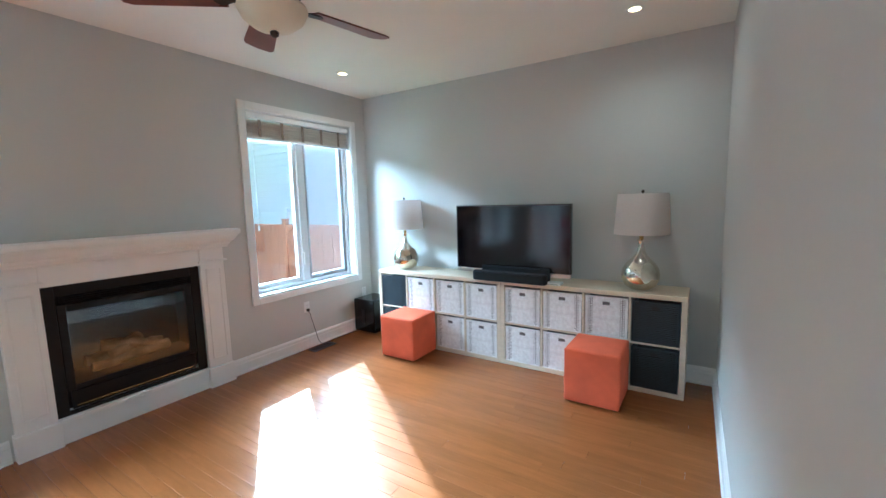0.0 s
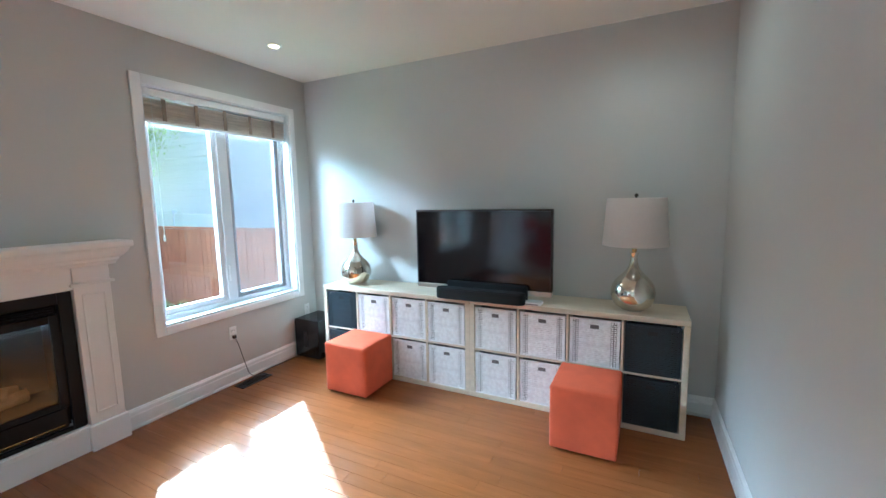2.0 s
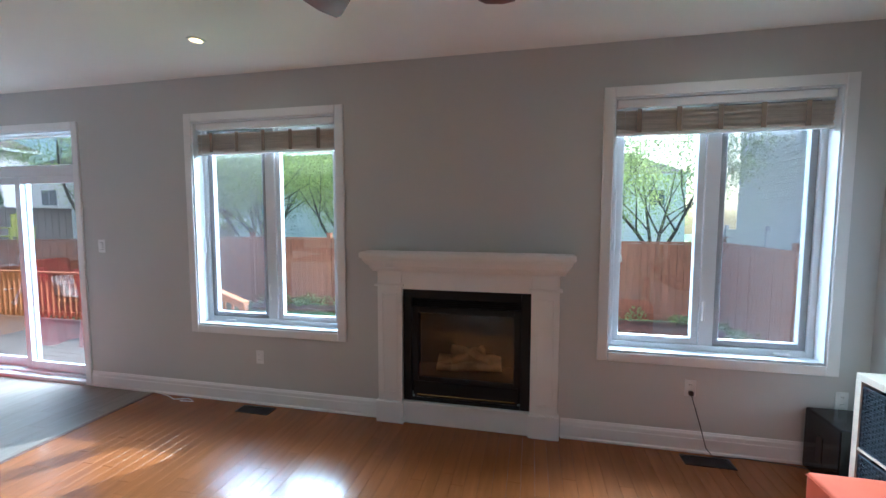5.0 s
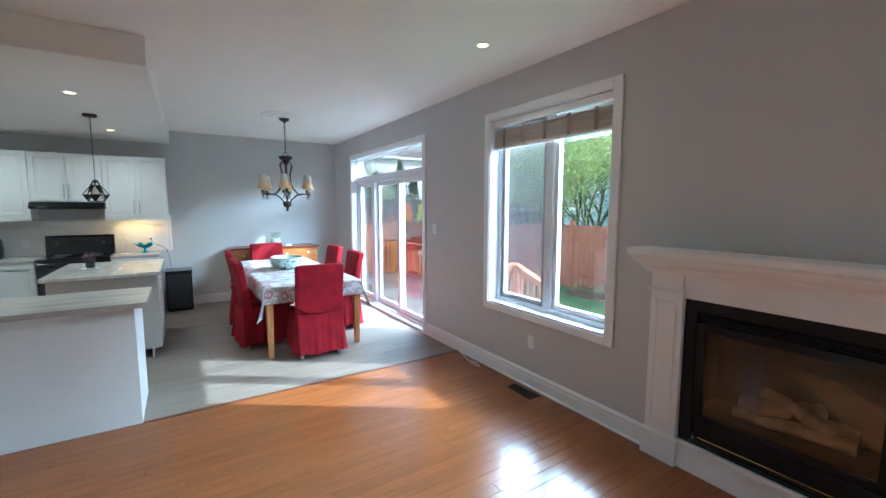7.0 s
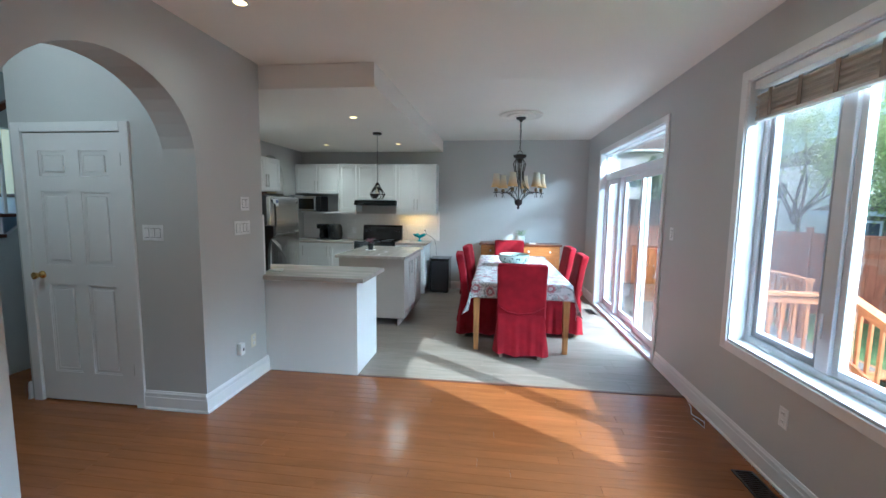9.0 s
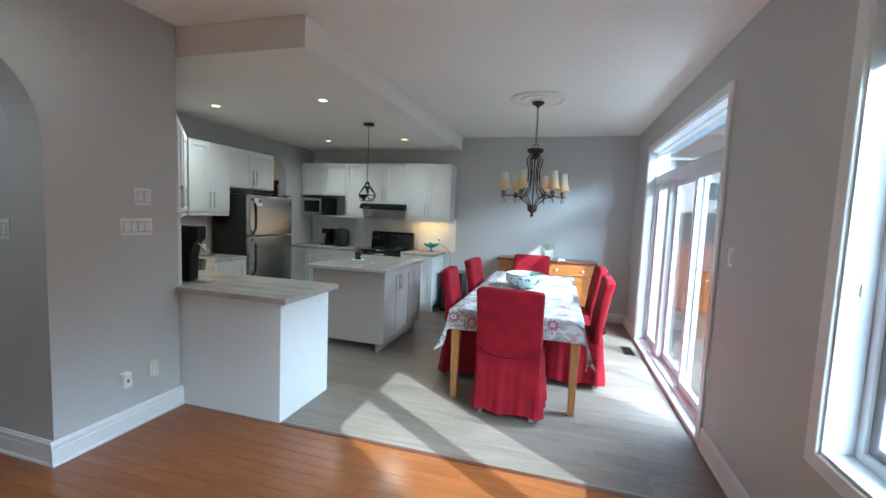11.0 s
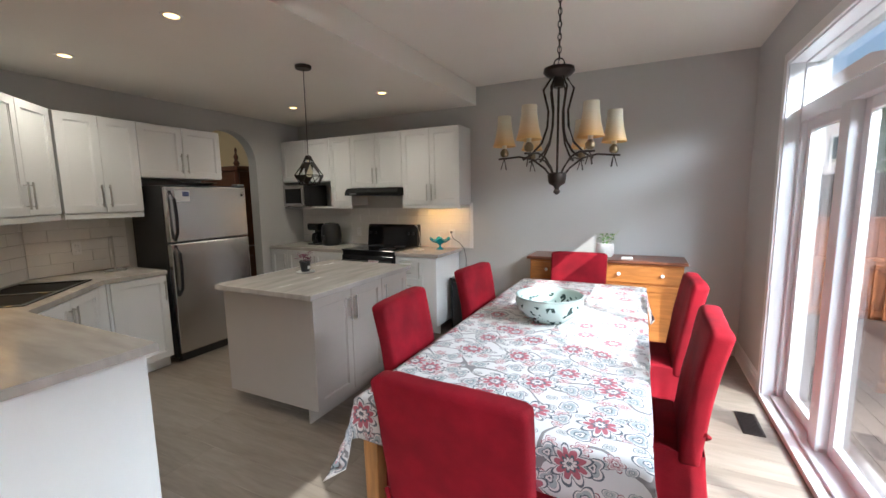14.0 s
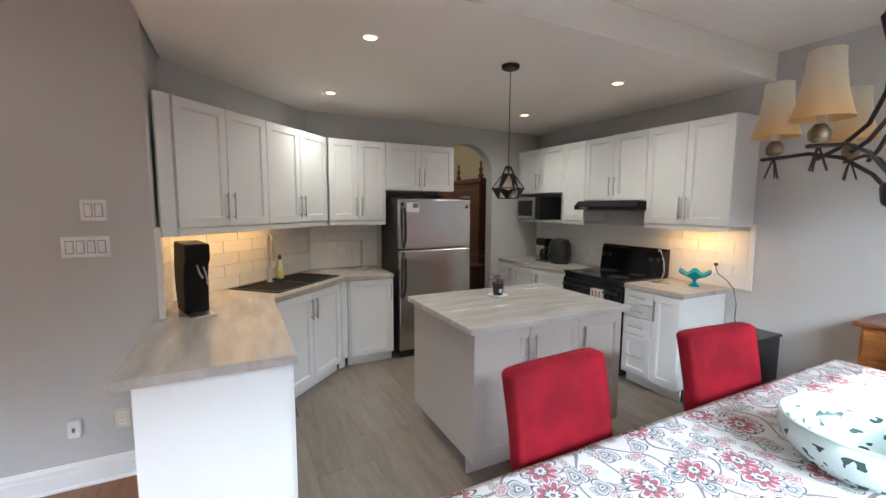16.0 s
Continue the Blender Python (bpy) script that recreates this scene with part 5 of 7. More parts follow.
box("card", -0.003, -0.0012, -0.07, 0.07, 0.0, 0.10, M["whitep"], ph, bev=0)
box("picture", -0.0045, -0.0032, -0.06, 0.0, 0.045, 0.09, M["bluepic"], ph, bev=0)
b = thing("foil_tray", "crumpled clear tray lying on top of the fridge", "tray", 1.98, -2.95, 1.681)
lathe("tray", [(0.08, 0.0), (0.13, 0.02), (0.15, 0.03), (0.16, 0.028)], M["nickel"], b, 20)

# stove, hood, microwave
s = thing("stove", "black glass-top electric stove with a knob panel at the back", "stove", 0.79, -4.13, 0)
box("body", -0.372, 0.372, -0.61, -0.01, 0.03, 0.905, M["blackgloss"], s)
box("cooktop", -0.374, 0.374, -0.62, 0.012, 0.906, 0.925, M["blackgloss"], s, bev=0.005)
for x, y, r in ((-0.18, -0.16, 0.10), (0.18, -0.16, 0.075), (-0.18, -0.43, 0.075), (0.18, -0.43, 0.10)):
    lathe("burner_ring", [(r, 0.9252), (r, 0.9256), (r - 0.004, 0.9256)], M["black"], s, 28, x, y)
box("oven_door", -0.365, 0.365, -0.0095, 0.02, 0.24, 0.86, M["blackgloss"], s, bev=0.005)
tube("door_handle", [(-0.33, 0.021, 0.80), (-0.33, 0.055, 0.80), (0.33, 0.055, 0.80), (0.33, 0.021, 0.80)], 0.011, M["black"], s, 8)
box("drawer", -0.365, 0.365, -0.0095, 0.018, 0.06, 0.23, M["blackgloss"], s, bev=0.005)
bm = bmesh.new()
addprism(bm, [(-0.63, 0.926), (-0.53, 0.926), (-0.56, 1.16), (-0.58, 1.19), (-0.63, 1.19)], -0.374, 0.374, Matrix(((0, 0, 1, 0), (1, 0, 0, 0), (0, 1, 0, 0), (0, 0, 0, 1))))
part("back_panel", bm, M["blackgloss"], s)
for x in (-0.32, -0.25, 0.25, 0.32):
    tube("knob", [(x, -0.545, 1.08), (x, -0.515, 1.083)], 0.019, M["black"], s, 14)
box("display", -0.12, 0.12, -0.549, -0.543, 1.05, 1.12, M["screen"], s, bev=0)
tw = thing("hand_towel", "pink and white striped hand towel hanging on the oven handle", "towel", 0.66, -4.07, 0)
bm = bmesh.new()
for side, zb in ((0, 0.50), (1, 0.56)):
    for k in range(8):
        x0 = -0.07 + k * 0.0175
        yy = (0.008 if side == 0 else -0.016) + 0.004 * math.sin(k * 1.7)
        addbox(bm, x0, x0 + 0.0176, yy, yy + 0.004, zb, 0.81)
addbox(bm, -0.07, 0.07, -0.014, 0.012, 0.8105, 0.816)
part("cloth", bm, M["towel"], tw)
for k in range(3):
    box("stripe", -0.05 + k * 0.04, -0.04 + k * 0.04, 0.0165, 0.018, 0.51, 0.80, M["red"], tw, bev=0)
hd = thing("range_hood", "slim black range hood under the short wall cabinet", "range hood", 0.83, -4.28, 0)
bm = bmesh.new()
addprism(bm, [(0.0, 1.565), (0.0, 1.60), (-0.05, 1.652), (-0.48, 1.652), (-0.48, 1.56)], -0.378, 0.378, Matrix(((0, 0, 1, 0), (1, 0, 0, 0), (0, 1, 0, 0), (0, 0, 0, 1))))
part("shell", bm, M["deepblack"], hd)
box("filter", -0.3, 0.3, -0.42, -0.08, 1.555, 1.563, M["greyp"], hd, bev=0)
box("switch_strip", 0.2, 0.3, 0.0005, 0.004, 1.575, 1.59, M["greyp"], hd, bev=0)
sh = thing("microwave_shelf", "white shelf under the wall cabinet holding the microwave", "shelf", 1.975, -4.60, 0)
box("board", -0.42, 0.42, -0.175, 0.16, 1.40, 1.425, M["cab"], sh)
box("side_panel", -0.42, -0.402, -0.175, 0.15, 1.4255, 1.759, M["cab"], sh)
mw = thing("microwave", "stainless microwave oven with a dark window on the white shelf", "microwave", 2.115, -4.39, 1.4255)
box("case", -0.235, 0.235, -0.33, -0.012, 0.008, 0.29, M["black"], mw, bev=0.004)
box("door", -0.14, 0.235, -0.0115, 0.012, 0.01, 0.288, M["steel"], mw, bev=0.003)
box("window", -0.10, 0.195, 0.0125, 0.014, 0.05, 0.245, M["screen"], mw, bev=0)
box("control_panel", -0.235, -0.142, -0.0115, 0.012, 0.01, 0.288, M["black"], mw, bev=0.003)
tube("door_handle", [(-0.125, 0.013, 0.04), (-0.125, 0.035, 0.06), (-0.125, 0.035, 0.23), (-0.125, 0.013, 0.25)], 0.006, M["nickel"], mw, 8)
for sx in (-0.2, 0.2):
    box("foot", sx - 0.012, sx + 0.012, -0.05, -0.03, 0.0, 0.0075, M["black"], mw, bev=0)
a = thing("air_fryer", "black air fryer standing on the worktop by the wall", "kitchen appliance", 1.66, -4.52, 0.912)
lathe("body", [(0.105, 0.0), (0.125, 0.02), (0.135, 0.12), (0.125, 0.24), (0.10, 0.285), (0.05, 0.30)], M["black"], a, 24)
box("basket_handle", -0.02, 0.02, 0.13, 0.19, 0.08, 0.14, M["black"], a, bev=0.008)
a = thing("coffee_maker", "black drip coffee maker on the worktop beside the air fryer", "kitchen appliance", 1.90, -4.52, 0.912)
box("water_tank", -0.09, 0.09, -0.12, -0.03, 0.0, 0.28, M["blackgloss"], a, bev=0.012, seg=2)
box("head", -0.09, 0.09, -0.03, 0.10, 0.20, 0.29, M["blackgloss"], a, bev=0.012, seg=2)
box("warming_plate", -0.09, 0.09, -0.03, 0.10, 0.0, 0.02, M["black"], a, bev=0.004)
lathe("jug", [(0.05, 0.021), (0.065, 0.06), (0.06, 0.12), (0.045, 0.16)], M["blackgloss"], a, 20, 0, 0.03)
b = thing("glass_comport", "teal pressed-glass footed bowl with a ruffled rim", "bowl", 0.05, -4.57, 0.912)
n = 40
bm = bmesh.new()
pr = [(0.045, 0.0), (0.042, 0.006), (0.014, 0.03), (0.014, 0.055), (0.05, 0.075), (0.09, 0.10), (0.125, 0.125), (0.12, 0.127), (0.085, 0.105), (0.04, 0.083), (0.004, 0.08)]
rings = []
for j, (r, z) in enumerate(pr):
    w_ = 0.018 if r > 0.08 else 0
    rings.append([bm.verts.new(((r + w_ * 0.6 * math.cos(6 * k * math.tau / n)) * math.cos(k * math.tau / n), (r + w_ * 0.6 * math.cos(6 * k * math.tau / n)) * math.sin(k * math.tau / n), z + w_ * math.cos(6 * k * math.tau / n))) for k in range(n)])
for p, q in zip(rings, rings[1:]):
    for k in range(n):
        bm.faces.new((p[k], p[(k + 1) % n], q[(k + 1) % n], q[k]))
bm.faces.new(rings[0]), bm.faces.new(rings[-1])
bmesh.ops.recalc_face_normals(bm, faces=bm.faces)
autosmooth(part("bowl", bm, M["teal"], b), 60)
lathe("foot_ring", [(0.046, 0), (0.048, 0.003), (0.046, 0.006)], M["teal"], b, 24)
b = thing("banana_hanger", "curved clear and chrome banana hanger on the worktop", "fruit stand", 0.28, -4.45, 0.912)
lathe("base", [(0.07, 0), (0.07, 0.006), (0.06, 0.008)], M["nickel"], b, 26)
tube("hoop", [(0.0, 0, 0.008), (-0.03, 0, 0.10), (-0.02, 0, 0.20), (0.01, 0, 0.28), (0.03, 0, 0.30), (0.04, 0, 0.28)], 0.005, M["nickel"], b, 8)
k = thing("black_pedestal", "black wooden pedestal box standing beside the base cabinet", "cabinet", -0.355, -4.56, 0)
box("carcass", -0.17, 0.17, -0.20, 0.20, 0.02, 0.60, M["blackgloss"], k, bev=0.003)
box("top", -0.18, 0.18, -0.21, 0.21, 0.6005, 0.622, M["blackgloss"], k, bev=0.003)
box("plinth", -0.16, 0.16, -0.19, 0.19, 0.0, 0.0195, M["black"], k)
box("front_panel", -0.15, 0.15, 0.2005, 0.206, 0.05, 0.57, M["black"], k)
plate("white outlet plate on the tiled wall", -0.02, SY + 0.012, 1.08, 0, 1, 0.07, 0.115, "outlet")
plate("white outlet plate on the tiled wall behind the air fryer", 1.38, SY + 0.012, 1.08, 0, 1, 0.07, 0.115, "outlet")
plate("white outlet plate on the tiled wall beside the fridge", KX - 0.012, -2.05, 1.13, -1, 0, 0.07, 0.115, "outlet")
cord = thing("power_cord", "black power cord running from the outlet over the worktop edge", "cord", 0, 0, 0)
box("plug", -0.034, -0.006, SY + 0.021, SY + 0.045, 1.09, 1.115, M["black"], cord, bev=0.004)
tube("wire", [(-0.02, SY + 0.04, 1.09), (-0.06, SY + 0.07, 1.03), (-0.15, SY + 0.10, 0.99), (-0.22, SY + 0.12, 0.93), (-0.25, SY + 0.12, 0.8), (-0.25, SY + 0.13, 0.70), (-0.27, SY + 0.14, 0.628)], 0.004, M["black"], cord, 6)
p = thing("potted_plant", "small purple-leaved plant in a black pot on a white saucer", "plant", 0.43, -2.78, 0.92)
lathe("saucer", [(0.05, 0.0), (0.075, 0.006), (0.077, 0.010), (0.05, 0.008)], M["whitep"], p, 26)
lathe("pot", [(0.034, 0.0105), (0.045, 0.09), (0.049, 0.092), (0.049, 0.10), (0.04, 0.098)], M["black"], p, 22)
box("pot_label", -0.052, -0.046, 0.0, 0.022, 0.035, 0.06, M["whitep"], p, bev=0)


def leaves(seed, n, r, h, size, z0):
    rnd = random.Random(seed)
    bm = bmesh.new()
    for i in range(n):
        a, q, hh = rnd.uniform(0, math.tau), rnd.uniform(0.15, 1) * r, rnd.uniform(0.2, 1) * h
        c = Vector((q * math.cos(a), q * math.sin(a), z0 + hh))
        d = Vector((math.cos(a), math.sin(a), rnd.uniform(-0.5, 0.7))).normalized()
        s_ = d.cross(Vector((0, 0, 1))).normalized()
        L = size * rnd.uniform(0.6, 1.1)
        pts = [c, c + d * L * 0.35 + s_ * L * 0.28, c + d * L * 0.75 + s_ * L * 0.2, c + d * L, c + d * L * 0.75 - s_ * L * 0.2, c + d * L * 0.35 - s_ * L * 0.28]
        m_ = bm.verts.new(c + d * L * 0.5 - Vector((0, 0, L * 0.08)))
        vs = [bm.verts.new(v) for v in pts]
        for k_ in range(6):
            bm.faces.new((vs[k_], vs[(k_ + 1) % 6], m_))
    return bm


part("foliage", leaves(5, 26, 0.045, 0.075, 0.05, 0.09), M["purpleleaf"], p)
for i in range(5):
    tube("stem", [(0, 0, 0.09), (0.03 * math.cos(i * 1.3), 0.03 * math.sin(i * 1.3), 0.16)], 0.002, M["purpleleaf"], p, 5)

# pendant over the island
p = thing("pendant_lamp", "black geometric cage pendant lamp hanging over the island", "lamp", 0.33, -2.78, KZ)
lathe("canopy", [(0.062, 0.0), (0.062, -0.02), (0.055, -0.026)], M["bronze"], p, 28)
tube("cord", [(0, 0, -0.02), (0, 0, -0.70)], 0.003, M["black"], p, 6)
bm = bmesh.new()
n = 6
rings = [(0.018, -0.69), (0.045, -0.745), (0.115, -0.845), (0.075, -0.915)]
pts = [[Vector((r * math.cos(k * math.tau / n + (0.5 if j % 2 else 0) * math.tau / n), r * math.sin(k * math.tau / n + (0.5 if j % 2 else 0) * math.tau / n), z)) for k in range(n)] for j, (r, z) in enumerate(rings)]
for j in range(3):
    for k in range(n):
        a, b_, c = pts[j][k], pts[j][(k + 1) % n], pts[j + 1][k if j % 2 == 0 else (k + 1) % n]
        for q, w_ in ((a, b_), (b_, c), (c, a)):
            addtube(bm, [q, w_], 0.0032, 5)
        d = pts[j + 1][(k + 1) % n] if j % 2 == 0 else pts[j + 1][(k + 1) % n]
for j in range(3):
    for k in range(n):
        addtube(bm, [pts[j + 1][k], pts[j + 1][(k + 1) % n]], 0.0032, 5)
part("cage", bm, M["bronze"], p)
bm = bmesh.new()
for j in (0, 1):
    for k in range(n):
        a, b_ = pts[j][k], pts[j][(k + 1) % n]
        c = pts[j + 1][k] if j % 2 == 0 else pts[j + 1][(k + 1) % n]
        bm.faces.new([bm.verts.new(v) for v in (a, b_, c)])
for k in range(0, n):
    a, b_ = pts[2][k], pts[2][(k + 1) % n]
    c = pts[3][k]
    if k % 2:
        bm.faces.new([bm.verts.new(v) for v in (a, b_, c)])
r_ = bmesh.ops.solidify(bm, geom=bm.faces[:], thickness=0.0015)
part("shade_panel", bm, M["bronze"], p)
lathe("bulb", [(0.012, -0.72), (0.014, -0.76), (0.028, -0.80), (0.03, -0.83), (0.015, -0.855)], M["bowlglass"], p, 16)


def under_light(x, y, rz, w):
    l = thing("under_cabinet_light", "slim warm strip light fixed under the wall cabinet", "lamp", x, y, 1.44, rz)
    box("housing", -w / 2, w / 2, -0.02, 0.02, -0.012, -0.001, M["trim"], l, bev=0.002)
    box("diffuser", -w / 2 + 0.02, w / 2 - 0.02, -0.012, 0.012, -0.015, -0.0125, M["potlamp"], l, bev=0)
    area("strip_lamp", 0, 0, 0, w, 0.04, UC_W, (1.0, 0.50, 0.15), pose(x, y, 1.42, 0, 0, rz))


under_light(1.47, -1.03, -45, 1.0)
under_light(0.10, -4.60, 180, 0.5)

# ---- dining ----
def dining_chair(x, y, rz, label, seed=0):
    c = thing("dining_chair", label, "chair", x, y, 0, rz, group="dining chairs round the table")
    bm = bmesh.new()
    addbox(bm, -0.25, 0.25, 0.17, 0.255, 0.42, 1.0, 0.022, 3)
    bmesh.ops.subdivide_edges(bm, edges=[e for e in bm.edges if e.calc_length() > 0.2], cuts=9, use_grid_fill=True)
    for v in bm.verts:
        t_ = max(0.0, (v.co.z - 0.44) / 0.56)
        v.co.y += 0.085 * t_ ** 1.4
        r = noise.noise(v.co * 7 + Vector((seed, 0, 0))) * 0.006
        v.co += Vector((0, r, 0))
        corner = max(0, abs(v.co.x) - 0.19) / 0.06
        v.co.z -= 0.012 * min(corner, 1) ** 2 * max(0, (t_ - 0.8) / 0.2)
        v.co.x *= 1.0 - 0.015 * math.sin(t_ * 3.1)
    autosmooth(part("back_cover", bm, M["red"], c), 60)
    bm = bmesh.new()
    addbox(bm, -0.235, 0.235, -0.235, 0.175, 0.40, 0.475, 0.02, 3)
    autosmooth(part("seat_cover", bm, M["red"], c), 60)
    bm = bmesh.new()
    n = 120
    per = []
    for k in range(n):
        t_ = k / n * 4
        s_, f = int(t_), t_ - int(t_)
        a = [(-0.237, -0.237), (0.237, -0.237), (0.237, 0.268), (-0.237, 0.268)]
        p0, p1 = Vector(a[s_]), Vector(a[(s_ + 1) % 4])
        q = p0.lerp(p1, f)
        nrm = Vector(((p1 - p0).y, -(p1 - p0).x)).normalized()
        fold = math.exp(-((min(f, 1 - f)) / 0.05) ** 2)
        per.append((q, nrm, fold, k))
    rings = []
    for z, fl in ((0.472, 0.0), (0.43, 0.003), (0.30, 0.018), (0.18, 0.034), (0.055, 0.05)):
        ring = []
        for q, nrm, fold, k in per:
            w_ = (0.010 * math.sin(k * 0.62 + seed) + 0.006 * math.sin(k * 1.3 + 2)) * fl / 0.05 + fold * 0.5 * fl * math.sin(k * 1.57)
            o = q + nrm * (fl * 0.8 + w_)
            ring.append(bm.verts.new((o.x, o.y, z + (0.012 * math.sin(k * 0.31 + seed) if z < 0.1 else 0))))
        rings.append(ring)
    for p, q in zip(rings, rings[1:]):
        for k in range(n):
            bm.faces.new((p[k], p[(k + 1) % n], q[(k + 1) % n], q[k]))
    bmesh.ops.recalc_face_normals(bm, faces=bm.faces)
    bmesh.ops.solidify(bm, geom=bm.faces[:], thickness=0.003)
    autosmooth(part("skirt", bm, M["red"], c), 70)
    bm = bmesh.new()
    addtube(bm, [(-0.248, 0.262, 0.575), (-0.225, 0.278, 0.555), (-0.12, 0.277, 0.50), (0.02, 0.274, 0.475), (0.14, 0.277, 0.50), (0.225, 0.278, 0.555), (0.248, 0.262, 0.575)], 0.008, 8)
    autosmooth(part("sash", bm, M["red"], c), 80)
    for sx in (-1, 1):
        for sy in (-0.2, 0.225):
            box("leg", sx * 0.195 - 0.018, sx * 0.195 + 0.018, sy - 0.018, sy + 0.018, 0, 0.41, M["paleleg"], c)
    return c


dining_chair(-1.63, -1.53, -3, "dining chair in a red velvet slipcover at the table end", 1)
dining_chair(-1.20, -2.16, -86, "dining chair in a red velvet slipcover beside the island", 2)
dining_chair(-1.23, -3.14, -94, "dining chair in a red velvet slipcover near the drawers", 3)
dining_chair(-2.11, -2.32, 88, "red slipcovered dining chair on the patio door side", 4)
dining_chair(-2.13, -3.22, 92, "red slipcovered dining chair by the floor register", 5)
dining_chair(-1.59, -3.90, 181, "dining chair in a red slipcover before the pine sideboard", 6)

TX0, TX1, TY0, TY1, TZ = -2.15, -1.11, -3.98, -1.47, 0.755
t = thing("dining_table", "long honey oak dining table with square tapered legs", "table", 0, 0, 0)
box("tabletop", TX0 + 0.004, TX1 - 0.004, TY0 + 0.004, TY1 - 0.004, TZ - 0.03, TZ - 0.003, M["oakleg"], t)
for a, b, c, d in ((TX0 + 0.06, TX1 - 0.06, TY1 - 0.07, TY1 - 0.05), (TX0 + 0.06, TX1 - 0.06, TY0 + 0.05, TY0 + 0.07), (TX0 + 0.05, TX0 + 0.07, TY0 + 0.075, TY1 - 0.075), (TX1 - 0.07, TX1 - 0.05, TY0 + 0.075, TY1 - 0.075)):
    box("apron", a, b, c, d, TZ - 0.12, TZ - 0.031, M["oakleg"], t)
for x in (TX0 + 0.045, TX1 - 0.045):
    for y in (TY0 + 0.045, TY1 - 0.045):
        bm = bmesh.new()
        addbox(bm, x - 0.036, x + 0.036, y - 0.036, y + 0.036, 0, TZ - 0.031, 0.003)
        for v in bm.verts:
            if v.co.z < 0.1:
                v.co.x, v.co.y = x + (v.co.x - x) * 0.72, y + (v.co.y - y) * 0.72
        part("leg", bm, M["oakleg"], t)
H_ = 0.17
bm = bmesh.new()
nx, ny = 44, 84
grid, spread_at = [], {}
for j in range(ny + 1):
    row = []
    for i in range(nx + 1):
        u, v = TX0 - H_ + (TX1 - TX0 + 2 * H_) * i / nx, TY0 - H_ + (TY1 - TY0 + 2 * H_) * j / ny
        x, y = min(max(u, TX0), TX1), min(max(v, TY0), TY1)
        du, dv = abs(u - x), abs(v - y)
        drop = du + dv if du * dv > 0 else max(du, dv)
        along = v if du > dv else u
        w_ = (0.006 * math.sin(along * 9 + 1) + 0.012) * drop / H_
        sx, sy = (1 if u > x else -1) if du else 0, (1 if v > y else -1) if dv else 0
        k_ = 1.0 if not (du and dv) else 1.0 + 1.4 * min(du, dv) / H_
        z = TZ + 0.003 - max(0, drop - 0.004) + 0.0022 * noise.noise(Vector((u * 6, v * 6, 3)))
        spread_at[j * (nx + 1) + i] = (u, v)
        row.append(bm.verts.new((x + sx * (0.008 + w_) * k_, y + sy * (0.008 + w_) * k_, z)))
    grid.append(row)
for j in range(ny):
    for i in range(nx):
        bm.faces.new((grid[j][i], grid[j][i + 1], grid[j + 1][i + 1], grid[j + 1][i]))
bm.verts.index_update()
uv = bm.loops.layers.uv.new("spread")
for f_ in bm.faces:
    for lp in f_.loops:
        lp[uv].uv = spread_at[lp.vert.index]
cl = thing("tablecloth", "white tablecloth printed with red and grey-blue flowers and vines", "tablecloth", 0, 0, 0)
sheet = part("cloth", bm, M["cloth"], cl, smooth=True)
thick = sheet.modifiers.new("thickness", "SOLIDIFY")
thick.thickness, thick.offset = 0.002, -1
bm = bmesh.new()
addtube(bm, [(TX0 - 0.042, TY1 + 0.04, 0.50), (TX0 - 0.045, TY1 + 0.04, 0.44), (TX0 - 0.04, TY1 + 0.042, 0.39)], 0.0012, 4)
part("loose_thread", bm, M["trim"], cl)
b = thing("ceramic_bowl", "large pale celadon bowl painted with dark leaves on the tablecloth", "bowl", -1.60, -2.76, TZ + 0.005)
lathe("bowl", [(0.10, 0.0), (0.105, 0.014), (0.155, 0.036), (0.198, 0.084), (0.207, 0.12), (0.200, 0.150), (0.207, 0.162), (0.200, 0.165), (0.190, 0.148), (0.192, 0.12), (0.172, 0.072), (0.11, 0.036), (0.01, 0.028)], M["celadon"], b, 48)
lathe("foot_ring", [(0.098, 0.0), (0.100, 0.004), (0.095, 0.006)], M["whitep"], b, 36)

# sideboard
s = thing("sideboard", "honey pine sideboard with white knobs against the grey wall", "sideboard", -1.775, -4.33, 0)
s.scale[0] = 0.9
box("carcass", -0.755, 0.755, -0.39, 0, 0.08, 0.895, M["pine"], s)
box("top_board", -0.79, 0.79, -0.40, 0.03, 0.896, 0.925, M["pinedark"], s, bev=0.008, seg=2)
box("plinth", -0.765, 0.765, -0.395, 0.008, 0.0, 0.0795, M["pine"], s)
for x0, x1, kn in ((-0.735, -0.005, (-0.57, -0.17)), (0.005, 0.735, (0.17, 0.57))):
    d = box("drawer", x0, x1, 0.0005, 0.018, 0.72, 0.875, M["pine"], s)
    for kx in kn:
        tube("knob", [(kx, 0.018, 0.80), (kx, 0.032, 0.80), (kx, 0.044, 0.80)], 0.016, M["whitep"], d, 14, "white ceramic knob", radii=[0.008, 0.017, 0.013])
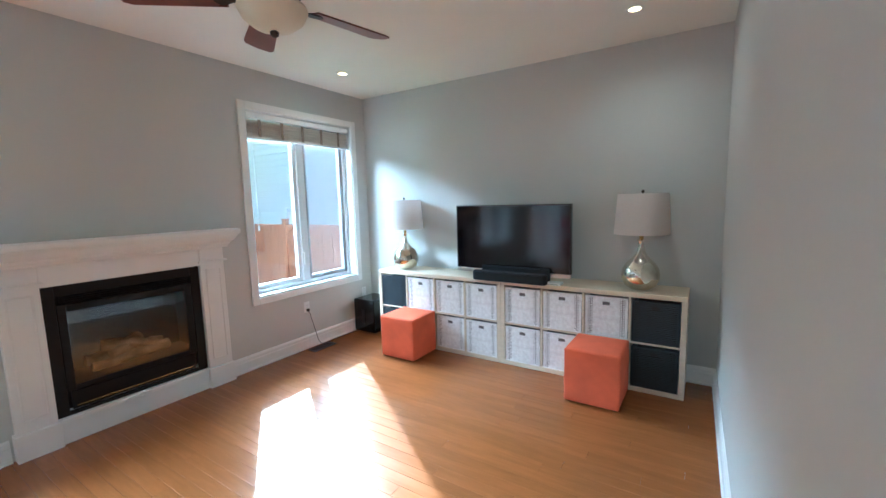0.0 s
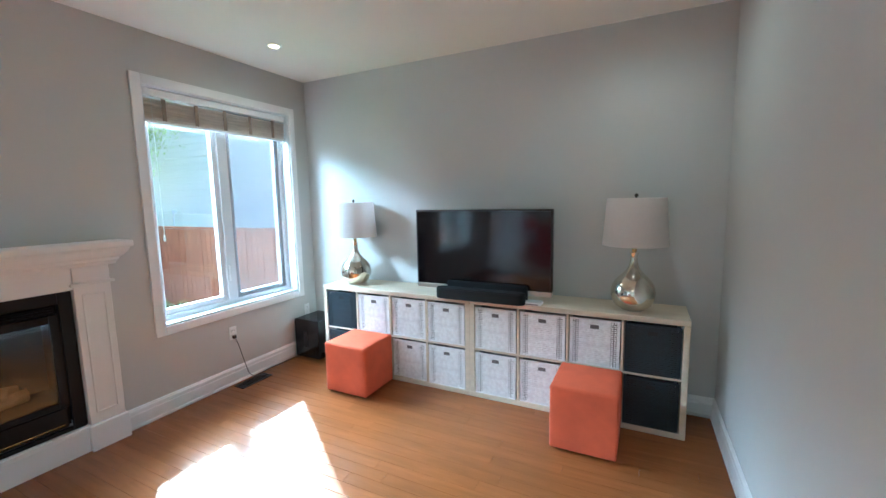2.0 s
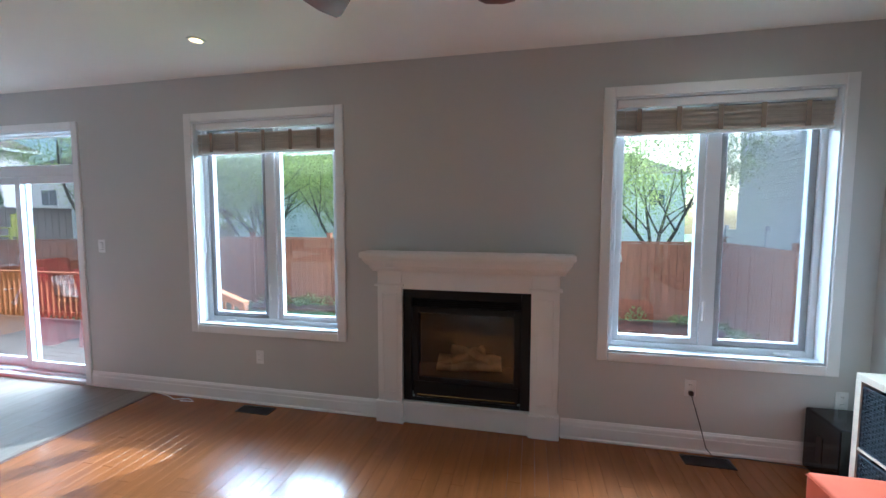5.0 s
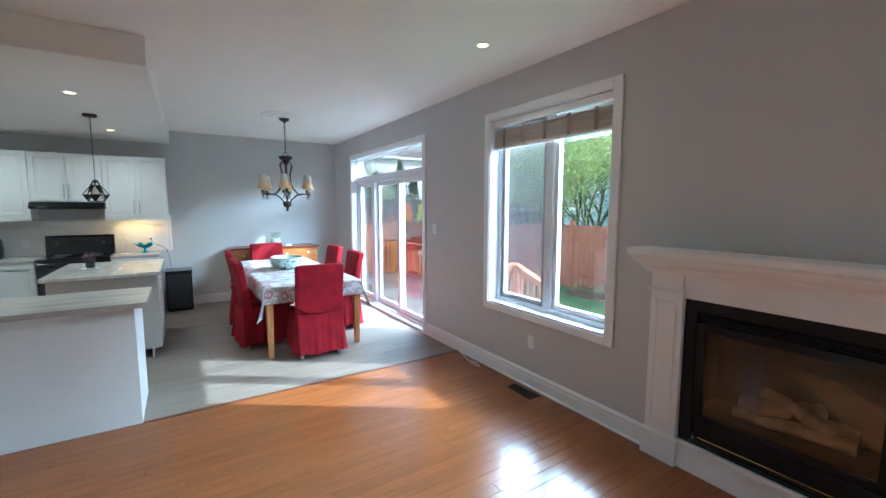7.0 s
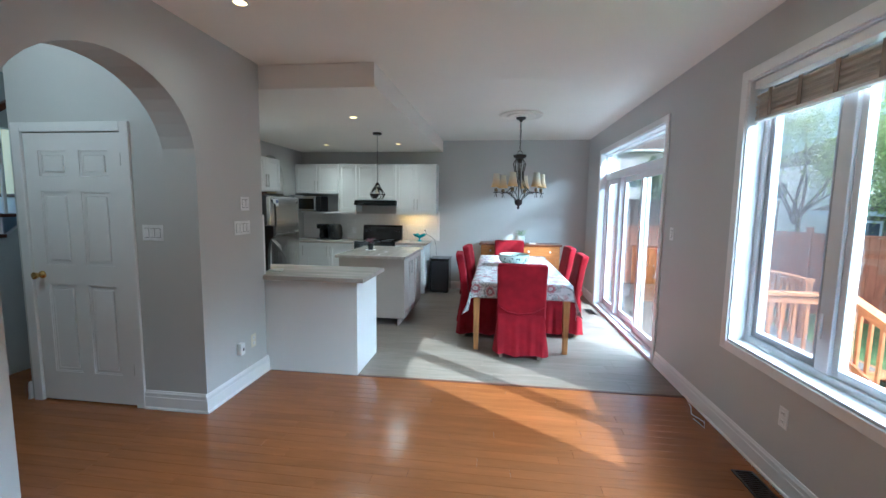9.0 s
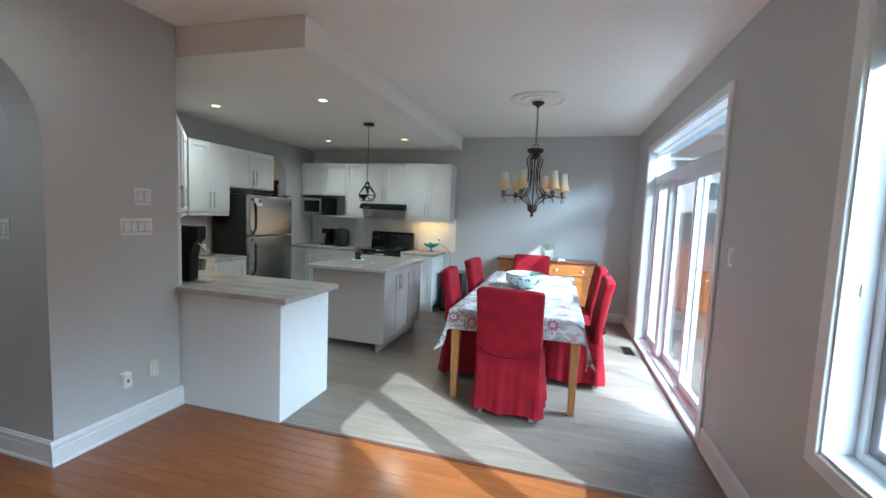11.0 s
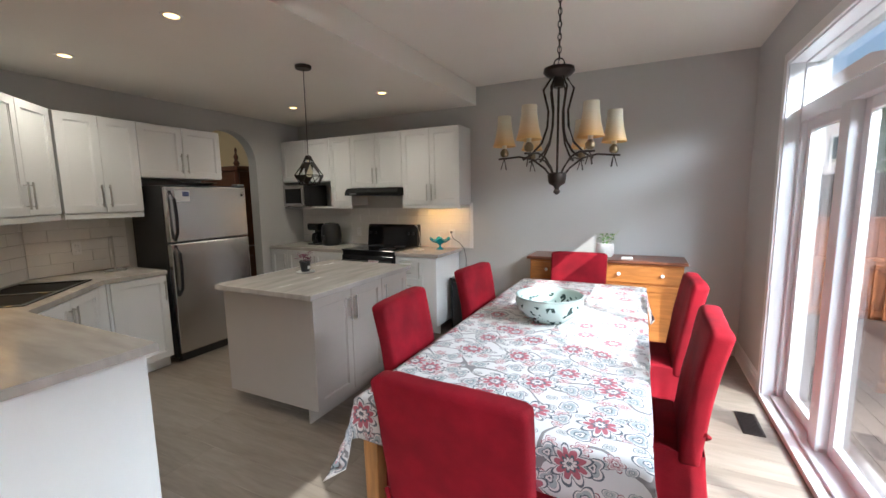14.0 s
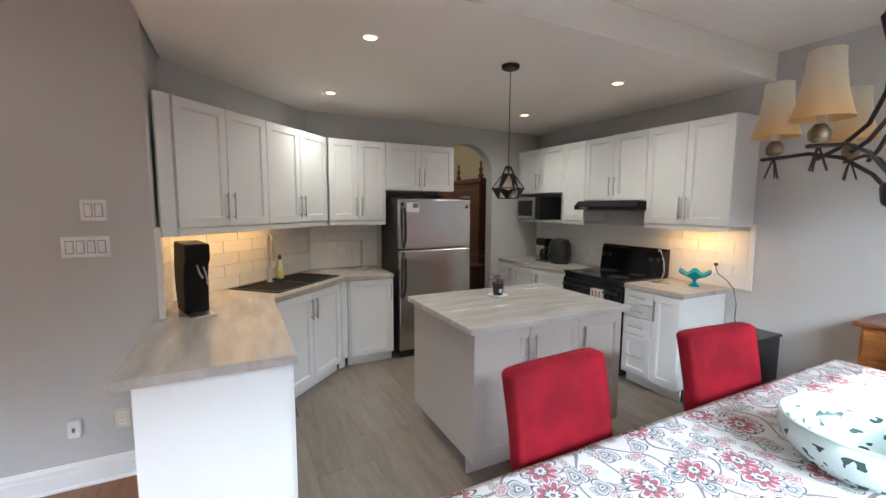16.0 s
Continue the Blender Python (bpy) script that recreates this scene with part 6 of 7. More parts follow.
for i in range(4):
    x0, x1 = -0.735 + i * 0.3675, -0.735 + (i + 1) * 0.3675 - 0.01
    bm = bmesh.new()
    for a, b_, c, d_ in ((x0, x0 + 0.055, 0.10, 0.70), (x1 - 0.055, x1, 0.10, 0.70), (x0 + 0.055, x1 - 0.055, 0.10, 0.155), (x0 + 0.055, x1 - 0.055, 0.645, 0.70)):
        addbox(bm, a, b_, 0.0005, 0.018, c, d_, 0.002)
    addbox(bm, x0 + 0.05, x1 - 0.05, 0.0005, 0.008, 0.15, 0.65)
    d = part("door", bm, M["pine"], s)
    kx = x1 - 0.03 if i % 2 == 0 else x0 + 0.03
    tube("knob", [(kx, 0.018, 0.62), (kx, 0.032, 0.62), (kx, 0.042, 0.62)], 0.014, M["whitep"], d, 14, "white ceramic knob", radii=[0.007, 0.015, 0.011])
p = thing("potted_plant", "small green plant in a white speckled pot on the sideboard", "plant", -1.79, -4.52, 0.925)
lathe("pot", [(0.055, 0.0), (0.075, 0.02), (0.08, 0.07), (0.076, 0.13), (0.068, 0.13), (0.07, 0.11), (0.01, 0.11)], M["whitep"], p, 28)
part("foliage", leaves(11, 60, 0.07, 0.11, 0.045, 0.11), M["herb"], p)
tube("tendril", [(0, 0, 0.12), (-0.06, 0.02, 0.20), (-0.12, 0.03, 0.26)], 0.002, M["leaf"], p, 5)
n_ = thing("folded_note", "small white folded card lying on the sideboard", "card", -1.99, -4.42, 0.9255)
box("card", -0.05, 0.05, -0.02, 0.02, 0.0, 0.012, M["whitep"], n_, bev=0.002)
box("fold", -0.05, 0.05, -0.02, 0.0, 0.0122, 0.018, M["whitep"], n_, bev=0.002)


def chandelier(x, y):
    c = thing("chandelier", "dark bronze six-arm chandelier with amber-tipped glass shades", "chandelier", x, y, 0)
    lathe("ceiling_canopy", [(0.065, CZ - 0.03), (0.06, CZ - 0.05), (0.02, CZ - 0.07), (0.01, CZ - 0.09)], M["bronze"], c, 28)
    for i in range(11):
        z = CZ - 0.09 - i * 0.034
        bm = bmesh.new()
        n = 10
        for k in range(n):
            a0, a1 = k * math.tau / n, (k + 1) * math.tau / n
            f = (lambda a: (0.010 * math.cos(a), 0, z - 0.017 + 0.022 * math.sin(a))) if i % 2 else (lambda a: (0, 0.010 * math.cos(a), z - 0.017 + 0.022 * math.sin(a)))
            addtube(bm, [f(a0), f(a1)], 0.0028, 5)
        part("chain_link", bm, M["bronze"], c)
    tube("wire", [(0.006, 0, CZ - 0.08), (-0.006, 0, 2.5), (0.004, 0, 2.28)], 0.0018, M["bronze"], c, 5)
    tube("loop", [(0.03 * math.cos(a), 0, 2.28 + 0.03 * math.sin(a)) for a in np.linspace(0, math.tau, 16)], 0.004, M["bronze"], c, 6)
    lathe("crown_plate", [(0.03, 2.265), (0.085, 2.255), (0.088, 2.235), (0.07, 2.215), (0.035, 2.20), (0.03, 2.15)], M["bronze"], c, 32)
    tube("centre_rod", [(0, 0, 2.2), (0, 0, 1.62)], 0.007, M["bronze"], c, 8)
    lathe("hub", [(0.05, 1.665), (0.055, 1.65), (0.05, 1.61), (0.045, 1.60), (0.02, 1.585), (0.012, 1.57), (0.022, 1.555), (0.012, 1.54), (0.003, 1.535)], M["bronze"], c, 24)
    for k in range(6):
        a = radians(12 + 60 * k)
        P = lambda r, z: (r * math.cos(a), r * math.sin(a), z)
        arm = tube("arm", [P(0.045, 2.20), P(0.085, 2.14), P(0.075, 2.10), P(0.055, 2.02), P(0.06, 1.93), P(0.09, 1.84), P(0.15, 1.775), P(0.20, 1.745)], 0.0065, M["bronze"], c, 7)
        tube("lower_arm", [P(0.03, 1.635), P(0.07, 1.69), P(0.14, 1.745), P(0.22, 1.765), P(0.30, 1.758), P(0.345, 1.755)], 0.006, M["bronze"], arm, 7)
        cx, cy = 0.31 * math.cos(a), 0.31 * math.sin(a)
        lamp = lathe("cup", [(0.012, 1.765), (0.024, 1.775), (0.026, 1.795), (0.016, 1.81), (0.012, 1.815)], M["agedbrass"], c, 16, cx, cy)
        lathe("candle", [(0.013, 1.815), (0.013, 1.85)], M["bowlglass"], lamp, 12, cx, cy)
        n = 24
        bm = bmesh.new()
        pr = [(0.070, 1.828), (0.062, 1.85), (0.05, 1.90), (0.042, 1.96), (0.040, 2.005), (0.038, 2.005), (0.040, 1.96), (0.048, 1.90), (0.060, 1.85), (0.068, 1.828)]
        rings = [[bm.verts.new((cx + r * math.cos(q * math.tau / n), cy + r * math.sin(q * math.tau / n), z)) for q in range(n)] for r, z in pr]
        for p0, p1 in zip(rings, rings[1:] + rings[:1]):
            for q in range(n):
                bm.faces.new((p0[q], p0[(q + 1) % n], p1[(q + 1) % n], p1[q]))
        bmesh.ops.recalc_face_normals(bm, faces=bm.faces)
        autosmooth(part("glass_shade", bm, M["amber"], lamp), 60)
        for q in range(3):
            b_ = a + q * math.tau / 3
            tube("tassel", [(cx, cy, 1.76), (cx + 0.010 * math.cos(b_), cy + 0.010 * math.sin(b_), 1.73), (cx + 0.022 * math.cos(b_), cy + 0.022 * math.sin(b_), 1.69)], 0.003, M["bronze"], lamp, 5)


chandelier(-1.635, -2.75)
m_ = thing("ceiling_medallion", "white plaster ceiling medallion round the chandelier canopy", "ceiling medallion", -1.635, -2.73, CZ)
lathe("outer_ring", [(0.29, -0.0005), (0.285, -0.016), (0.265, -0.022), (0.245, -0.012), (0.235, -0.008)], M["ceil"], m_, 56)
lathe("inner_ring", [(0.185, -0.0085), (0.18, -0.022), (0.16, -0.028), (0.14, -0.02), (0.09, -0.018), (0.08, -0.03)], M["ceil"], m_, 48)
lathe("web", [(0.236, -0.0005), (0.234, -0.0082), (0.18, -0.0082)], M["ceil"], m_, 48)

# ---- hall ----
d = thing("hall_door", "closed white six-panel door with a brass knob and white casing", "door", 0, HALLY, 0)
DX0, DX1 = 1.345, 2.155
bm = bmesh.new()
sx = [DX0, DX0 + 0.115, DX0 + 0.355, DX0 + 0.455, DX0 + 0.695, DX1]
zs = [0.012, 0.24, 0.93, 1.08, 1.63, 1.74, 1.93, 2.055]
for i in range(5):
    for j in range(7):
        panel = i in (1, 3) and j in (1, 3, 5)
        if not panel:
            addbox(bm, sx[i], sx[i + 1], -0.035, 0.0, zs[j], zs[j + 1])
leafd = part("leaf_frame", bm, M["trim"], d)
for i in (1, 3):
    for j in (1, 3, 5):
        bm = bmesh.new()
        a, b_, lo, hi = sx[i], sx[i + 1], zs[j], zs[j + 1]
        addbox(bm, a, b_, -0.03, -0.012, lo, hi)
        addbox(bm, a + 0.032, b_ - 0.032, -0.012, -0.003, lo + 0.032, hi - 0.032, 0.0085)
        for p_, q_, r_, t_ in ((a, a + 0.012, lo, hi), (b_ - 0.012, b_, lo, hi), (a + 0.012, b_ - 0.012, lo, lo + 0.012), (a + 0.012, b_ - 0.012, hi - 0.012, hi)):
            addbox(bm, p_, q_, -0.012, -0.004, r_, t_, 0.003)
        part("raised_panel", bm, M["trim"], d)
tube("knob", [(DX1 - 0.07, 0.0, 1.0), (DX1 - 0.07, 0.01, 1.0), (DX1 - 0.07, 0.025, 1.0), (DX1 - 0.07, 0.04, 1.0), (DX1 - 0.07, 0.062, 1.0), (DX1 - 0.07, 0.068, 1.0)], 0.02, M["brass"], d, 18, "polished brass knob", radii=[0.03, 0.028, 0.012, 0.022, 0.027, 0.015])
for z in (0.25, 1.82):
    tube("hinge", [(DX0 + 0.002, 0.006, z), (DX0 + 0.002, 0.006, z + 0.09)], 0.006, M["nickel"], d, 8)
for a, b_, lo, hi in ((1.27, DX0 - 0.006, 0, 2.13), (DX1 + 0.006, 2.235, 0, 2.13), (DX0 - 0.0055, DX1 + 0.0055, 2.062, 2.13)):
    box("casing", a, b_, -0.01, 0.018, lo, hi, M["trim"], d)
st = thing("staircase", "enclosed staircase with dark treads, white balusters and a dark handrail", "staircase", 0, 0, 0)
for i in range(9):
    y = 0.75 - i * 0.235
    z = 0.70 + i * 0.178
    box("tread", 2.93, 3.34, y - 0.25, y + 0.02, z, z + 0.03, M["darkwood"], st)
    box("riser", 2.95, 3.34, y - 0.012, y, z - 0.15, z - 0.0005, M["trim"], st)
    for q in (0.05, 0.16):
        box("baluster", 2.96, 2.985, y - q - 0.0125, y - q + 0.0125, z + 0.0305, z + 0.86 + q * 0.75, M["trim"], st)
bm = bmesh.new()
addprism(bm, [(0.75 - 8 * 0.235 - 0.2, 0.70 + 8 * 0.178 + 1.04), (0.80, 1.50), (0.80, 1.56), (0.75 - 8 * 0.235 - 0.2, 0.70 + 8 * 0.178 + 1.10)], 2.945, 3.0, Matrix(((0, 0, 1, 0), (1, 0, 0, 0), (0, 1, 0, 0), (0, 0, 0, 1))))
part("handrail", bm, M["darkwood"], st)
bm = bmesh.new()
addprism(bm, [(0.80, 0.0), (-1.35, 0.0), (-1.35, 2.08), (0.80, 0.50)], 2.96, 3.0, Matrix(((0, 0, 1, 0), (1, 0, 0, 0), (0, 1, 0, 0), (0, 0, 0, 1))))
part("stringer", bm, M["hall"], st)

# ---- room beyond the kitchen arch ----
h = thing("china_cabinet", "dark carved wooden china cabinet with turned finials in the next room", "cabinet", 3.85, -4.5, 0, -90)
box("base", -0.25, 0.25, -0.75, 0.75, 0, 0.85, M["darkwood"], h)
box("upper_case", -0.18, 0.25, -0.70, 0.70, 0.86, 1.95, M["darkwood"], h)
for y in (-0.36, 0.36):
    box("glass_door", -0.195, -0.181, y - 0.32, y + 0.32, 0.95, 1.85, M["darkwood"], h)
box("cornice", -0.22, 0.26, -0.74, 0.74, 1.951, 2.02, M["darkwood"], h, bev=0.01)
for y in (-0.68, 0.0, 0.68):
    lathe("finial", [(0.03, 2.02), (0.045, 2.06), (0.02, 2.10), (0.035, 2.15), (0.012, 2.20), (0.02, 2.24), (0.004, 2.28)], M["darkwood"], h, 16, -0.18, y)
for y in (-0.72, 0.72):
    tube("column", [(-0.22, y, 0.86), (-0.22, y, 1.3), (-0.22, y, 1.6), (-0.22, y, 1.95)], 0.03, M["darkwood"], h, 12, radii=[0.035, 0.022, 0.03, 0.035])
ww = thing("side_table", "small dark wooden side table in the next room", "table", 3.1, -4.0, 0)
box("top", -0.25, 0.25, -0.25, 0.25, 0.72, 0.75, M["darkwood"], ww, bev=0.006)
for sx_ in (-0.2, 0.2):
    for sy_ in (-0.2, 0.2):
        box("leg", sx_ - 0.02, sx_ + 0.02, sy_ - 0.02, sy_ + 0.02, 0, 0.7195, M["darkwood"], ww)
bt = thing("bottle", "dark glass bottle standing on the side table", "bottle", 3.1, -4.0, 0.75)
lathe("glass", [(0.035, 0), (0.035, 0.17), (0.014, 0.23), (0.014, 0.29)], M["blackgloss"], bt, 16)
lathe("stopper", [(0.015, 0.29), (0.017, 0.31), (0.01, 0.32)], M["brass"], bt, 12)

# ---- outside ----
box("ground", -70, 60, -70, 70, LAWN - 0.1, LAWN, M["grass"], kind="structure", bev=0)
bm = bmesh.new()
addprism(bm, [(-9.5, 6.5), (-9.5, -4.5), (-8.9, -4.2), (-9.1, 0.0), (-9.05, 3.0), (-8.5, 5.2), (-6.5, 6.1), (-3.5, 6.15), (-3.5, 6.5)], LAWN, LAWN + 0.06)
part("garden_bed", bm, M["mulch"], kind="structure")
rnd = random.Random(77)
vs, fs = [], []
for clump in range(46):
    side = rnd.random() < 0.62
    cx, cy = (rnd.uniform(-9.55, -9.2), rnd.uniform(-4.3, 6.2)) if side else (rnd.uniform(-9.4, -3.8), rnd.uniform(6.2, 6.5))
    size = rnd.uniform(0.16, 0.34)
    for k in range(90):
        a, el = rnd.uniform(0, math.tau), rnd.uniform(0.2, 1.5)
        q = size * rnd.uniform(0.35, 1)
        c = Vector((cx + q * math.cos(a) * math.cos(el), cy + q * math.sin(a) * math.cos(el), LAWN + 0.05 + q * math.sin(el) * 1.1))
        u = Vector((math.cos(a), math.sin(a), rnd.uniform(0.2, 1.2))).normalized() * rnd.uniform(0.05, 0.10)
        w = u.orthogonal().normalized() * 0.022
        b0 = len(vs)
        vs += [c, c + u * 0.5 + w, c + u, c + u * 0.5 - w]
        fs.append((b0, b0 + 1, b0 + 2, b0 + 3))
me = bpy.data.meshes.new("bedding_plants")
me.from_pydata(vs, [], fs)
me.materials.append(M["leaf"])
tagged(new("bedding_plants", me), "low green bedding plants along the foot of the cedar fence", "plants", kind="stuff")


def fence(x0, y0, x1, y1, label, top=1.10, cap=True):
    f = thing("wood_fence", label, "fence", x0, y0, LAWN, math.degrees(math.atan2(y1 - y0, x1 - x0)), group="garden fences")
    L = math.hypot(x1 - x0, y1 - y0)
    H = top - LAWN
    n = max(1, round(L / 2.4))
    w = L / n
    rnd = random.Random(int(L * 100))
    for i in range(n + 1):
        box("post", i * w - 0.05, i * w + 0.05, -0.05, 0.05, 0, H + 0.10, M["cedar"], f)
        box("post_cap", i * w - 0.065, i * w + 0.065, -0.065, 0.065, H + 0.1005, H + 0.125, M["cedar"], f)
    k = int(L / 0.145)
    for i in range(k):
        x = i * L / k
        box("board", x + 0.003, x + L / k - 0.003, -0.012 + rnd.uniform(-0.003, 0.003), 0.012, 0.05, H - 0.05, M["cedar"], f, bev=0)
    for i in range(n):
        box("top_rail", i * w + 0.05, (i + 1) * w - 0.05, -0.045, 0.045, H - 0.04, H, M["cedar"], f)
        box("bottom_rail", i * w + 0.05, (i + 1) * w - 0.05, 0.0125, 0.05, 0.12, 0.21, M["cedar"], f)
        for s in (0, 1):
            a = i * w + 0.05 if s == 0 else (i + 1) * w - 0.05
            q = 1 if s == 0 else -1
            bm = bmesh.new()
            addprism(bm, [(a, H - 0.30), (a + q * 0.03, H - 0.30), (a + q * 0.10, H - 0.14), (a + q * 0.30, H - 0.041), (a, H - 0.041)], -0.03, -0.0135, Matrix(((1, 0, 0, 0), (0, 0, 1, 0), (0, 1, 0, 0), (0, 0, 0, 1))))
            part("corner_bracket", bm, M["cedar"], f)
    return f


fence(-9.7, 6.7, -9.7, -4.7, "stained cedar board fence along the back of the lawn")
fence(-9.7, 6.7, -2.2, 6.7, "cedar board fence beside the neighbouring house", 1.10)
fence(-9.7, -4.7, -6.6, -9.2, "cedar board fence beyond the deck")
fence(-6.6, -9.2, 4.0, -10.0, "weathered board fence at the far side of the yard")


def house(name, label, x0, x1, y0, y1, h, roofh, wallm, wins=(), roof_axis="x", rows=True):
    e = thing(name, label, "house", 0, 0, 0)
    bm = bmesh.new()
    addbox(bm, x0, x1, y0, y1, LAWN, h)
    part("wall", bm, wallm, e)
    if rows:
        bm = bmesh.new()
        z = LAWN + 0.3
        while z < h - 0.05:
            for ax, c, a, b in (("y", y0, x0, x1), ("x", x1, y0, y1), ("x", x0, y0, y1), ("y", y1, x0, x1)):
                s = -1 if c in (y0, x0) else 1
                if ax == "y":
                    vs = [(a, c + s * 0.002, z + 0.19), (b, c + s * 0.002, z + 0.19), (b, c + s * 0.028, z), (a, c + s * 0.028, z)]
                else:
                    vs = [(c + s * 0.002, a, z + 0.19), (c + s * 0.002, b, z + 0.19), (c + s * 0.028, b, z), (c + s * 0.028, a, z)]
                vv = [bm.verts.new(v) for v in vs]
                lo = [bm.verts.new((v[0] - (s * 0.026 if ax == "x" else 0), v[1] - (s * 0.026 if ax == "y" else 0), z)) for v in vs[2:]]
                bm.faces.new(vv)
                bm.faces.new((vv[3], vv[2], lo[0], lo[1]))
            z += 0.2
        part("siding_boards", bm, wallm, e, kind="stuff")
    o = 0.4
    bm = bmesh.new()
    if roof_axis == "x":
        ym = (y0 + y1) / 2
        in_ = min((y1 - y0) / 2, (x1 - x0) * 0.45)
        top = [(x0 + in_, ym, h + roofh), (x1 - in_, ym, h + roofh)]
    else:
        xm = (x0 + x1) / 2
        in_ = min((x1 - x0) / 2, (y1 - y0) * 0.45)
        top = [(xm, y0 + in_, h + roofh), (xm, y1 - in_, h + roofh)]
    base = [bm.verts.new(v) for v in ((x0 - o, y0 - o, h), (x1 + o, y0 - o, h), (x1 + o, y1 + o, h), (x0 - o, y1 + o, h))]
    t = [bm.verts.new(v) for v in top]
    if roof_axis == "x":
        fs = ((base[0], base[1], t[1], t[0]), (base[1], base[2], t[1]), (base[2], base[3], t[0], t[1]), (base[3], base[0], t[0]))
    else:
        fs = ((base[0], base[1], t[0]), (base[1], base[2], t[1], t[0]), (base[2], base[3], t[1]), (base[3], base[0], t[0], t[1]))
    for f_ in fs:
        bm.faces.new(f_)
    bm.faces.new(list(reversed(base)))
    bmesh.ops.recalc_face_normals(bm, faces=bm.faces)
    part("roof", bm, M["roof"], e)
    box("eaves_board", x0 - o, x1 + o, y0 - o, y1 + o, h - 0.16, h - 0.01, M["trim"], e, bev=0)
    for side, c, z, w, hh in wins:
        if side == "e":
            wn = box("window", x1 + 0.03, x1 + 0.07, c - w / 2, c + w / 2, z, z + hh, M["trim"], e)
            box("pane", x1 + 0.071, x1 + 0.08, c - w / 2 + 0.08, c - 0.02, z + 0.08, z + hh - 0.08, M["farglass"], wn, bev=0)
            box("pane", x1 + 0.071, x1 + 0.08, c + 0.02, c + w / 2 - 0.08, z + 0.08, z + hh - 0.08, M["farglass"], wn, bev=0)
        else:
            yy = y1 if side == "n" else y0
            s = 1 if side == "n" else -1
            wn = box("window", c - w / 2, c + w / 2, yy + s * 0.03, yy + s * 0.07, z, z + hh, M["trim"], e)
            box("pane", c - w / 2 + 0.08, c - 0.02, yy + s * 0.071, yy + s * 0.08, z + 0.08, z + hh - 0.08, M["farglass"], wn, bev=0)
            box("pane", c + 0.02, c + w / 2 - 0.08, yy + s * 0.071, yy + s * 0.08, z + 0.08, z + hh - 0.08, M["farglass"], wn, bev=0)
    return e


hs = house("neighbour_house", "two-storey neighbouring house with pale blue-white siding", -15.8, 3.0, 9.6, 20.0, 5.6, 3.0, M["siding"])
v = box("wall_vent", -8.2, -7.9, 9.53, 9.565, 3.0, 3.3, M["trim"], hs)
wf = thing("white_fence", "low white vinyl fence beside the neighbouring house", "fence", 0, 0, 0)
for i in range(8):
    box("post", -14 + i * 2.2, -13.88 + i * 2.2, 8.44, 8.56, LAWN, 1.42, M["siding"], wf)
    if i < 7:
        box("panel", -13.88 + i * 2.2, -11.8 + i * 2.2, 8.48, 8.52, LAWN + 0.1, 1.3, M["siding"], wf)
house("far_house", "two-storey white house with a brown roof behind the trees", -44, -34, 1, 14, 5.0, 3.0, M["whitewall"], [("e", 4, 2.6, 1.6, 1.3), ("e", 9, 2.6, 1.6, 1.3), ("e", 12, 2.6, 1.2, 1.3)], "y")
house("far_house", "pale house with a brown hipped roof beyond the yard", -34, -22, -34, -24, 4.6, 3.2, M["whitewall"], [("e", -30, 2.4, 1.5, 1.2), ("n", -27, 2.4, 1.5, 1.2), ("n", -31, 2.4, 1.5, 1.2)])
house("far_house", "grey house with a brown hipped roof beyond the far fence", -19, -8.5, -36, -27, 5.6, 3.4, M["siding"], [("n", -11, 3.0, 1.4, 1.2), ("n", -15, 3.0, 1.4, 1.2)])
house("far_house", "tall pale house behind the corner of the yard", -32, -22, -16, -7, 5.4, 2.8, M["whitewall"], [("e", -9, 3.0, 1.0, 1.3), ("e", -13, 3.0, 1.4, 1.2), ("n", -25, 3.0, 1.4, 1.2)])
house("garden_shed", "small brown shed with a shingled roof beyond the fence", -16.2, -13.2, -13.4, -10.6, 1.6, 0.9, M["shedwall"], [("e", -12, 0.4, 1.5, 0.9)], rows=False)


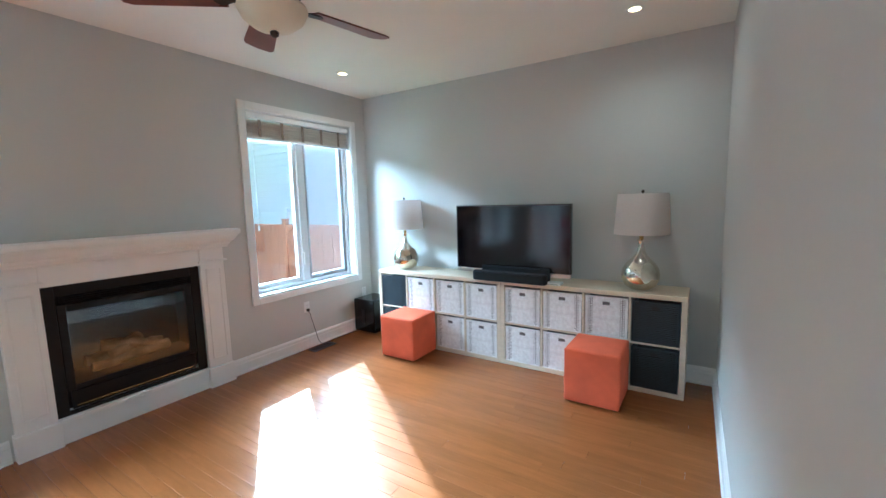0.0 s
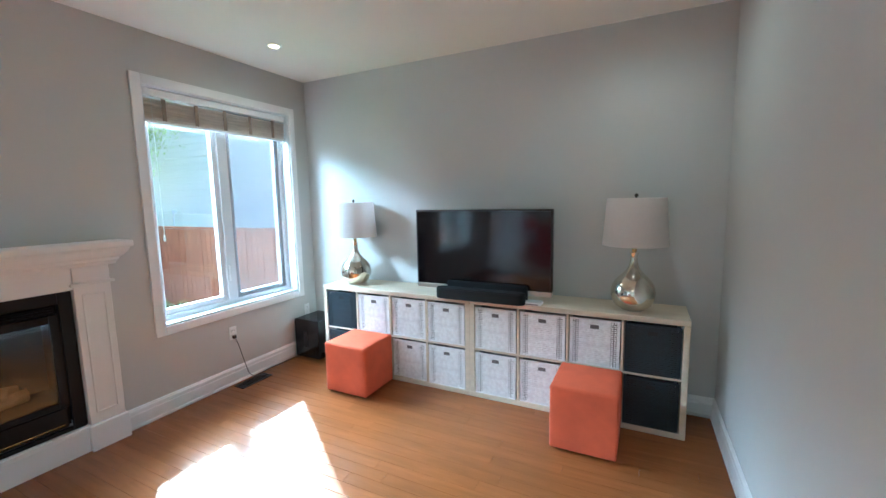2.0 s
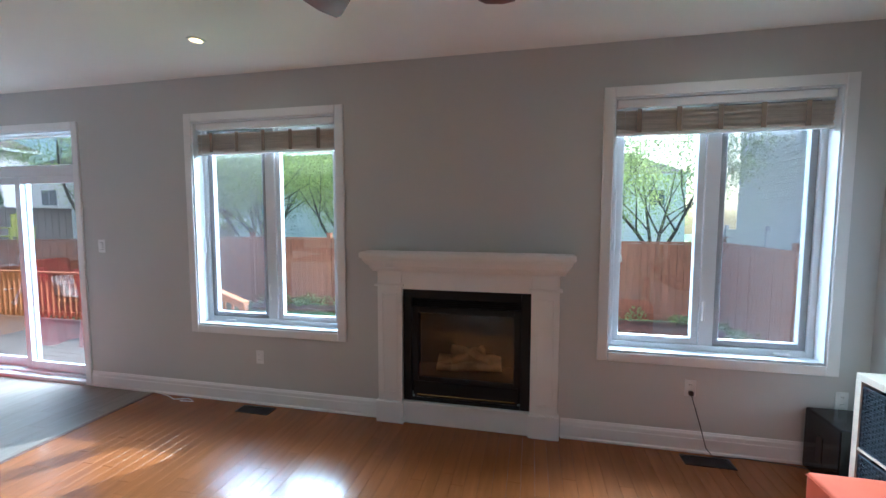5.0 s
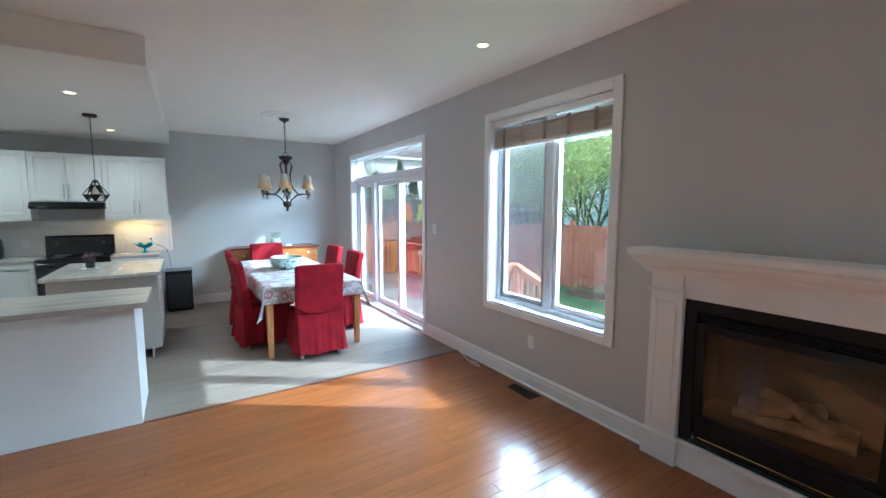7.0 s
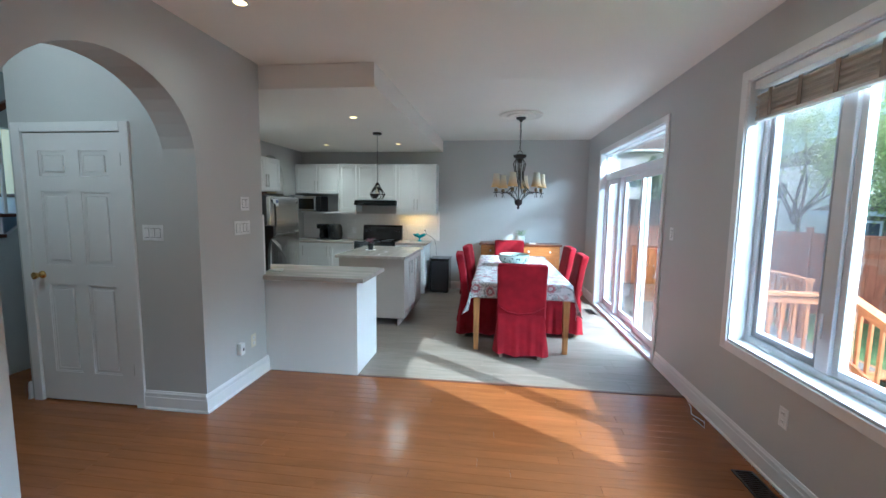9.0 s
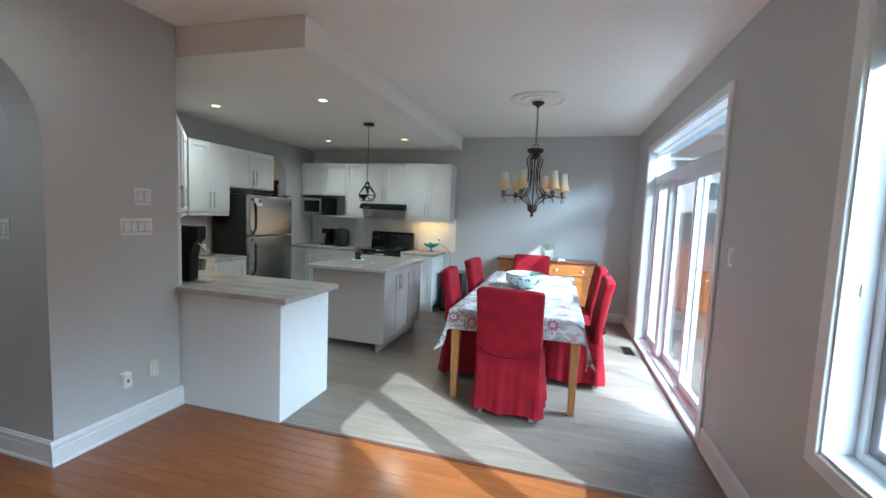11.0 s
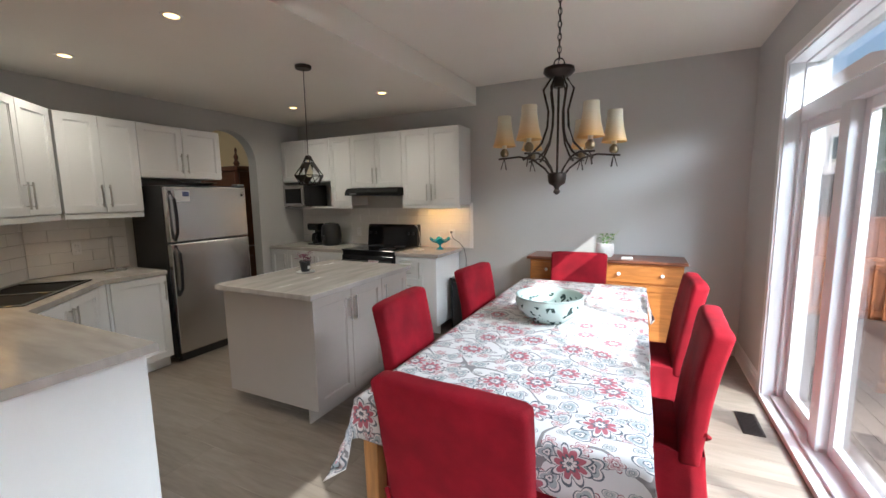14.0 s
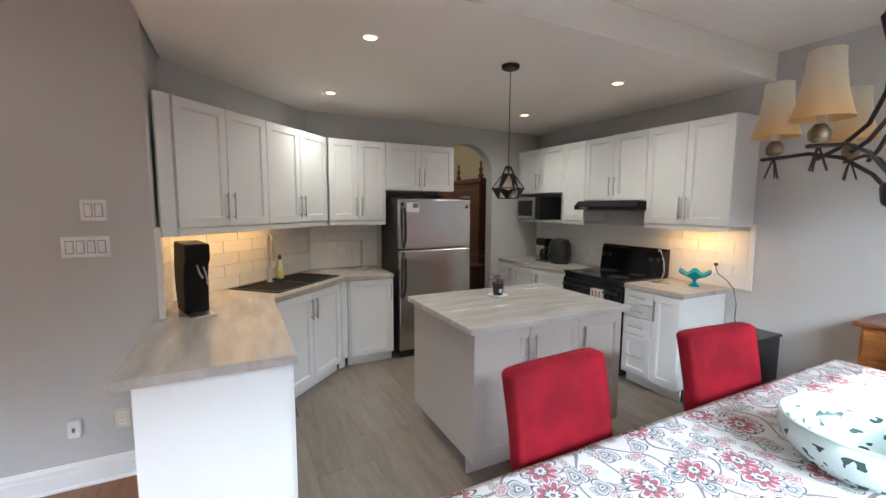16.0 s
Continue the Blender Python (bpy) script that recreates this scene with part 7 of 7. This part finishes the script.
def tree(x, y, h, r, label, seed, dense=1.0, m="leaf", low=0.35, leafs=15000, size=0.075):
    rnd = random.Random(seed)
    t = thing("tree", label, "tree", x, y, LAWN)
    bm = bmesh.new()
    tips = []

    def limb(p, d, L, rad, depth):
        pts, radii = [p], [rad]
        for k in range(5):
            d = (d + Vector([rnd.uniform(-0.16, 0.16) for _ in range(3)]) + Vector((0, 0, 0.05))).normalized()
            pts.append(pts[-1] + d * L / 5)
            radii.append(rad * (1 - 0.13 * (k + 1)))
        addtube(bm, pts, rad, 6 if depth < 2 else 4, radii)
        if depth < 3:
            for _ in range(5 if depth == 0 else 4):
                k = rnd.randint(2, 5)
                a = rnd.uniform(0, math.tau)
                nd = (d * 0.8 + Vector((math.cos(a), math.sin(a), rnd.uniform(0.1, 0.7))) * 0.8).normalized()
                limb(pts[k], nd, L * rnd.uniform(0.55, 0.75), radii[k] * 0.6, depth + 1)
        tips.extend(pts[2:])

    limb(Vector((0, 0, 0)), Vector((0, 0, 1)), h * 0.42, h * 0.012, 0)
    for k in range(3):
        a = k * 2.1 + seed
        limb(Vector((0, 0, h * low * 0.6)), Vector((math.cos(a) * 0.5, math.sin(a) * 0.5, 1)).normalized(), h * 0.42, h * 0.009, 1)
    part("trunk", bm, M["bark"], t)
    vs, fs = [], []
    for i in range(int(leafs * dense)):
        c = rnd.choice(tips)
        c = c + Vector([rnd.gauss(0, r * 0.09) for _ in range(3)])
        if c.z < h * low * 0.5:
            continue
        u = Vector([rnd.uniform(-1, 1) for _ in range(3)]).normalized()
        w = u.orthogonal().normalized()
        w = Matrix.Rotation(rnd.uniform(0, 6.28), 3, u) @ w
        s = size * rnd.uniform(0.6, 1.3)
        b = len(vs)
        vs += [c, c + u * s * 0.5 + w * s * 0.3, c + u * s, c + u * s * 0.5 - w * s * 0.3]
        fs.append((b, b + 1, b + 2, b + 3))
    me = bpy.data.meshes.new("crown")
    me.from_pydata(vs, [], fs)
    me.materials.append(M[m])
    o = new("crown", me)
    o.parent = t
    return t


tree(-13.4, 6.4, 7.2, 3.0, "young tree with light green spring leaves behind the fence", 3, 1.5, "leaf", 0.2)
tree(-13.6, -4.2, 6.6, 3.0, "tree with light spring leaves and bare limbs behind the fence", 8, 1.2, "leaf", 0.2)
tree(-14.2, -1.2, 6.2, 2.8, "small budding tree with thin limbs behind the fence", 21, 0.9, "leaf", 0.2)
tree(-15.5, -8.2, 8.0, 3.4, "dense dark green tree behind the fence corner", 5, 2.0, "leafd", 0.25)
tree(-19.0, -5.5, 8.4, 3.6, "tall green tree behind the fence", 9, 1.6, "leafd", 0.25)
tree(-17.0, -2.5, 7.0, 3.0, "leafy tree behind the fence", 14, 1.3)
tree(-16.5, 1.5, 8.0, 3.2, "leafy tree with yellow-green leaves behind the fence", 31, 1.3)
tree(-12.8, -14.5, 8.5, 3.4, "large leafy tree beyond the side fence", 17, 1.6)
tree(-10.0, -19.0, 5.5, 2.4, "budding reddish tree in the distance", 24, 0.5)


tree(-12.0, -6.2, 6.8, 3.0, "leafy light green tree behind the fence corner", 41, 2.0, "leaf", 0.15)
tree(-13.2, -9.6, 7.6, 3.2, "dense leafy tree beyond the fence corner", 52, 2.0, "leaf", 0.15)


def cypress(x, y, h, seed):
    t = thing("cypress", "narrow dark green evergreen beyond the far fence", "tree", x, y, LAWN, group="narrow evergreens")
    rnd = random.Random(seed)
    tube("trunk", [(0, 0, 0), (0, 0, h * 0.5)], 0.06, M["bark"], t, 6)
    vs, fs = [], []
    for i in range(1500):
        q = rnd.random() ** 0.8
        z = 0.1 + q * h
        rr = (1 - q) ** 0.6 * h * 0.17 * rnd.uniform(0.5, 1.05)
        a = rnd.uniform(0, math.tau)
        c = Vector((rr * math.cos(a), rr * math.sin(a), z))
        u = Vector((math.cos(a) * 0.5, math.sin(a) * 0.5, 1)).normalized()
        w = Vector((-math.sin(a), math.cos(a), 0))
        s = 0.16 * rnd.uniform(0.6, 1.2)
        b = len(vs)
        vs += [c, c + u * s * 0.5 + w * s * 0.3, c + u * s, c + u * s * 0.5 - w * s * 0.3]
        fs.append((b, b + 1, b + 2, b + 3))
    me = bpy.data.meshes.new("crown")
    me.from_pydata(vs, [], fs)
    me.materials.append(M["leafd"])
    o = new("crown", me)
    o.parent = t


for i, (x, y, h) in enumerate(((-8.2, -16.5, 4.4), (-9.0, -16.8, 3.9), (-10.6, -17.2, 4.6), (-11.3, -17.0, 4.0))):
    cypress(x, y, h, i)


def lawn_chair(x, y, z, rz, m, label):
    c = thing("lawn_chair", label, "chair", x, y, z, rz, group="lawn chairs beyond the fence")
    for i in range(5):
        box("back_slat", -0.27 + i * 0.11, -0.17 + i * 0.11, 0.18, 0.21, 0.35, 0.95 + 0.03 * (2 - abs(i - 2)), M[m], c)
    box("seat", -0.28, 0.28, -0.3, 0.2, 0.32, 0.349, M[m], c)
    for s in (-1, 1):
        box("armrest", s * 0.33 - 0.05, s * 0.33 + 0.05, -0.32, 0.25, 0.56, 0.585, M[m], c)
        for q in (-0.28, 0.2):
            box("leg", s * 0.31 - 0.025, s * 0.31 + 0.025, q - 0.03, q + 0.03, 0.0, 0.5595, M[m], c)


box("far_terrace", -12.5, 2.0, -15.0, -10.6, LAWN, 0.75, M["concrete"], kind="structure")
lawn_chair(-7.75, -11.4, 0.75, 20, "orangep", "orange plastic lawn chair on the far terrace")
lawn_chair(-8.75, -11.7, 0.75, 10, "yellow", "yellow plastic lawn chair on the far terrace")
bk = thing("board_screen", "dark weathered board screen behind the lawn chairs", "fence", 0, -14.2, 0.75)
for i in range(60):
    box("board", -12 + i * 0.22, -11.79 + i * 0.22, 0, 0.03, 0, 1.15, M["darkcedar"], bk, bev=0)
box("top_rail", -12, 1.2, -0.02, 0.05, 1.151, 1.2, M["darkcedar"], bk)
um = thing("parasol", "closed turquoise patio parasol beyond the fence", "parasol", -9.6, -8.0, LAWN)
tube("pole", [(0, 0, 0), (0, 0, 3.0)], 0.025, M["greyp"], um, 8)
lathe("canopy", [(0.20, 1.5), (0.23, 1.7), (0.19, 2.2), (0.12, 2.7), (0.09, 2.75), (0.07, 2.9), (0.02, 2.98)], M["turq"], um, 10, smooth=False)

# deck with rails
DZ = -0.40
dk = thing("deck", "weathered wooden deck with an orange-brown railing and steps", "deck", 0, 0, 0)
for i in range(20):
    x = -3.25 - i * 0.145
    box("deck_board", x - 0.14, x, -8.4, -1.2 if i < 6 else -2.7, DZ - 0.03, DZ, M["deckgrey"], dk, bev=0)
box("skirt_board", -6.16, -6.13, -8.4, -2.7, LAWN, DZ - 0.031, M["deckwood"], dk)
box("skirt_board", -6.12, -4.15, -2.71, -2.68, LAWN, DZ - 0.031, M["deckwood"], dk)
box("skirt_board", -4.12, -3.2, -1.21, -1.18, LAWN, DZ - 0.031, M["deckwood"], dk)


def railing(x0, y0, z0, x1, y1, z1, label):
    L = math.hypot(x1 - x0, y1 - y0)
    r = thing("railing", label, "railing", x0, y0, 0, math.degrees(math.atan2(y1 - y0, x1 - x0)), group="deck railings")
    s = (z1 - z0) / L
    for a in (0.045, L - 0.045):
        box("post", a - 0.045, a + 0.045, -0.045, 0.045, z0 + s * a - 0.3, z0 + s * a + 0.90, M["deckwood"], r)
    for lo, hi, w in ((0.901, 0.94, 0.07), (0.80, 0.88, 0.02), (0.08, 0.15, 0.02)):
        bm = bmesh.new()
        addprism(bm, [(0, z0 + lo), (L, z1 + lo), (L, z1 + hi), (0, z0 + hi)], -w, w, Matrix(((1, 0, 0, 0), (0, 0, 1, 0), (0, 1, 0, 0), (0, 0, 0, 1))))
        part("rail", bm, M["deckwood"], r)
    n = max(2, int(L / 0.14))
    for i in range(1, n):
        a = i * L / n
        box("baluster", a - 0.02, a + 0.02, 0.021, 0.055, z0 + s * a + 0.03, z0 + s * a + 0.89, M["deckwood"], r)


railing(-4.15, -2.75, DZ, -5.75, -2.75, DZ, "orange-brown deck railing beside the steps")
railing(-5.75, -2.75, DZ, -5.75, -1.85, -0.72, "sloping orange-brown stair railing down to the lawn")
railing(-6.1, -3.9, DZ, -6.1, -8.3, DZ, "long orange-brown deck railing on the lawn side")
railing(-6.1, -8.35, DZ, -3.2, -8.35, DZ, "orange-brown deck railing at the far end")
sp = thing("deck_steps", "two wooden steps from the deck to the lawn", "steps", 0, 0, 0)
for i in range(2):
    box("step", -6.12 - 0.29 * (i + 1), -6.14 - 0.29 * i, -3.85, -2.75, DZ - 0.14 - i * 0.10, DZ - 0.10 - i * 0.10, M["deckwood"], sp)
for y in (-3.85, -2.78):
    box("stringer", -6.6, -6.17, y, y + 0.03, LAWN, DZ - 0.25, M["deckwood"], sp)

# ---- tiles, boards and planks ----
def piece_mesh(name, w, d, h, bev, material):
    bm = bmesh.new()
    fs = addbox(bm, 0, w, 0, d, 0, h)
    if bev:
        bmesh.ops.bevel(bm, geom=[e for e in bm.edges if abs(e.verts[0].co.z - h) < 1e-6 and abs(e.verts[1].co.z - h) < 1e-6], offset=bev, segments=1, affect="EDGES")
    me = bpy.data.meshes.new(name)
    bm.to_mesh(me)
    bm.free()
    me.materials.append(material)
    return me


def plank_rows(name, x0, x1, y0, y1, w, lmin, lmax, material, seed, skip=None):
    root = thing(name, "", "", kind="structure")
    rnd = random.Random(seed)
    meshes = {}
    y = y0
    while y < y1 - 1e-4:
        yw = min(w, y1 - y)
        x = x0
        first = True
        while x < x1 - 0.02:
            L = round(rnd.uniform(lmin, lmax) * (rnd.uniform(0.3, 1) if first else 1) / 0.1) * 0.1
            L = max(L, 0.2)
            if x1 - x - L < 0.25:
                L = x1 - x
            key = (round(L, 3), round(yw, 3))
            if key not in meshes:
                meshes[key] = piece_mesh("plank", L - 0.0008, yw - 0.0008, 0.0075, 0.0009, material)
            o = new("plank", meshes[key])
            o.location = (x, y, -0.0076)
            o.parent = root
            x += L
            first = False
        y += yw


plank_rows("floor_hardwood", WX + 0.002, EX + 0.25, KY + 0.005, NY - 0.002, 0.0825, 0.9, 2.0, M["oak"], 2)
plank_rows("floor_hall", EX + 0.25, 3.35, -1.4, NY, 0.0825, 1.8, 2.59, M["oak"], 12)
plank_rows("floor_vinyl", WX + 0.02, KX + 0.14, SY + 0.002, KY - 0.006, 0.178, 1.2, 1.25, M["vinylplank"], 7)
box("floor_next_room", KX + 0.145, 5.6, SY, -2.1, -0.008, 0, M["darkwood"], kind="structure", bev=0)


def splash(name, x, y, rz, L, seed, z0=0.913, z1=1.40):
    root = thing(name, "", "", x, y, 0, rz, kind="structure")
    rows = 5
    h = (z1 - z0) / rows
    rnd = random.Random(seed)
    for r in range(rows):
        a = -0.15 if r % 2 else 0.0
        while a < L - 0.01:
            b = min(a + 0.3, L)
            s = max(a, 0)
            if b - s > 0.01:
                key = (round(b - s, 3), round(h, 3))
                if key not in TILES:
                    TILES[key] = piece_mesh("tile", b - s - 0.002, h - 0.002, 0.008, 0.0015, M["tile"])
                o = new("tile", TILES[key])
                o.parent = root
                o.matrix_basis = Matrix.Translation((s + 0.001, -0.0005, z0 + r * h + 0.001)) @ Matrix.Rotation(radians(90), 4, "X")
            a += 0.3


TILES = {}
splash("backsplash_side", EX + 0.04, KY + 0.02, 0, 0.50, 1)
splash("backsplash_corner", 1.303, -0.608, -45.2, 1.545, 2)
splash("backsplash_east", KX, -1.715, -90, 0.74, 3)
splash("backsplash_south", KX - 0.002, SY, 180, 2.66, 4)
box("backsplash_edge", EX + 0.001, EX + 0.038, KY - 0.012, KY + 0.019, 0.913, 1.46, M["trim"], kind="structure")
box("backsplash_edge", -0.295, -0.255, SY + 0.001, SY + 0.014, 0.913, 1.46, M["trim"], kind="structure")
